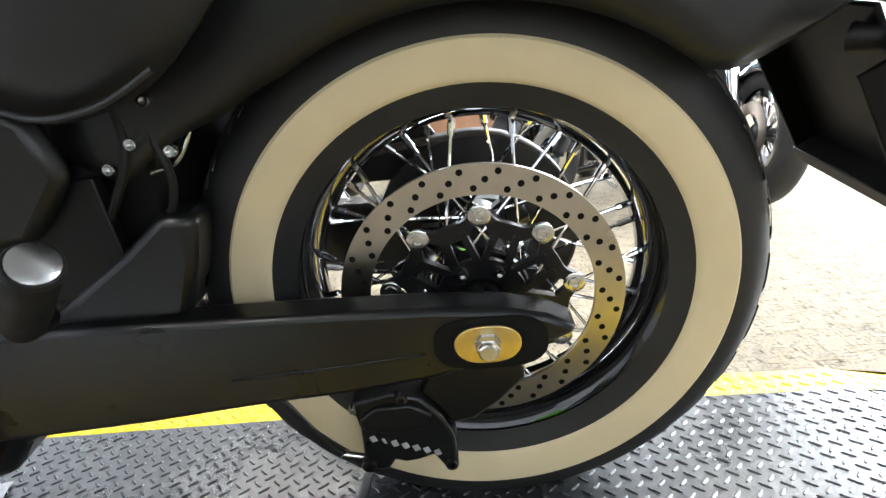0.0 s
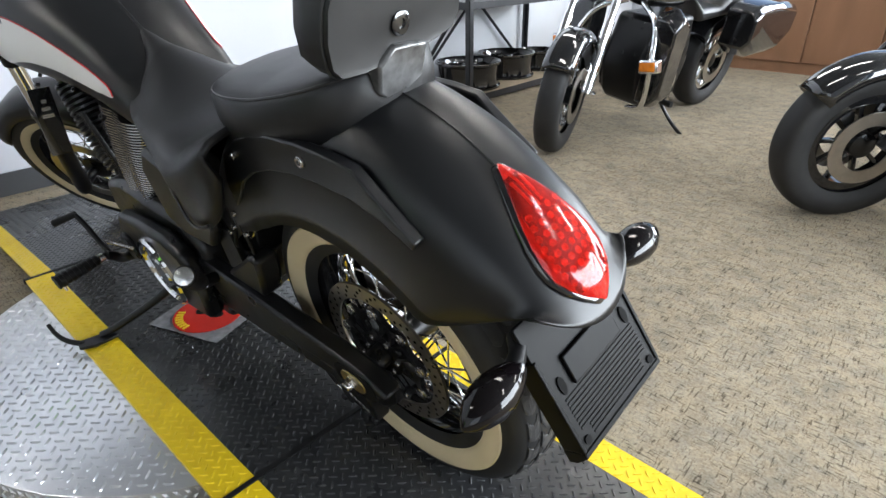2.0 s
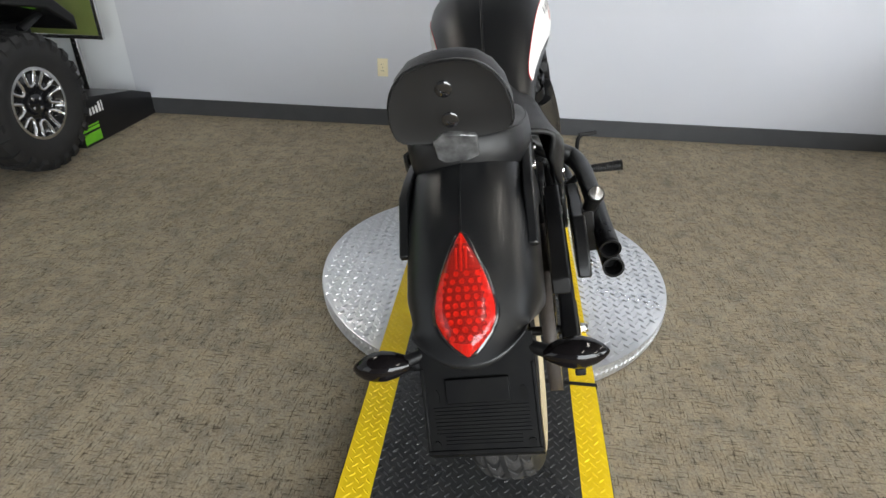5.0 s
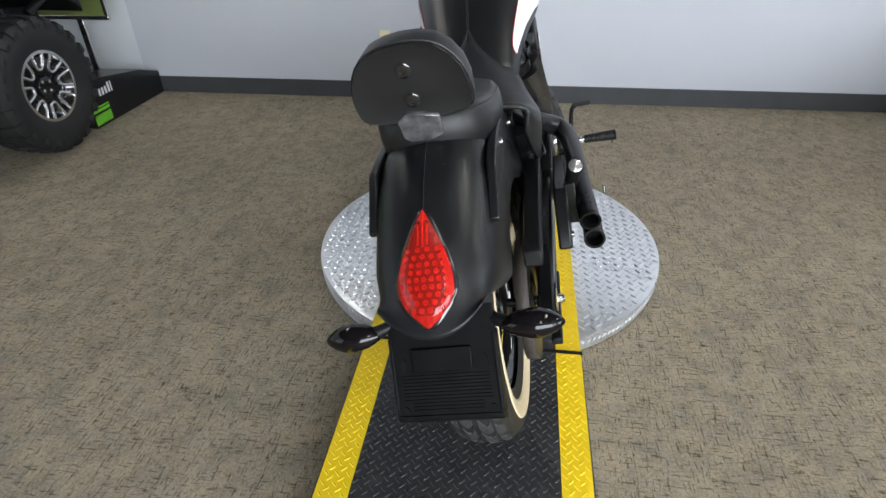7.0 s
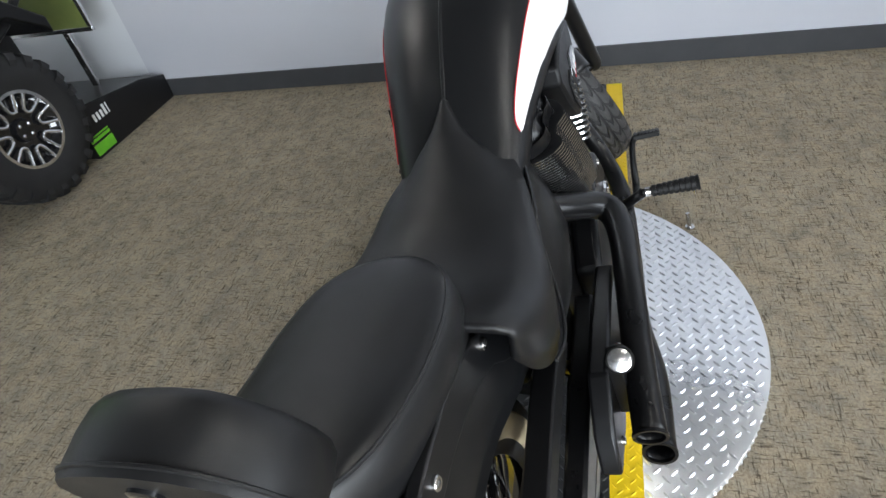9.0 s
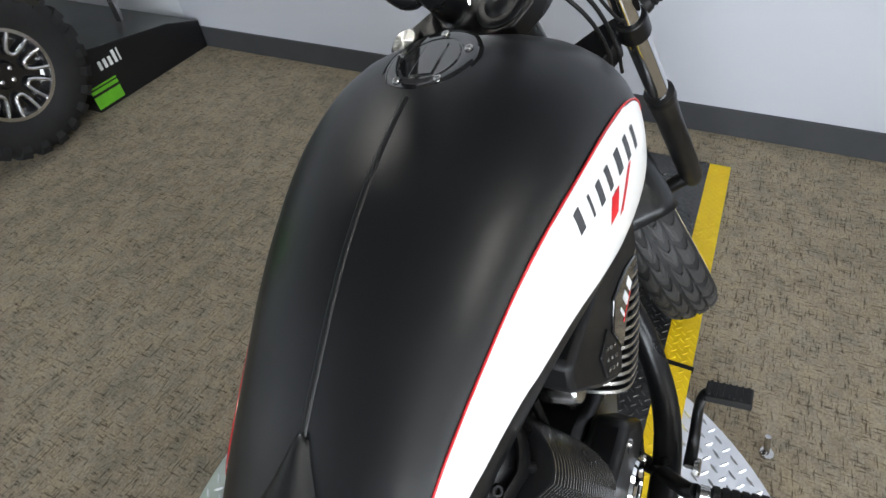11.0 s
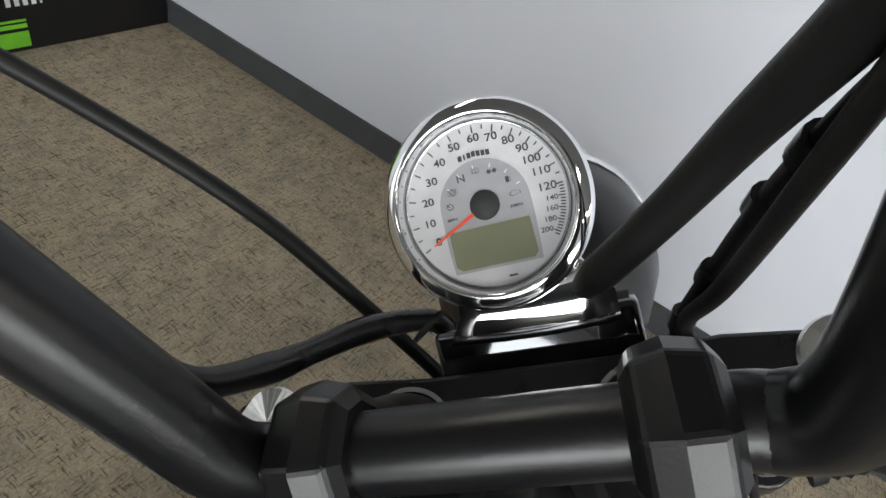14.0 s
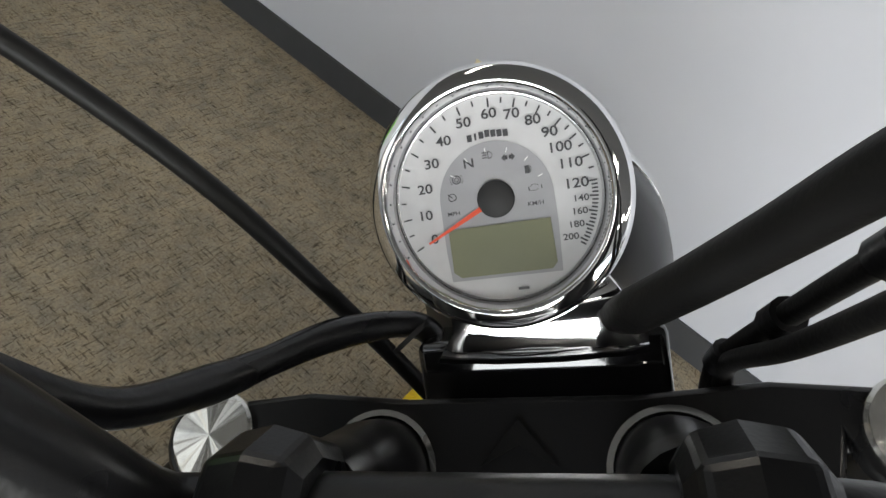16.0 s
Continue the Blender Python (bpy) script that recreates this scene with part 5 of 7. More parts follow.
grip_plate = part("dimpled_plate", bm, PLASTIC, air, "dimpled black inset plate", bevel=0.002)
for i in range(3):
    for j in range(3):
        bm = B()
        turned(bm, (0.945 + 0.014 * i, -0.1895, 0.668 - 0.012 * i - 0.020 * j + 0.016), (0, -1, 0), [(0, 0.0036), (0.0016, 0.0030), (0.0016, 0.0003)], 10)
        part("stud", bm, GLOSS, grip_plate)
bm = B()
turned(bm, (0.936, -0.098, 0.590), (0.05, -1, 0.15), [(0, 0.024), (0.045, 0.024), (0.052, 0.019), (0.053, 0.0005)], 20)
part("intake_boot", bm, STEEL, air)

# exhaust, black, on the right
for pts, r in (([(0.610, -0.030, 0.60), (0.655, -0.09, 0.57), (0.685, -0.140, 0.530), (0.735, -0.192, 0.487), (0.742, -0.228, 0.462), (0.680, -0.252, 0.450), (0.54, -0.264, 0.440), (0.36, -0.274, 0.415), (0.228, -0.284, 0.393)], [0.027, 0.028, 0.030, 0.031, 0.031, 0.029, 0.027, 0.027, 0.027]),
               ([(1.20, -0.04, 0.62), (1.255, -0.09, 0.50), (1.235, -0.16, 0.34), (1.12, -0.215, 0.235), (0.86, -0.235, 0.215), (0.60, -0.250, 0.26), (0.40, -0.283, 0.312), (0.235, -0.290, 0.332)], [0.022, 0.023, 0.024, 0.025, 0.026, 0.027, 0.027, 0.027])):
    bm = B()
    pipe(bm, pts, r, 20, 8, cap=False)
    ex = part("exhaust_pipe", bm, CAST, bike, "black slash-cut exhaust pipe", solid=0.003)
    end, d = Vector(pts[-1]), (Vector(pts[-1]) - Vector(pts[-2])).normalized()
    bm = B()
    turned(bm, end - d * 0.05, d, [(0, 0.0005), (0, 0.0240)], 20, cap=False)
    part("baffle", bm, INK_AND_HOLLOW, ex)
    bm = B()
    ring_plate(bm, end, d, 0.0232, 0.0285, 0.003, 28)
    part("tip_ring", bm, CAST, ex)
bm = B()
slab(bm, [(0.30, 0.35), (0.335, 0.35), (0.330, 0.47), (0.305, 0.47)], -0.255, -0.225)
part("exhaust_hanger", bm, CAST, bike, bevel=0.003)

bm = B()
slab(bm, [(0.19, 0.335), (0.30, 0.300), (0.46, 0.300), (0.60, 0.330), (0.60, 0.430), (0.45, 0.450), (0.30, 0.462), (0.22, 0.405)], -0.232, -0.196)
plate = part("exhaust_mount", bm, CAST, bike, "black cast exhaust and footpeg mount", bevel=0.006)
for x, z in ((0.25, 0.345), (0.36, 0.430), (0.50, 0.345)):
    bm = B()
    bolt_head(bm, (x, -0.231, z), (0, -1, 0), 0.0085, 0.007)
    part("mount_bolt", bm, STEEL, plate)

# ---- foot controls ----
for side, root, tip in ((-1, (0.990, -0.284, 0.308), (1.002, -0.421, 0.302)), (1, (1.000, 0.250, 0.278), (0.985, 0.388, 0.283))):
    root, tip = Vector(root), Vector(tip)
    d = (tip - root).normalized()
    l = (tip - root).length
    prof = [(0, 0.010), (0.022, 0.011)]
    for k in range(8):
        h = 0.024 + (l - 0.03) * k / 8
        prof += [(h, 0.0155 + 0.0006 * k), (h + 0.009, 0.0155 + 0.0006 * k), (h + 0.0095, 0.0135 + 0.0006 * k), (h + 0.0125, 0.0135 + 0.0006 * k)]
    prof += [(l - 0.002, 0.021), (l, 0.020), (l, 0.0005)]
    bm = B()
    turned(bm, root, d, prof, 20)
    peg = part("rider_peg", bm, RUBBER, bike, "ribbed rubber rider footpeg")
    bm = B()
    rod(bm, root + d * 0.006, root + d * 0.020, 0.0125, 0.0125, 14)
    part("peg_collar", bm, STEEL, peg)
    bm = B()
    rod(bm, tip - d * 0.012 + Vector((0, 0, -0.018)), tip - d * 0.012 + Vector((0, 0, -0.034)), 0.0045, 0.003, 10)
    part("feeler_bolt", bm, STEEL, peg)
    bm = B()
    pipe(bm, [(1.10, side * 0.11, 0.185), (1.06, side * 0.20, 0.215), root + Vector((0.01, -side * 0.02, -0.020)), root], [0.016, 0.015, 0.014, 0.013], 12)
    part("peg_mount", bm, CAST, bike)
bm = B()
pipe(bm, [(1.060, -0.262, 0.250), (1.105, -0.262, 0.262), (1.128, -0.266, 0.330), (1.120, -0.275, 0.385), (1.122, -0.290, 0.400)], [0.011, 0.010, 0.0085, 0.008, 0.008], 10)
pedal = part("brake_pedal", bm, CAST, bike, "black rear brake pedal")
part("pedal_pad", box(B(), -0.022, 0.022, -0.034, 0.034, -0.008, 0.006, pose(1.117, -0.312, 0.404, 0, 20, 0)), RUBBER, pedal, bevel=0.003)
for k in range(7):
    part("pad_rib", box(B(), -0.019, 0.019, -0.0016, 0.0016, 0.006, 0.0085, pose(1.117, -0.312, 0.404, 0, 20, 0) @ pose(0, -0.027 + 0.009 * k, 0)), RUBBER, pedal, smooth=False)
bm = B()
turned(bm, (1.062, -0.270, 0.252), (0, -1, 0), [(0, 0.016), (0.008, 0.016), (0.010, 0.012), (0.010, 0.0005)], 18)
part("pedal_pivot", bm, STEEL, pedal)
bm = B()
pipe(bm, [(1.02, 0.235, 0.262), (1.07, 0.236, 0.290), (1.105, 0.240, 0.345), (1.118, 0.246, 0.376)], [0.009, 0.008, 0.0075, 0.007], 10)
shift = part("shift_lever", bm, CAST, bike, "black gear shift lever with rubber toe peg")
bm = B()
rod(bm, (1.116, 0.243, 0.376), (1.150, 0.300, 0.366), 0.0095, 0.0105, 14)
part("toe_peg", bm, RUBBER, shift)
bm = B()
rod(bm, (1.05, 0.225, 0.292), (0.80, 0.215, 0.355), 0.005, 0.005, 10)
part("shift_rod", bm, STEEL, shift)

# side stand, folded out to the deck
INV = BIKE.inverted()
bm = B()
pipe(bm, [INV @ Vector(p) for p in ((0.78, 0.175, 0.165), (0.84, 0.25, 0.095), (0.90, 0.335, 0.034), (0.925, 0.372, 0.014))], [0.013, 0.011, 0.010, 0.010], 12)
stand = part("side_stand", bm, CAST, bike, "black side stand folded out")
bm = B()
rows_mesh(bm, [[INV @ Vector(p) for p in row] for row in [[(0.895, 0.340, 0.004), (0.935, 0.340, 0.004), (0.935, 0.340, 0.012), (0.895, 0.340, 0.012)], [(0.890, 0.400, 0.004), (0.940, 0.400, 0.004), (0.940, 0.400, 0.013), (0.890, 0.400, 0.013)], [(0.905, 0.435, 0.006), (0.945, 0.430, 0.006), (0.945, 0.430, 0.014), (0.905, 0.435, 0.014)]]], True, True)
part("stand_foot", bm, CAST, stand, bevel=0.002)
bm = B()
pipe(bm, [INV @ Vector(p) for p in ((0.925, 0.420, 0.010), (0.955, 0.445, 0.018), (0.985, 0.460, 0.032), (1.02, 0.466, 0.052))], [0.008, 0.007, 0.006, 0.0055], 10)
part("stand_tang", bm, CAST, stand)

# ---- front end, turned to the left ----
FAX = fork(0.052, 0, -0.885)
front = wheel("front_wheel", FAX, 0.318, 0.072, LOWER, 40, bike, 0.224, 0.254, ((0.06, 0.42, 0.12), (0.49, 0.90, 0.07)), 0.0050)
for side in (1, -1):
    bm = B()
    rod(bm, fork(0.052, side * 0.149, -0.004), fork(0.052, side * 0.149, -0.52), 0.0212, 0.0212, 24)
    tube = part("fork_tube", bm, CHROME, bike, "chrome front fork tube", xf=LOWER)
    bm = B()
    turned(bm, fork(0.052, side * 0.149, -0.462), -UP, [(0, 0.0222), (0.004, 0.0295), (0.024, 0.0305), (0.030, 0.028), (0.10, 0.026), (0.30, 0.027), (0.41, 0.027), (0.438, 0.022)], 24)
    part("fork_slider", bm, CAST, tube, "black fork slider", xf=LOWER)
    bm = B()
    turned(bm, fork(0.052, side * 0.149, 0.000), UP, [(0, 0.0215), (0.0060, 0.0215), (0.0076, 0.0202)], 48, cap=False)
    hub = bm.verts.new(fork(0.052, side * 0.149, 0.0088))
    # ripples shape the fan of highlights that flat turned metal would show
    ring = [bm.verts.new(fork(0.052 + 0.0202 * math.cos(q), side * 0.149 + 0.0202 * math.sin(q), 0.0076 + 0.00055 * math.sin(5 * q) + 0.00007 * math.sin(23 * q))) for q in [2 * math.pi * k / 72 for k in range(72)]]
    for k in range(72):
        bm.faces.new((hub, ring[k], ring[(k + 1) % 72]))
    part("fork_cap", bm, FORK_CAP, tube, "turned bright fork cap", smooth=False, xf=STEER)
    bm = B()
    rod(bm, fork(0.052, side * 0.149, -0.872), fork(0.052, side * 0.05, -0.885), 0.022, 0.014, 16)
    part("axle_clamp", bm, CAST, tube, xf=LOWER)
    # front indicator on the fork
    bm = B()
    turned(bm, fork(0.040, side * 0.172, -0.205), (0.0, side, 0.12), [(0, 0.018), (0.010, 0.0165), (0.013, 0.013), (0.017, 0.0155), (0.021, 0.013), (0.025, 0.0155), (0.029, 0.013), (0.034, 0.0145), (0.044, 0.010)], 20)
    ind = part("front_indicator", bm, RUBBER, bike, "black front indicator on a rubber stalk", xf=LOWER)
    bm = B()
    turned(bm, fork(0.040, side * 0.208, -0.201), (0.0, side, 0.12), [(0, 0.008), (0.010, 0.014), (0.030, 0.024), (0.055, 0.0285), (0.075, 0.028), (0.095, 0.020), (0.108, 0.009), (0.112, 0.001)], 26)
    part("pod", bm, PLASTIC, ind, xf=LOWER)


def triple(u0, u1, name, label, xf):
    right = [(0.052 + 0.0275 * math.cos(radians(a)), 0.149 + 0.0275 * math.sin(radians(a))) for a in range(60, 261, 20)]
    inner = [(0.024, 0.116), (0.008, 0.086), (-0.010, 0.060), (-0.036, 0.036)]
    outer = [(0.068, 0.0), (0.068, 0.05), (0.072, 0.10)]
    half = outer + right + inner + [(-0.050, 0.0)]
    ring = half + [(f, -y) for f, y in half[-2:0:-1]]
    bm = B()
    rows_mesh(bm, [[fork(f, y, u) for f, y in ring] for u in (u0, u1)], True, True)
    return part(name, bm, CAST, bike, label, bevel=0.005, xf=xf)


top_clamp = triple(-0.030, 0.004, "top_triple_clamp", "black cast top triple clamp", STEER)
triple(-0.272, -0.228, "lower_triple_clamp", "black cast lower triple clamp", LOWER)
bm = B()
turned(bm, fork(-0.004, 0, 0.002), UP, [(0, 0.038), (0.004, 0.037), (0.007, 0.032), (0.006, 0.023), (0.009, 0.020), (0.013, 0.014), (0.0135, 0.0005)], 36)
part("stem_nut_cover", bm, SATIN, top_clamp, "domed black stem nut cover", xf=STEER)
# chevron recess laid on as a black plate, its shade put into the colour
bm = B()
slab(bm, [(0.0385, 0.0165), (0.0575, 0.0), (0.0385, -0.0165), (0.0475, 0.0)], 0.0042, 0.0062, "xy")
bmesh.ops.transform(bm, matrix=Matrix(((FW.x, 0, UP.x, HEAD.x), (0, 1, 0, 0), (FW.z, 0, UP.z, HEAD.z), (0, 0, 0, 1))), verts=bm.verts)
part("clamp_chevron", bm, INK_AND_HOLLOW, top_clamp, smooth=False, xf=STEER)
bm = B()
rod(bm, fork(0, 0, -0.02), fork(0, 0, -0.30), 0.032, 0.032, 24)
part("head_tube", bm, CAST, bike)

BAR_F, BAR_U = 0.0138, 0.087
bm = B()
left_half = [(BAR_F, 0.0, BAR_U), (BAR_F, 0.072, BAR_U), (BAR_F - 0.001, 0.087, BAR_U + 0.003), (BAR_F, 0.0955, BAR_U + 0.020), (0.0285, 0.102, 0.150), (0.061, 0.1152, 0.250), (0.094, 0.128, 0.350), (0.094, 0.152, 0.410), (0.036, 0.215, 0.440), (-0.049, 0.288, 0.437), (-0.089, 0.313, 0.431)]
right_half = [(BAR_F, -0.082, BAR_U), (BAR_F - 0.002, -0.099, BAR_U + 0.002), (BAR_F - 0.002, -0.1135, BAR_U + 0.018), (0.0250, -0.1235, 0.150), (0.064, -0.1410, 0.250), (0.100, -0.158, 0.350), (0.100, -0.184, 0.410), (0.042, -0.248, 0.440), (-0.043, -0.320, 0.437), (-0.083, -0.346, 0.431)]
pipe(bm, [fork(*p) for p in right_half[::-1]] + [fork(*p) for p in left_half], 0.0160, 18, 6)
bars = part("handlebar", bm, CAST, bike, "thick black mini-ape handlebar", xf=STEER)
for side in (1, -1):
    bm = B()
    inner, outer = (left_half if side > 0 else right_half)[-3], (left_half if side > 0 else right_half)[-1]
    rod(bm, fork(*[0.75 * a + 0.25 * b for a, b in zip(inner, outer)]), fork(*outer), 0.0195, 0.0195, 20)
    part("grip", bm, RUBBER, bars, xf=STEER)
    # faceted bar clamp
    out = 0.0605 if side > 0 else 0.0670
    bm = B()
    ringp = [(0.028, 0.010), (0.018, 0.025), (-0.010, 0.030), (-0.028, 0.014), (-0.029, -0.012), (-0.014, -0.030), (0.013, -0.030), (0.028, -0.013)]
    rows_mesh(bm, [[fork(BAR_F + f * k, side * y, BAR_U + u * k) for f, u in ringp] for y, k in ((out - 0.0155, 0.68), (out - 0.0115, 0.90), (out, 1.0), (out + 0.0125, 0.92), (out + 0.0170, 0.70))], True, True)
    part("bar_clamp", bm, CAST, bars, "faceted black bar clamp", bevel=0.002, smooth=False, xf=STEER)
    bm = B()
    pipe(bm, [fork(0.036, side * 0.061, 0.001), fork(0.033, side * 0.061, 0.020), fork(0.025, side * 0.061, 0.045), fork(BAR_F + 0.004, side * 0.061, 0.070)], [0.0235, 0.0225, 0.0215, 0.022], 24)
    part("riser", bm, CAST, bars, xf=STEER)
    bm = B()
    ring_plate(bm, fork(0.036, side * 0.061, 0.0065), UP, 0.0238, 0.0264, 0.0022, 40)
    part("riser_ring", bm, CHROME, bars, xf=STEER)

# headlight, lying ahead of the clamps
bm = B()
turned(bm, fork(0.110, 0, -0.095), (0.97, 0, 0.1), [(0, 0.02), (0.015, 0.055), (0.045, 0.080), (0.085, 0.092), (0.120, 0.094), (0.130, 0.090)], 36)
headlight = part("headlight", bm, SATIN, bike, "round black headlight shell", xf=STEER)
bm = B()
turned(bm, fork(0.110, 0, -0.095) + Vector((0.126, 0, 0.013)), (0.97, 0, 0.1), [(0, 0.094), (0.010, 0.094), (0.014, 0.085), (0.018, 0.06), (0.020, 0.0005)], 36)
part("headlight_lens", bm, CHROME, headlight, xf=STEER)

# front fender
rows = []
for k in range(31):
    th = radians(24 + (138 - 24) * k / 30)
    row = []
    for j in range(17):
        s = -1 + 2 * j / 16
        y, r = 0.083 * math.sin(s * math.pi / 2 * 0.98), 0.352 - 0.075 * (1 - math.cos(s * math.pi / 2 * 0.98)) ** 1.6
        row.append((FAX.x - r * math.cos(th), y, FAX.z + r * math.sin(th)))
    rows.append(row)
part("front_fender", rows_mesh(B(), rows), SATIN, bike, "satin black front fender", solid=0.003, xf=LOWER)
bm = B()
ring_plate(bm, FAX + Vector((0, 0.075, 0)), (0, 1, 0), 0.115, 0.150, 0.0025, 64)
part("front_disc", bm, DISC, bike, "steel front brake disc", xf=LOWER)

# ---- gauge ----
GC = fork(0.138, 0, 0.055)
gn = (-0.55 * FW + 0.835 * UP).normalized()
gy = Vector((0, 1, 0))
gup = gy.cross(gn).normalized()
if gup.x < 0:
    gup = -gup
gright = gup.cross(gn).normalized()
GAUGE = STEER @ Matrix(((gright.x, gup.x, gn.x, GC.x), (gright.y, gup.y, gn.y, GC.y), (gright.z, gup.z, gn.z, GC.z), (0, 0, 0, 1))) @ Matrix.Rotation(radians(2.0), 4, "Z")
bm = B()
turned(bm, (0, 0, -0.050), (0, 0, 1), [(0, 0.030), (0.012, 0.044), (0.045, 0.048)], 48)
gauge = part("speedometer", bm, GLOSS, bike, "round chrome-rimmed speedometer with a white dial", xf=GAUGE)
bm = B()
turned(bm, (0, 0, -0.012), (0, 0, 1), [(0, 0.0485), (0.004, 0.0538), (0.0085, 0.0554), (0.0118, 0.0553), (0.0140, 0.0543), (0.0156, 0.0525), (0.0170, 0.0500), (0.0177, 0.0480), (0.0178, 0.0468), (0.0168, 0.0458), (0.0140, 0.0450), (0.0110, 0.0442), (0.0090, 0.0438)], 96, cap=False)
bezel = part("chrome_bezel", bm, CHROME, gauge, "polished chrome bezel", xf=GAUGE, sharp=50)
bm = B()
turned(bm, (0, 0, -0.012), (0, 0, 1), [(0.0094, 0.0437), (0.0088, 0.0436), (0.0084, 0.0424), (0.0080, 0.0424)], 96, cap=False)
part("inner_ring", bm, ALLOY, bezel, "dull grey inner ring", xf=GAUGE)
bm = B()
turned(bm, (0, 0, -0.004), (0, 0, 1), [(0, 0.0425), (0.002, 0.0425)], 64)
dial = part("dial", bm, DIAL, gauge, "silver-white dial", xf=GAUGE)
Z0 = -0.0019
bm = B()
slab(bm, [(0.0240 * math.cos(radians(a)), 0.0240 * math.sin(radians(a))) for a in range(0, 181, 6)] + [(-0.0242, -0.020), (-0.0235, -0.033), (0.0235, -0.033), (0.0242, -0.012)], Z0, Z0 + 0.0003, "xy")
part("dial_centre", bm, DIAL_IN, dial, "grey dial centre", xf=GAUGE)
bm = B()
slab(bm, [(-0.0220, -0.0105), (0.0212, -0.0105), (0.0218, -0.0290), (0.0195, -0.0315), (-0.0190, -0.0315), (-0.0222, -0.0290)], Z0 + 0.0004, Z0 + 0.0010, "xy")
part("lcd_window", bm, LCD, dial, "olive liquid crystal window", xf=GAUGE)


def words(text, size, x, y, z, parent, mat, m, spin=0.0):
    """Raised lettering in the built-in font, as a mesh part."""
    cu = bpy.data.curves.new("lettering", "FONT")
    cu.body, cu.size, cu.align_x, cu.align_y, cu.extrude = text, size, "CENTER", "CENTER", 0.00008
    cu.offset = size * 0.014
    tmp = new("lettering", cu)
    me = bpy.data.meshes.new_from_object(tmp.evaluated_get(bpy.context.evaluated_depsgraph_get()))
    bpy.data.objects.remove(tmp)
    bpy.data.curves.remove(cu)
    me.transform(m @ pose(x, y, z, 0, 0, spin) @ Matrix.Diagonal((1.14, 0.96, 1, 1)))
    me.materials.append(mat)
    ob = new("lettering", me)
    ob.parent = parent
    return ob


MARKS = [("0", 205.5, 316), ("10", 185.7, 313), ("20", 164.8, 306), ("30", 144.0, 310), ("40", 124.6, 326), ("50", 105.5, 341), ("60", 87.0, 348), ("70", 71.5, 349), ("80", 56.8, 350), ("90", 43.0, 344), ("100", 30.8, 330), ("110", 17.4, 332), ("120", 2.8, 331)]
for text, a, r in MARKS:
    words(text, 0.0058, r * 1e-4 * math.cos(radians(a)), r * 1e-4 * math.sin(radians(a)), Z0 + 0.0006, dial, INK, GAUGE)
for text, a in (("140", -7.5), ("160", -16.3), ("180", -25.4), ("200", -34.6)):
    words(text, 0.0038, 0.0344 * math.cos(radians(a)), 0.0344 * math.sin(radians(a)), Z0 + 0.0006, dial, INK, GAUGE)
tick_angles = []
for (_, a, _), (_, b, _) in zip(MARKS, MARKS[1:]):
    tick_angles += [(a, 0.0036), ((a + b) / 2, 0.0022)]
tick_angles += [(2.8 - 2.2 * k, 0.0024 if k % 4 else 0.0034) for k in range(18)]
for a, l in tick_angles:
    m = GAUGE @ pose(0, 0, Z0, 0, 0, a)
    part("tick", box(B(), 0.0412 - l, 0.0412, -0.00034, 0.00034, 0.0001, 0.0005), INK, dial, smooth=False, xf=m)
for a in range(20, 170, 25):
    part("inner_tick", box(B(), 0.0195, 0.0215, -0.0002, 0.0002, 0.0004, 0.0007), WHITE_PRINT, dial, smooth=False, xf=GAUGE @ pose(0, 0, Z0, 0, 0, a))
for k in range(7):
    part("mark_bar", box(B(), -0.0010 if k != 1 else -0.0004, 0.0010 if k != 1 else 0.0004, -0.0014, 0.0014, 0.0001, 0.0005), INK, dial, smooth=False, xf=GAUGE @ pose(-0.0075 + k * 0.0025, 0.0262 + 0.0003 * (3 - abs(3 - k)), Z0, 0, 0, 0))
words("N", 0.0055, -0.0093, 0.0160, Z0 + 0.0006, dial, INK, GAUGE)
words("MPH", 0.0024, -0.0186, -0.0038, Z0 + 0.0006, dial, INK, GAUGE)
words("KM/H", 0.0024, 0.0161, -0.0040, Z0 + 0.0006, dial, INK, GAUGE)
def symbol(outline, thick=0.00042):
    """A warning symbol printed on the dial: a closed line."""
    cx, cy = sum(p[0] for p in outline) / len(outline), sum(p[1] for p in outline) / len(outline)
    size = max(math.hypot(p[0] - cx, p[1] - cy) for p in outline)
    bm = B()
    rows_mesh(bm, [[(cx + (x - cx) * k, cy + (y - cy) * k, Z0 + 0.0006) for x, y in outline] for k in (1.0, max(0.02, 1 - thick / size))], True)
    part("warning_symbol", bm, INK, dial, smooth=False, xf=GAUGE, solid=0.0001)


def arc(x, y, r, a0, a1, n=20):
    return [(x + r * math.cos(radians(a0 + (a1 - a0) * k / n)), y + r * math.sin(radians(a0 + (a1 - a0) * k / n))) for k in range(n + 1)]


symbol(arc(-0.0154, 0.0102, 0.0019, 0, 342))
symbol(arc(-0.0154, 0.0102, 0.0010, 0, 342), 0.0003)
for a in (0, 180):
    symbol(arc(-0.0154, 0.0102, 0.0028, a - 40, a + 40, 8) + arc(-0.0154, 0.0102, 0.0025, a + 40, a - 40, 8), 0.0003)
symbol(arc(-0.0182, 0.0030, 0.0018, -40, 250))
symbol([(-0.0184, 0.0028), (-0.0202, 0.0044), (-0.0199, 0.0047), (-0.0181, 0.0031)], 0.01)
symbol(arc(-0.0004, 0.0183, 0.0015, -90, 90, 12) + [(-0.0009, 0.0198), (-0.0009, 0.0168)])
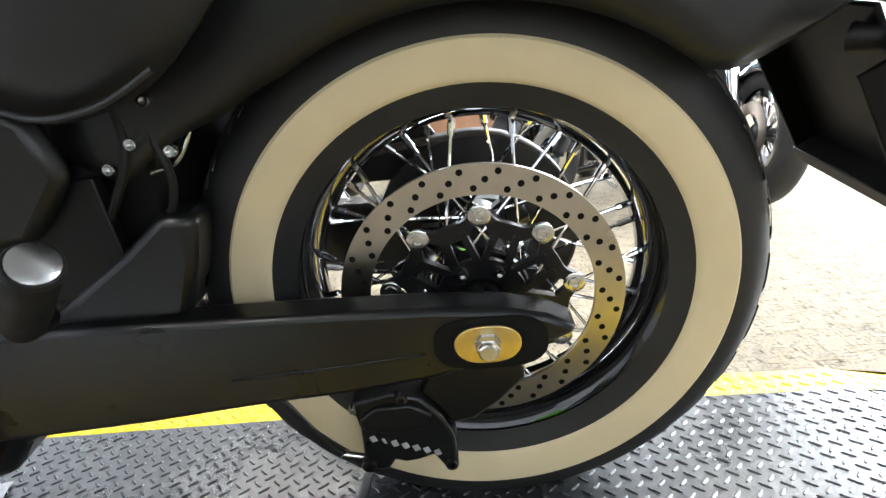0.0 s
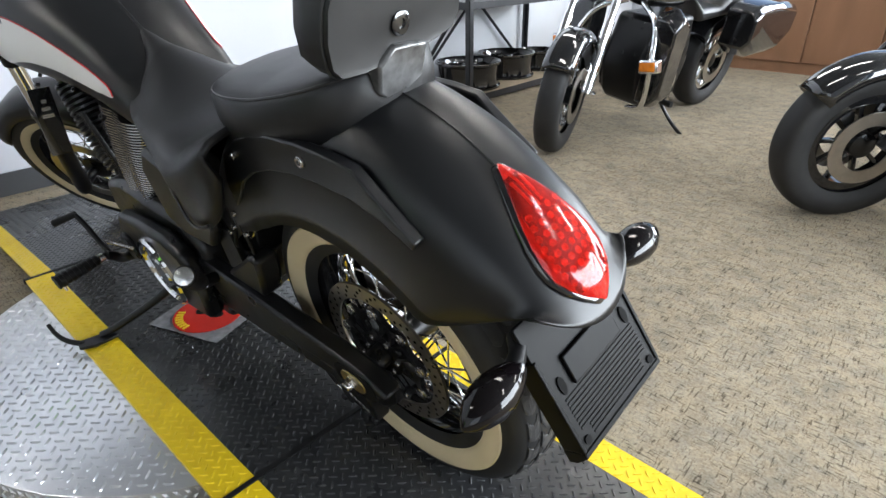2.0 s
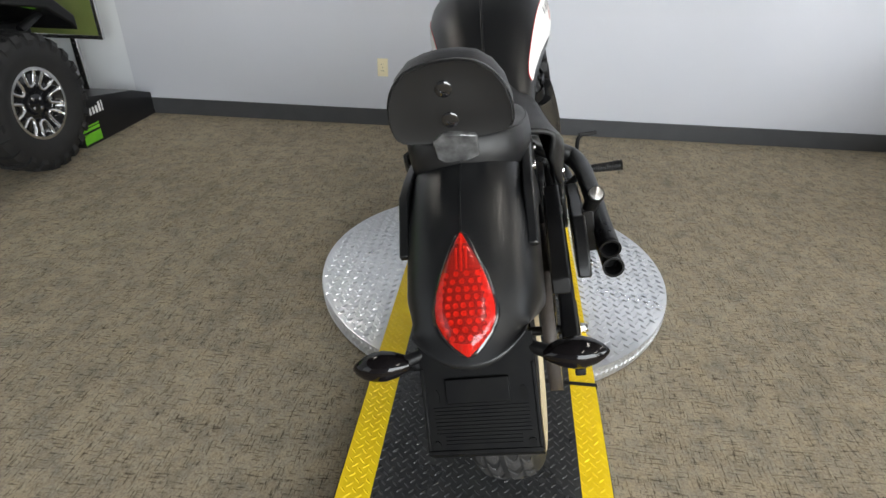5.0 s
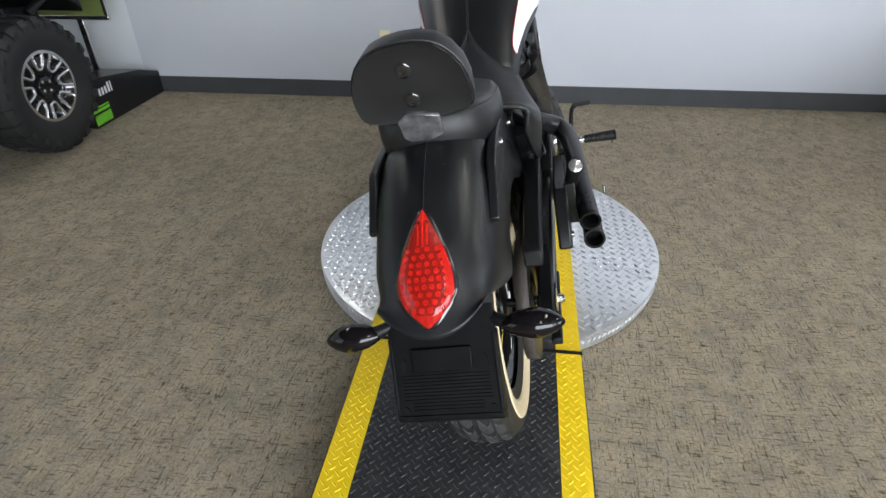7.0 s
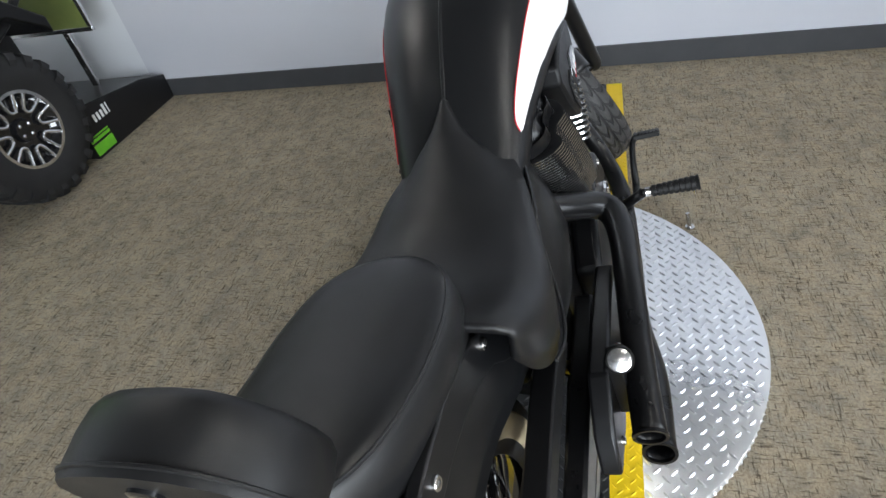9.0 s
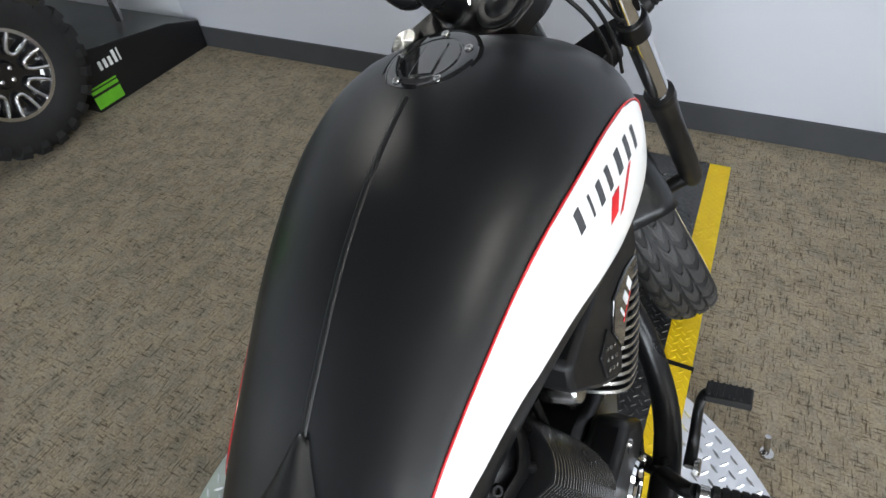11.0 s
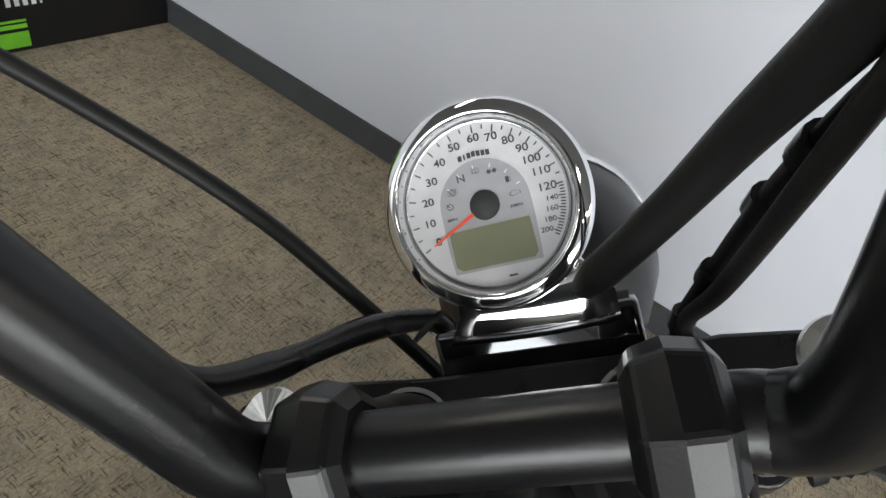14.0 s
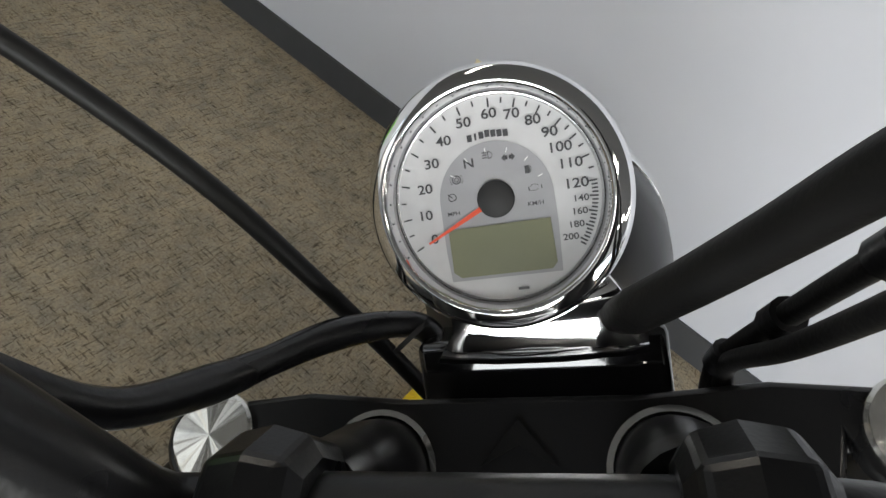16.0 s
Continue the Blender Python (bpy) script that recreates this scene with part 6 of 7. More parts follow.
for k in range(3):
    symbol([(-0.0032, 0.0172 + 0.0011 * k), (-0.0014, 0.0172 + 0.0011 * k), (-0.0014, 0.0175 + 0.0011 * k), (-0.0032, 0.0175 + 0.0011 * k)], 0.01)
for x, d in ((0.0060, -1), (0.0088, 1)):
    symbol([(x + d * 0.0015, 0.0162), (x, 0.0177), (x, 0.0170), (x - d * 0.0011, 0.0170), (x - d * 0.0011, 0.0154), (x, 0.0154), (x, 0.0147)], 0.01)
symbol([(0.0134, 0.0085), (0.0152, 0.0085), (0.0152, 0.0117), (0.0134, 0.0117)], 0.01)
symbol([(0.0154, 0.0090), (0.0161, 0.0090), (0.0161, 0.0108), (0.0156, 0.0114)])
symbol([(0.0140, 0.0012), (0.0172, 0.0012), (0.0180, 0.0020), (0.0195, 0.0016), (0.0195, 0.0034), (0.0182, 0.0031), (0.0174, 0.0038), (0.0154, 0.0038), (0.0146, 0.0030), (0.0138, 0.0030)])
symbol([(0.0042, -0.0391), (0.0088, -0.0391), (0.0088, -0.0380), (0.0042, -0.0380)], 0.01)
bm = B()
turned(bm, (0, 0, Z0), (0, 0, 1), [(0, 0.0078), (0.0016, 0.0078), (0.0022, 0.0070), (0.0022, 0.0005)], 32)
part("needle_boss", bm, GLASS_BLACK, dial, xf=GAUGE)
bm = B()
slab(bm, [(0.006, -0.0011), (0.0345, -0.00045), (0.0345, 0.00045), (0.006, 0.0011)], 0.0012, 0.0018, "xy")
part("needle", bm, NEEDLE, dial, "orange-red needle at zero", smooth=False, xf=GAUGE @ pose(0, 0, Z0, 0, 0, 206))
# chrome bracket under it and the black box behind
bm = B()
rows = []
for v, (w, h, z) in enumerate(((0.0310, -0.036, -0.004), (0.0335, -0.046, -0.004), (0.0360, -0.056, -0.005), (0.0440, -0.066, -0.007), (0.0480, -0.071, -0.011), (0.0480, -0.073, -0.022))):
    rows.append([(min(0.054, 0.006 + 0.18 * (-0.036 - h) * 2 + w * (1.12 + 4.0 * max(0.0, -0.046 - h)) * s), h - 0.004 * (1 - s * s), z - (0.010 if abs(s) == 1 else 0)) for s in (-1, -0.98, -0.85, -0.5, 0, 0.5, 0.85, 0.98, 1)])
rows_mesh(bm, rows)
part("gauge_bracket", bm, CHROME, gauge, "polished chrome gauge bracket", solid=0.002, xf=GAUGE)
bm = B()
box(bm, -0.053, 0.064, -0.112, -0.066, -0.060, -0.024)
part("indicator_box", bm, GLOSS, gauge, bevel=0.004, xf=GAUGE)

# cables and hoses at the bars
for name, pts, r, steered in (("clutch_cable", [fork(*p) for p in ((0.085, 0.062, -0.075), (0.105, 0.080, -0.035), (0.128, 0.102, 0.030), (0.148, 0.125, 0.082), (0.172, 0.165, 0.138), (0.186, 0.207, 0.217), (0.188, 0.250, 0.310))], 0.0050, True),
                              ("throttle_cable", [fork(*p) for p in ((0.086, -0.043, 0.050), (0.083, -0.050, 0.066), (0.083, -0.064, 0.086), (0.085, -0.083, 0.111), (0.085, -0.102, 0.143), (0.074, -0.120, 0.192), (0.057, -0.134, 0.255))], [0.0062, 0.0082, 0.0080, 0.0080, 0.0084, 0.0086, 0.0086], True),
                              ("brake_hose", [fork(*p) for p in ((0.062, -0.078, -0.020), (0.078, -0.082, -0.010), (0.083, -0.086, 0.004), (0.083, -0.098, 0.052), (0.081, -0.110, 0.103), (0.074, -0.121, 0.152), (0.062, -0.132, 0.205), (0.050, -0.142, 0.280))], 0.0044, True),
                              ("brake_hose", [fork(*p) for p in ((0.060, -0.084, -0.020), (0.074, -0.085, -0.006), (0.078, -0.086, 0.012), (0.070, -0.096, 0.060), (0.064, -0.110, 0.135), (0.061, -0.124, 0.205), (0.060, -0.136, 0.280))], 0.0042, True),
                              ("wiring_sleeve", [(1.300, 0.085, 1.000), (1.303, 0.098, 1.018), (1.290, 0.110, 1.026), (1.258, 0.125, 1.032), (1.223, 0.130, 1.040), (1.197, 0.132, 1.048), (1.164, 0.134, 1.066), (1.142, 0.140, 1.095), (1.118, 0.146, 1.150), (1.100, 0.156, 1.215), (1.090, 0.164, 1.260)], [0.0065, 0.0072, 0.0068, 0.0080, 0.0068, 0.0082, 0.0070, 0.0078, 0.0072, 0.0072, 0.0068], False),
                              ("hose", [fork(*p) for p in ((0.02, -0.060, -0.03), (-0.02, -0.085, -0.10), (-0.02, -0.085, -0.20), (0.03, -0.07, -0.30))], 0.0032, True),
                              ("hose", [fork(*p) for p in ((0.03, -0.075, -0.03), (-0.005, -0.10, -0.10), (-0.01, -0.10, -0.20), (0.03, -0.09, -0.32))], 0.0032, True),
                              ("hose", [fork(*p) for p in ((0.05, -0.10, -0.03), (0.01, -0.115, -0.14), (0.04, -0.13, -0.215), (0.09, -0.15, -0.20), (0.10, -0.16, -0.16))], 0.0028, True)):
    bm = B()
    pipe(bm, pts, r, 10, 6)
    part(name, bm, WRAP if name == "wiring_sleeve" else RUBBER, bike, xf=STEER if steered else None)
bm = B()
ring_plate(bm, fork(0.098, 0.050, 0.004), (0.3, 0.6, 0.7), 0.0105, 0.0120, 0.0012, 28)
part("cable_ring", bm, RUBBER, bike, xf=STEER)
for a, b in (((0.0830, -0.0955, 0.042), (0.0830, -0.0980, 0.052)), ((0.0813, -0.1088, 0.098), (0.0808, -0.1110, 0.108)), ((0.0775, -0.1165, 0.131), (0.0757, -0.1190, 0.143)), ((0.0800, -0.0835, -0.002), (0.0830, -0.0868, 0.008))):
    bm = B()
    pipe(bm, [fork(*a), fork(*[(p + q) / 2 for p, q in zip(a, b)]), fork(*b)], 0.0066, 12)
    part("hose_tie", bm, WRAP, bike, "black rubber hose tie", xf=STEER)
# small tag on a string at the left of the engine
tag = part("hang_tag", box(B(), -0.001, 0.001, -0.022, 0.022, -0.075, 0.075, pose(0.86, 0.212, 0.690, 10, 0, 0)), GLOSS, bike, "black hang tag with plain silver marks", smooth=False)
for k in range(3):
    part("mark_bar", box(B(), -0.0014, -0.0011, -0.012 + 0.003 * k, 0.012 - 0.004 * k, 0.010 + k * 0.016, 0.018 + k * 0.016, pose(0.86, 0.212, 0.690, 10, 0, 0)), STEEL, tag, smooth=False)


# ---- along the walls ----
utv = thing("utility_vehicle", "parked utility vehicle corner with a knobbly tyre and lime frame", "utility vehicle", pose(1.650, 2.62, FLOOR))
bm = B()
R, HALF, CZ = 0.362, 0.115, 0.360
prof = [(-HALF * 0.82, 0.185), (-HALF * 0.95, 0.22), (-HALF, 0.27), (-HALF * 0.97, 0.315), (-HALF * 0.85, 0.338), (-HALF * 0.5, 0.346), (0, 0.348), (HALF * 0.5, 0.346), (HALF * 0.85, 0.338), (HALF * 0.97, 0.315), (HALF, 0.27), (HALF * 0.95, 0.22), (HALF * 0.82, 0.185)]
rows_mesh(bm, [[(r * math.cos(t), y, CZ + r * math.sin(t)) for y, r in prof] for t in [2 * math.pi * k / 72 for k in range(72)]], False, False, True)
wheel_utv = part("wheel", bm, TYRE, utv, "black knobbly tyre")
for k in range(24):
    for side, off in ((1, 0), (-1, 0.5)):
        t = 2 * math.pi * (k + off) / 24
        m = Matrix.Translation((0, 0, CZ)) @ Matrix.Rotation(-t, 4, "Y")
        bm = B()
        rows_mesh(bm, [[(r, side * y, z * w) for z in (-1, 1)] for r, y, w in ((0.335, 0.010, 0.022), (0.360, 0.014, 0.018), (0.358, 0.070, 0.022), (0.350, 0.108, 0.024), (0.318, 0.122, 0.020), (0.290, 0.117, 0.016), (0.300, 0.108, 0.018), (0.330, 0.05, 0.024))], False, False, True)
        bmesh.ops.holes_fill(bm, edges=bm.edges)
        part("knob", bm, TYRE, wheel_utv, smooth=False, xf=m)
FY = -HALF * 0.86
bm = B()
turned(bm, (0, FY + 0.07, CZ), (0, -1, 0), [(0, 0.190), (0.03, 0.186), (0.062, 0.182), (0.066, 0.176), (0.045, 0.166), (0.030, 0.150), (0.028, 0.06), (0.05, 0.05), (0.052, 0.0005)], 48)
rim_utv = part("rim", bm, GLOSS, wheel_utv, "black alloy rim with machined spokes")
bm = B()
ring_plate(bm, (0, FY + 0.003, CZ), (0, 1, 0), 0.172, 0.187, 0.003, 64)
part("rim_lip", bm, ALLOY, rim_utv, "machined bright rim lip")
for k in range(8):
    m = Matrix.Translation((0, FY + 0.012, CZ)) @ Matrix.Rotation(2 * math.pi * k / 8, 4, "Y")
    bm = B()
    pipe(bm, [(0.175, 0, 0.040), (0.140, 0.004, 0.032), (0.108, 0.010, 0.022), (0.092, 0.012, 0.010), (0.092, 0.012, -0.010), (0.108, 0.010, -0.022), (0.140, 0.004, -0.032), (0.175, 0, -0.040)], 0.0085, 8, 3)
    part("spoke_outline", bm, ALLOY, rim_utv, xf=m)
for k in range(4):
    a = 2 * math.pi * k / 4 + 0.6
    bm = B()
    turned(bm, (0.034 * math.cos(a), FY + 0.03, CZ + 0.034 * math.sin(a)), (0, -1, 0), [(0, 0.009), (0.012, 0.009), (0.014, 0.006), (0.014, 0.0005)], 6)
    part("lug_nut", bm, ALLOY, rim_utv, smooth=False)
bm = B()
slab(bm, [(-0.55, 0.70), (-0.42, 0.80), (-0.10, 0.86), (0.24, 0.80), (0.40, 0.70), (0.44, 0.66), (0.44, 0.74), (0.26, 0.88), (-0.10, 0.94), (-0.45, 0.88), (-0.60, 0.76)], -0.10, 0.40)
part("mudguard", bm, PLASTIC, utv, "black plastic mudguard", bevel=0.01)
bm = B()
slab(bm, [(-0.9, 0.60), (-0.5, 0.66), (-0.5, 1.1), (-0.9, 1.15)], 0.05, 0.9)
part("body_panel", bm, GREEN, utv, "lime green body panel", bevel=0.02)
bm = B()
pipe(bm, [(-0.30, -0.02, 0.93), (0.02, -0.02, 0.87), (0.30, -0.02, 0.80)], 0.022, 10)
part("frame_bar", bm, GREEN, utv, "lime green frame tube")
bm = B()
pipe(bm, [(0.16, 0.02, 0.70), (0.36, 0.0, 0.80), (0.60, 0.0, 0.98)], 0.022, 10)
part("suspension_arm", bm, CAST, utv)
bm = B()
slab(bm, [(0.2, 0.30), (0.45, 0.36), (0.45, 0.70), (0.2, 0.72)], 0.20, 0.85)
part("inner_body", bm, PLASTIC, utv, bevel=0.01)
part("chassis", box(B(), -0.9, 0.35, 0.22, 0.95, 0.26, 0.62), PLASTIC, utv, bevel=0.02)

sign = thing("sign_stand", "olive green printed board in a pale frame on a grey post", "sign", pose(2.44, 2.84, FLOOR))
part("post", box(B(), -0.012, 0.012, -0.020, 0.020, 0.190, 0.640), STEEL, sign, "grey steel post", bevel=0.003)
for z in (0.33, 0.44, 0.52):
    bm = B()
    turned(bm, (-0.012, 0, z), (-1, 0, 0), [(0, 0.006), (0.003, 0.005), (0.004, 0.0005)], 12)
    part("bolt", bm, ALLOY, sign)
part("board", box(B(), -0.030, -0.013, -0.20, 0.45, 0.575, 1.02), OLIVE, sign, "olive green printed board", smooth=False)
for y0, y1, z0, z1 in ((-0.225, 0.475, 0.550, 0.575), (-0.225, 0.475, 1.02, 1.045), (-0.225, -0.20, 0.575, 1.02), (0.45, 0.475, 0.575, 1.02)):
    part("frame_rail", box(B(), -0.034, -0.012, y0, y1, z0, z1), ALLOY, sign, "pale metal frame rail", bevel=0.003)

stand_box = thing("display_ramp", "black display ramp board with lime stripes and white print", "display ramp", pose(1.95, 2.575, FLOOR))
bm = B()
slab(bm, [(0.0, 0.0), (0.755, 0.0), (0.755, 0.150), (0.55, 0.215), (0.0, 0.300)], 0.0, 1.2)
part("board", bm, BOX_BLACK, stand_box, bevel=0.004)
for z0, z1 in ((0.018, 0.078), (0.092, 0.108), (0.116, 0.124)):
    part("stripe", box(B(), 0.0, 0.155, -0.003, 0.0, z0, z1), GREEN, stand_box, smooth=False)
for k, (w, h) in enumerate(((0.016, 0.042), (0.016, 0.042), (0.016, 0.042), (0.016, 0.060), (0.007, 0.060))):
    part("print_bar", box(B(), 0.100 + k * 0.030, 0.100 + k * 0.030 + w, -0.003, 0.0, 0.175, 0.175 + h), WHITE_PRINT, stand_box, smooth=False)

# wheel rack
rack = thing("steel_rack", "black steel angle storage rack holding loose wheel rims", "storage rack", pose(2.13, -2.62, FLOOR))
W, D, H = 0.62, 1.55, 1.9
for x in (0.0, W):
    for y in (0.0, -D):
        bm = B()
        sx, sy = (1 if x == 0 else -1), (-1 if y == 0 else 1)
        box(bm, min(x, x + sx * 0.042), max(x, x + sx * 0.042), min(y, y + sy * 0.004), max(y, y + sy * 0.004), 0, H)
        box(bm, min(x, x + sx * 0.004), max(x, x + sx * 0.004), min(y, y + sy * 0.042), max(y, y + sy * 0.042), 0, H)
        part("upright", bm, RACK, rack, smooth=False)
        part("foot_cap", box(B(), min(x, x + sx * 0.046), max(x, x + sx * 0.046), min(y, y + sy * 0.046), max(y, y + sy * 0.046), 0, 0.022), STEEL, rack, smooth=False)
for z in (0.065, 0.72, 1.35):
    for (x0, x1, y0, y1) in ((0, W, -0.006, -0.002), (0, W, -D + 0.002, -D + 0.006), (0.005, 0.009, -D, 0), (W - 0.009, W - 0.005, -D, 0)):
        part("shelf_rail", box(B(), x0, x1, y0, y1, z - 0.05, z), RACK, rack, smooth=False)
    part("shelf_board", box(B(), 0.010, W - 0.010, -D + 0.007, -0.007, z - 0.012, z), CARDBOARD if z < 0.5 else RACK, rack, smooth=False)
for (a, b) in (((W - 0.02, -0.012, 0.08), (0.12, -0.012, 0.68)), ((W - 0.012, -0.05, 0.08), (W - 0.012, -0.75, 0.68)), ((W - 0.012, -D + 0.05, 0.08), (W - 0.012, -0.8, 0.68)), ((0.012, -0.05, 0.75), (0.012, -0.6, 1.32))):
    bm = B()
    pipe(bm, [a, b], 0.016, 4, 1)
    part("brace", bm, RACK, rack, smooth=False)


def loose_rim(x, y, z, r, h):
    t = thing("wheel_rim", "loose gloss black alloy wheel rim on the rack shelf", "wheel rim", pose(x, y, z, 0, 0, 20), group="rims on the rack")
    bm = B()
    turned(bm, (0, 0, 0), (0, 0, 1), [(0, r * 0.96), (0.004, r), (0.018, r), (0.030, r * 0.93), (h * 0.5, r * 0.90), (h - 0.03, r * 0.93), (h - 0.018, r), (h - 0.004, r), (h, r * 0.97), (h - 0.02, r * 0.91), (h * 0.5, r * 0.87), (0.02, r * 0.90)], 56, cap=False)
    part("barrel", bm, GLOSS, t)
    bm = B()
    ring_plate(bm, (0, 0, h - 0.003), (0, 0, 1), r * 0.965, r * 0.995, 0.002, 56)
    part("lip", bm, STEEL, t)
    for k in range(7):
        m = Matrix.Rotation(2 * math.pi * k / 7, 4, "Z")
        bm = B()
        rows_mesh(bm, [[(q, s * w, zz) for s, zz in ((-1, h - 0.055), (-0.6, h - 0.04), (0.6, h - 0.04), (1, h - 0.055))] for q, w in ((0.04, 0.020), (r * 0.5, 0.014), (r * 0.92, 0.022))])
        part("spoke", bm, GLOSS, t, solid=0.01, xf=m)
    bm = B()
    turned(bm, (0, 0, h - 0.075), (0, 0, 1), [(0, 0.055), (0.035, 0.055), (0.04, 0.045), (0.04, 0.02), (0.0, 0.018)], 24)
    part("hub", bm, GLOSS, t)


loose_rim(2.42, -2.94, FLOOR + 0.066, 0.262, 0.20)
loose_rim(2.46, -3.49, FLOOR + 0.066, 0.250, 0.20)
loose_rim(2.44, -3.95, FLOOR + 0.066, 0.185, 0.17)
can = thing("paper_roll", "upright white paper roll on the rack shelf", "paper roll", pose(2.36, -2.76, FLOOR + 0.721))
bm = B()
turned(bm, (0, 0, 0), (0.06, 0, 1), [(0, 0.022), (0.26, 0.022), (0.26, 0.016), (0.20, 0.016)], 20)
part("roll", bm, WHITE_PRINT, can)

# counter far behind
counter = thing("wood_counter", "brown wood-panelled counter with a pale top", "counter", pose(-0.2, -5.4, FLOOR))
for k in range(6):
    part("panel", box(B(), -1.4 + k * 0.55, -1.4 + k * 0.55 + 0.54, 0.0, 0.02, 0.10, 0.98), WOOD, counter, bevel=0.004)
part("carcass", box(B(), -1.4, 1.9, -0.55, -0.001, 0.0, 0.98), WOOD, counter, smooth=False)
part("counter_top", box(B(), -1.45, 1.95, -0.60, 0.05, 0.98, 1.02), WHITE_WALL, counter, bevel=0.005)


def cruiser(where, heading, lean, steer, label, touring):
    """A parked cruiser; x ahead and the front tyre's contact at the origin of its own space."""
    t = thing("parked_motorcycle", label, "motorcycle", Matrix.Translation(where) @ pose(0, 0, 0, 0, 0, heading) @ pose(0, 0, 0, -lean), group="motorcycles along the windows")
    c = Vector((0, 0, 0.325))
    head = Vector((-0.42, 0, 0.98))
    ax = Vector((-math.sin(radians(30)), 0, math.cos(radians(30))))
    xf = Matrix.Rotation(radians(steer), 4, "Z")

    def tyre(c, big, half, mname, xf):
        bm = B()
        rows, _ = tyre_rows(c, big, half, 64)
        rows_mesh(bm, rows, False, False, True)
        w = part(mname, bm, TYRE, t, "black tyre", xf=xf)
        bm = B()
        ring_plate(bm, c, (0, 1, 0), 0.170, 0.215, half * 0.55, 56)
        part("rim", bm, GLOSS if not touring else CHROME, w, xf=xf)
        for k in range(10):
            m = (xf or Matrix()) @ Matrix.Translation(c) @ Matrix.Rotation(2 * math.pi * k / 10, 4, "Y")
            part("spoke", box(B(), 0.03, 0.175, -0.012, 0.012, -0.009, 0.009), GLOSS if not touring else CHROME, w, bevel=0.003, xf=m)
        bm = B()
        turned(bm, c - Vector((0, 0.06, 0)), (0, 1, 0), [(0, 0.03), (0.01, 0.05), (0.11, 0.05), (0.12, 0.03)], 24)
        part("hub", bm, CAST, w, xf=xf)
        for side in (1, -1):
            bm = B()
            ring_plate(bm, c + Vector((0, side * 0.075, 0)), (0, 1, 0), 0.095, 0.150, 0.0025, 48)
            part("brake_disc", bm, DISC, w, xf=xf)

    tyre(c, 0.325, 0.066, "front_wheel", xf)
    tyre(Vector((-1.62, 0, 0.325)), 0.325, 0.08, "rear_wheel", None)
    for side in (1, -1):
        bm = B()
        rod(bm, c + Vector((-0.02, side * 0.115, 0.02)), c + Vector((-0.02, side * 0.115, 0.02)) + ax * 0.40, 0.030, 0.030, 18)
        leg = part("fork_slider", bm, CHROME if touring else CAST, t, "bright fork leg" if touring else "black fork leg", xf=xf)
        bm = B()
        rod(bm, c + Vector((-0.02, side * 0.115, 0.02)) + ax * 0.40, c + Vector((-0.02, side * 0.115, 0.02)) + ax * 0.80, 0.022, 0.022, 16)
        part("fork_tube", bm, CHROME, leg, xf=xf)
        part("caliper", box(B(), -0.05, 0.05, -0.025, 0.025, -0.06, 0.06, Matrix.Translation(c + Vector((-0.13, side * 0.085, 0.08)))), CHROME if touring else CAST, leg, bevel=0.01, xf=xf)
        bm = B()
        pipe(bm, [head + Vector((-0.02, side * 0.02, 0.05)), head + Vector((0.0, side * 0.20, 0.14)), head + Vector((-0.10, side * 0.36, 0.18)), head + Vector((-0.26, side * 0.42, 0.14))], 0.014, 10)
        part("handlebar", bm, CHROME if touring else CAST, t, xf=None)
        bm = B()
        blob(bm, head + Vector((-0.05, side * 0.20, -0.12)), (0.035, 0.035, 0.03))
        part("indicator", bm, AMBER, t, "amber indicator")
    rows = []
    for k in range(21):
        th = radians(15 + 130 * k / 20)
        row = []
        for j in range(13):
            s = -1 + 2 * j / 12
            y, r = 0.088 * math.sin(s * math.pi / 2), 0.352 - 0.07 * (1 - math.cos(s * math.pi / 2)) ** 1.5
            row.append((c.x - r * math.cos(th), y, c.z + r * math.sin(th)))
        rows.append(row)
    part("front_fender", rows_mesh(B(), rows), GLOSS, t, "gloss black front fender", solid=0.004, xf=xf)
    rows = [[(x - 1.62, y, z + 0.325) for x, y, z in [(-0.38 * math.cos(th), 0.12 * math.sin(s * math.pi / 2), (0.38 - 0.10 * (1 - math.cos(s * math.pi / 2))) * math.sin(th)) for s in [-1 + 2 * j / 12 for j in range(13)]]] for th in [radians(20 + 130 * k / 20) for k in range(21)]]
    part("rear_fender", rows_mesh(B(), rows), GLOSS, t, solid=0.004)
    bm = B()
    turned(bm, head + Vector((0.02, 0, -0.06)), (1, 0, 0), [(0, 0.03), (0.04, 0.08), (0.10, 0.095), (0.14, 0.095), (0.15, 0.09)], 32)
    hl = part("headlight", bm, CHROME if touring else GLOSS, t, "round headlight")
    bm = B()
    turned(bm, head + Vector((0.165, 0, -0.06)), (1, 0, 0), [(0, 0.090), (0.006, 0.085), (0.02, 0.05), (0.025, 0.0005)], 32)
    part("headlight_lens", bm, STEEL, hl)
    rows = []
    for x, w, zt, zb in ((-0.46, 0.05, 0.90, 0.80), (-0.52, 0.13, 0.97, 0.76), (-0.66, 0.17, 0.99, 0.74), (-0.84, 0.15, 0.93, 0.73), (-1.0, 0.09, 0.82, 0.72)):
        rows.append([(x, w * math.sin(a), (zt + zb) / 2 + (zt - zb) / 2 * math.cos(a)) for a in [2 * math.pi * q / 20 for q in range(20)]])
    part("fuel_tank", rows_mesh(B(), smooth_rows(rows, 3), True, True), GLOSS, t, "gloss black fuel tank")
    bm = B()
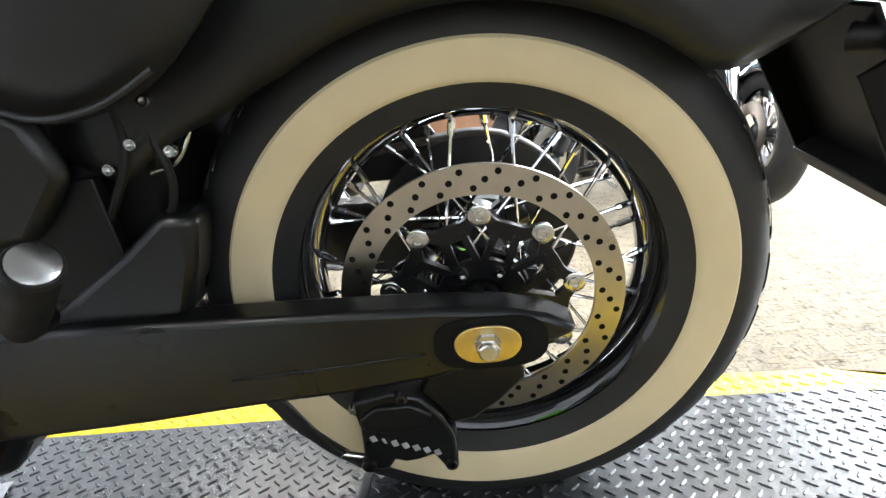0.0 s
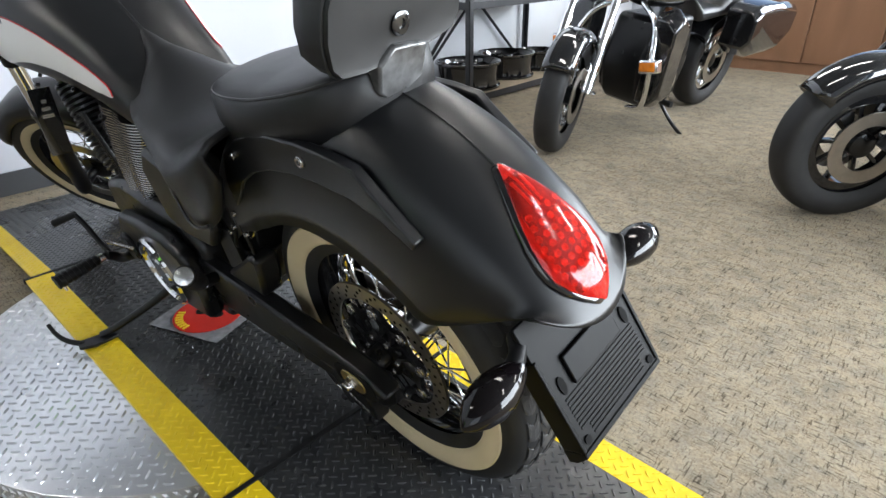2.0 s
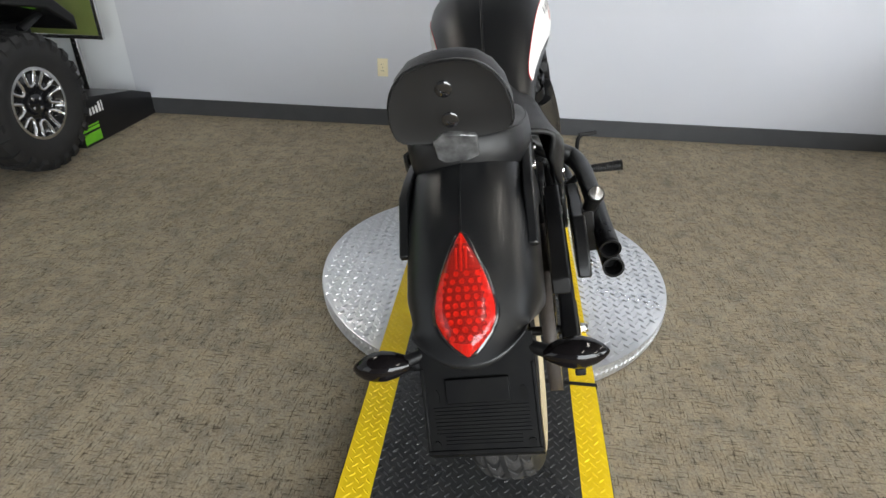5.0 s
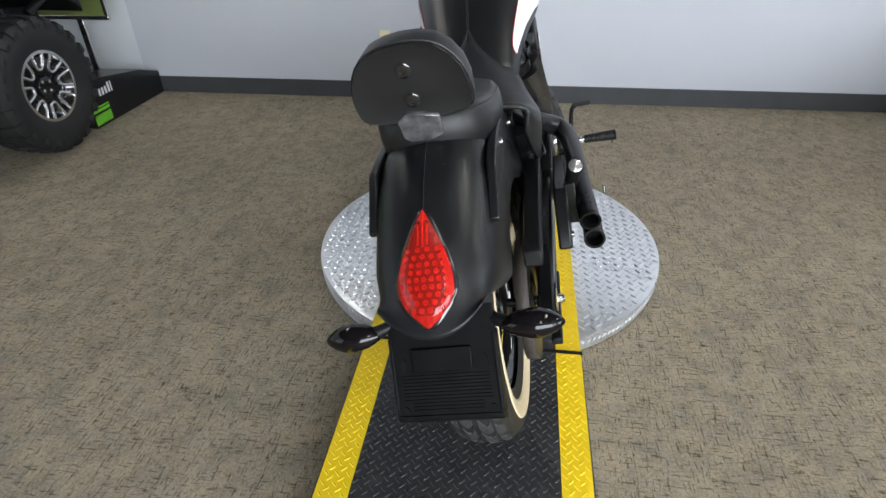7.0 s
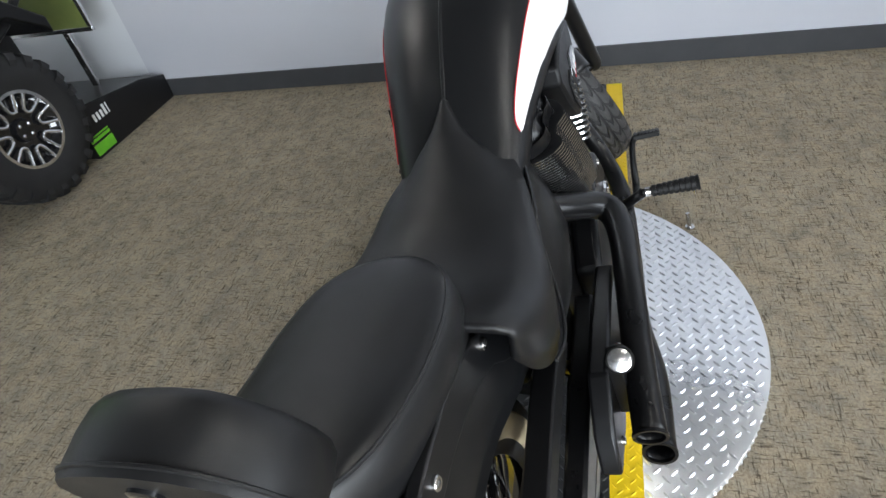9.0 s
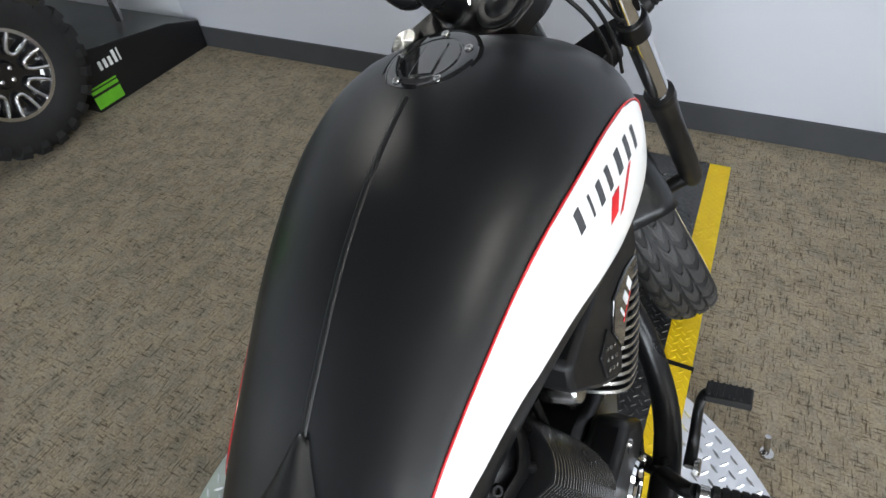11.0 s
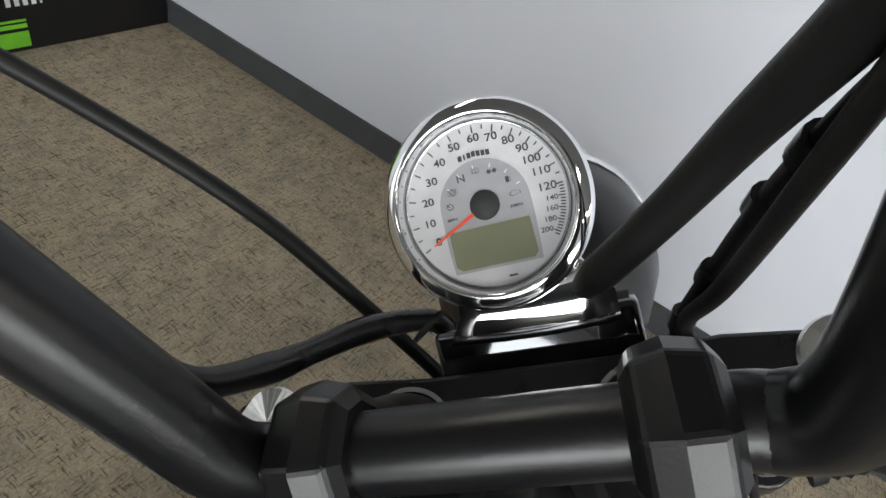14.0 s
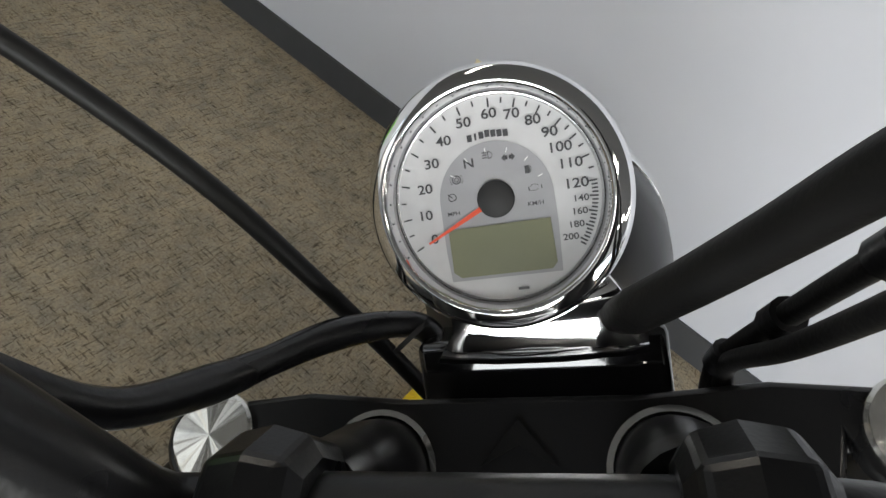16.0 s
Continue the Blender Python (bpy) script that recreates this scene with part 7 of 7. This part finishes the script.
    slab(bm, [(-0.95, 0.80), (-1.10, 0.72), (-1.35, 0.72), (-1.45, 0.80), (-1.75, 0.82), (-1.78, 0.74), (-1.45, 0.66), (-1.1, 0.64)], -0.13, 0.13)
    part("seat", bm, VINYL, t, "black seat", bevel=0.03)
    bm = B()
    slab(bm, [(-0.55, 0.25), (-0.50, 0.42), (-0.58, 0.70), (-0.98, 0.70), (-1.05, 0.42), (-1.0, 0.20), (-0.62, 0.18)], -0.14, 0.14)
    part("engine", bm, CAST, t, "black engine", bevel=0.03)
    for side in (1, -1):
        bm = B()
        turned(bm, (-0.80, side * 0.14, 0.33), (0, side, 0), [(0, 0.11), (0.03, 0.11), (0.04, 0.09), (0.04, 0.0005)], 32)
        part("engine_cover", bm, CHROME if touring else CAST, t)
        bm = B()
        pipe(bm, [(-0.50, side * 0.05, 0.78), (-0.42, side * 0.20, 0.70), (-0.36, side * 0.27, 0.50), (-0.40, side * 0.26, 0.28), (-0.50, side * 0.12, 0.20)], 0.016, 10)
        part("crash_bar", bm, CHROME if touring else GLOSS, t, "tubular engine guard")
        bm = B()
        rod(bm, (-0.62, side * 0.16, 0.26), (-0.60, side * 0.34, 0.27), 0.016, 0.018, 12)
        part("footpeg", bm, RUBBER, t)
    bm = B()
    pipe(bm, [(-0.78, 0.14, 0.24), (-0.82, 0.26, 0.10), (-0.78, 0.40, 0.04)], 0.011, 8)
    part("side_stand", bm, CHROME if not touring else CAST, t, "side stand folded out")
    bm = B()
    pipe(bm, [(-0.62, -0.14, 0.55), (-0.60, -0.20, 0.30), (-0.85, -0.22, 0.22), (-1.8, -0.24, 0.24)], 0.038, 14)
    part("exhaust", bm, CHROME, t)
    if touring:
        for side in (1, -1):
            bm = B()
            rows = [[(x, side * (0.20 + 0.14 * q), z) for q, z in ((0, z0), (0.55, z0 - 0.01), (1.0, z0 + 0.06), (1.0, z1 - 0.05), (0.6, z1), (0, z1))] for x, z0, z1 in ((-0.40, 0.28, 0.74), (-0.47, 0.26, 0.80), (-0.55, 0.27, 0.76))]
            rows_mesh(bm, rows, True, True)
            part("lower_fairing", bm, GLOSS, t, "gloss black lower fairing", bevel=0.012)
            bm = B()
            rows = [[(x, side * (0.16 + 0.20 * q), z) for q, z in ((0, z0), (0.8, z0), (1.0, z0 + 0.05), (1.0, z1 - 0.04), (0.8, z1), (0, z1))] for x, z0, z1 in ((-1.35, 0.50, 0.72), (-1.45, 0.44, 0.76), (-1.85, 0.44, 0.76), (-1.98, 0.52, 0.74))]
            rows_mesh(bm, rows, True, True)
            part("saddlebag", bm, GLOSS, t, "gloss black hard saddlebag", bevel=0.012)
            bm = B()
            pipe(bm, [(-1.36, side * 0.365, 0.72), (-1.6, side * 0.37, 0.74), (-1.96, side * 0.36, 0.70)], 0.006, 8)
            part("saddlebag_trim", bm, CHROME, t)
            part("lamp_bracket", box(B(), -0.03, 0.03, -0.055, 0.055, -0.035, 0.035, Matrix.Translation((-0.30, side * 0.30, 0.52)) @ pose(0, 0, 0, 15)), CHROME, t, "chrome lamp bracket", bevel=0.01)
            part("side_lamp", box(B(), -0.034, -0.0, -0.045, 0.045, -0.024, 0.024, Matrix.Translation((-0.262, side * 0.30, 0.52)) @ pose(0, 0, 0, 15)), AMBER, t, "amber side lamp", bevel=0.006)
        rows = [[(-0.36 - 0.10 * (1 - math.cos(s)), 0.25 * math.sin(s), z) for s in [radians(q) for q in range(-75, 76, 15)]] for z in (0.95, 1.10, 1.25, 1.40)]
        part("fairing", rows_mesh(B(), rows), GLOSS, t, "gloss black fairing", solid=0.006)
    return t


cruiser((1.08, -2.13, FLOOR), 84, 9, 22, "black and chrome touring motorcycle with amber lamps, on its stand", True)
cruiser((-0.31, -2.10, FLOOR), 68, 8, -23, "gloss black cruiser motorcycle with black wheels, on its stand", False)
cruiser((-1.36, -2.02, FLOOR), 80, 8, 10, "black cruiser motorcycle with chrome fork, on its stand", True)
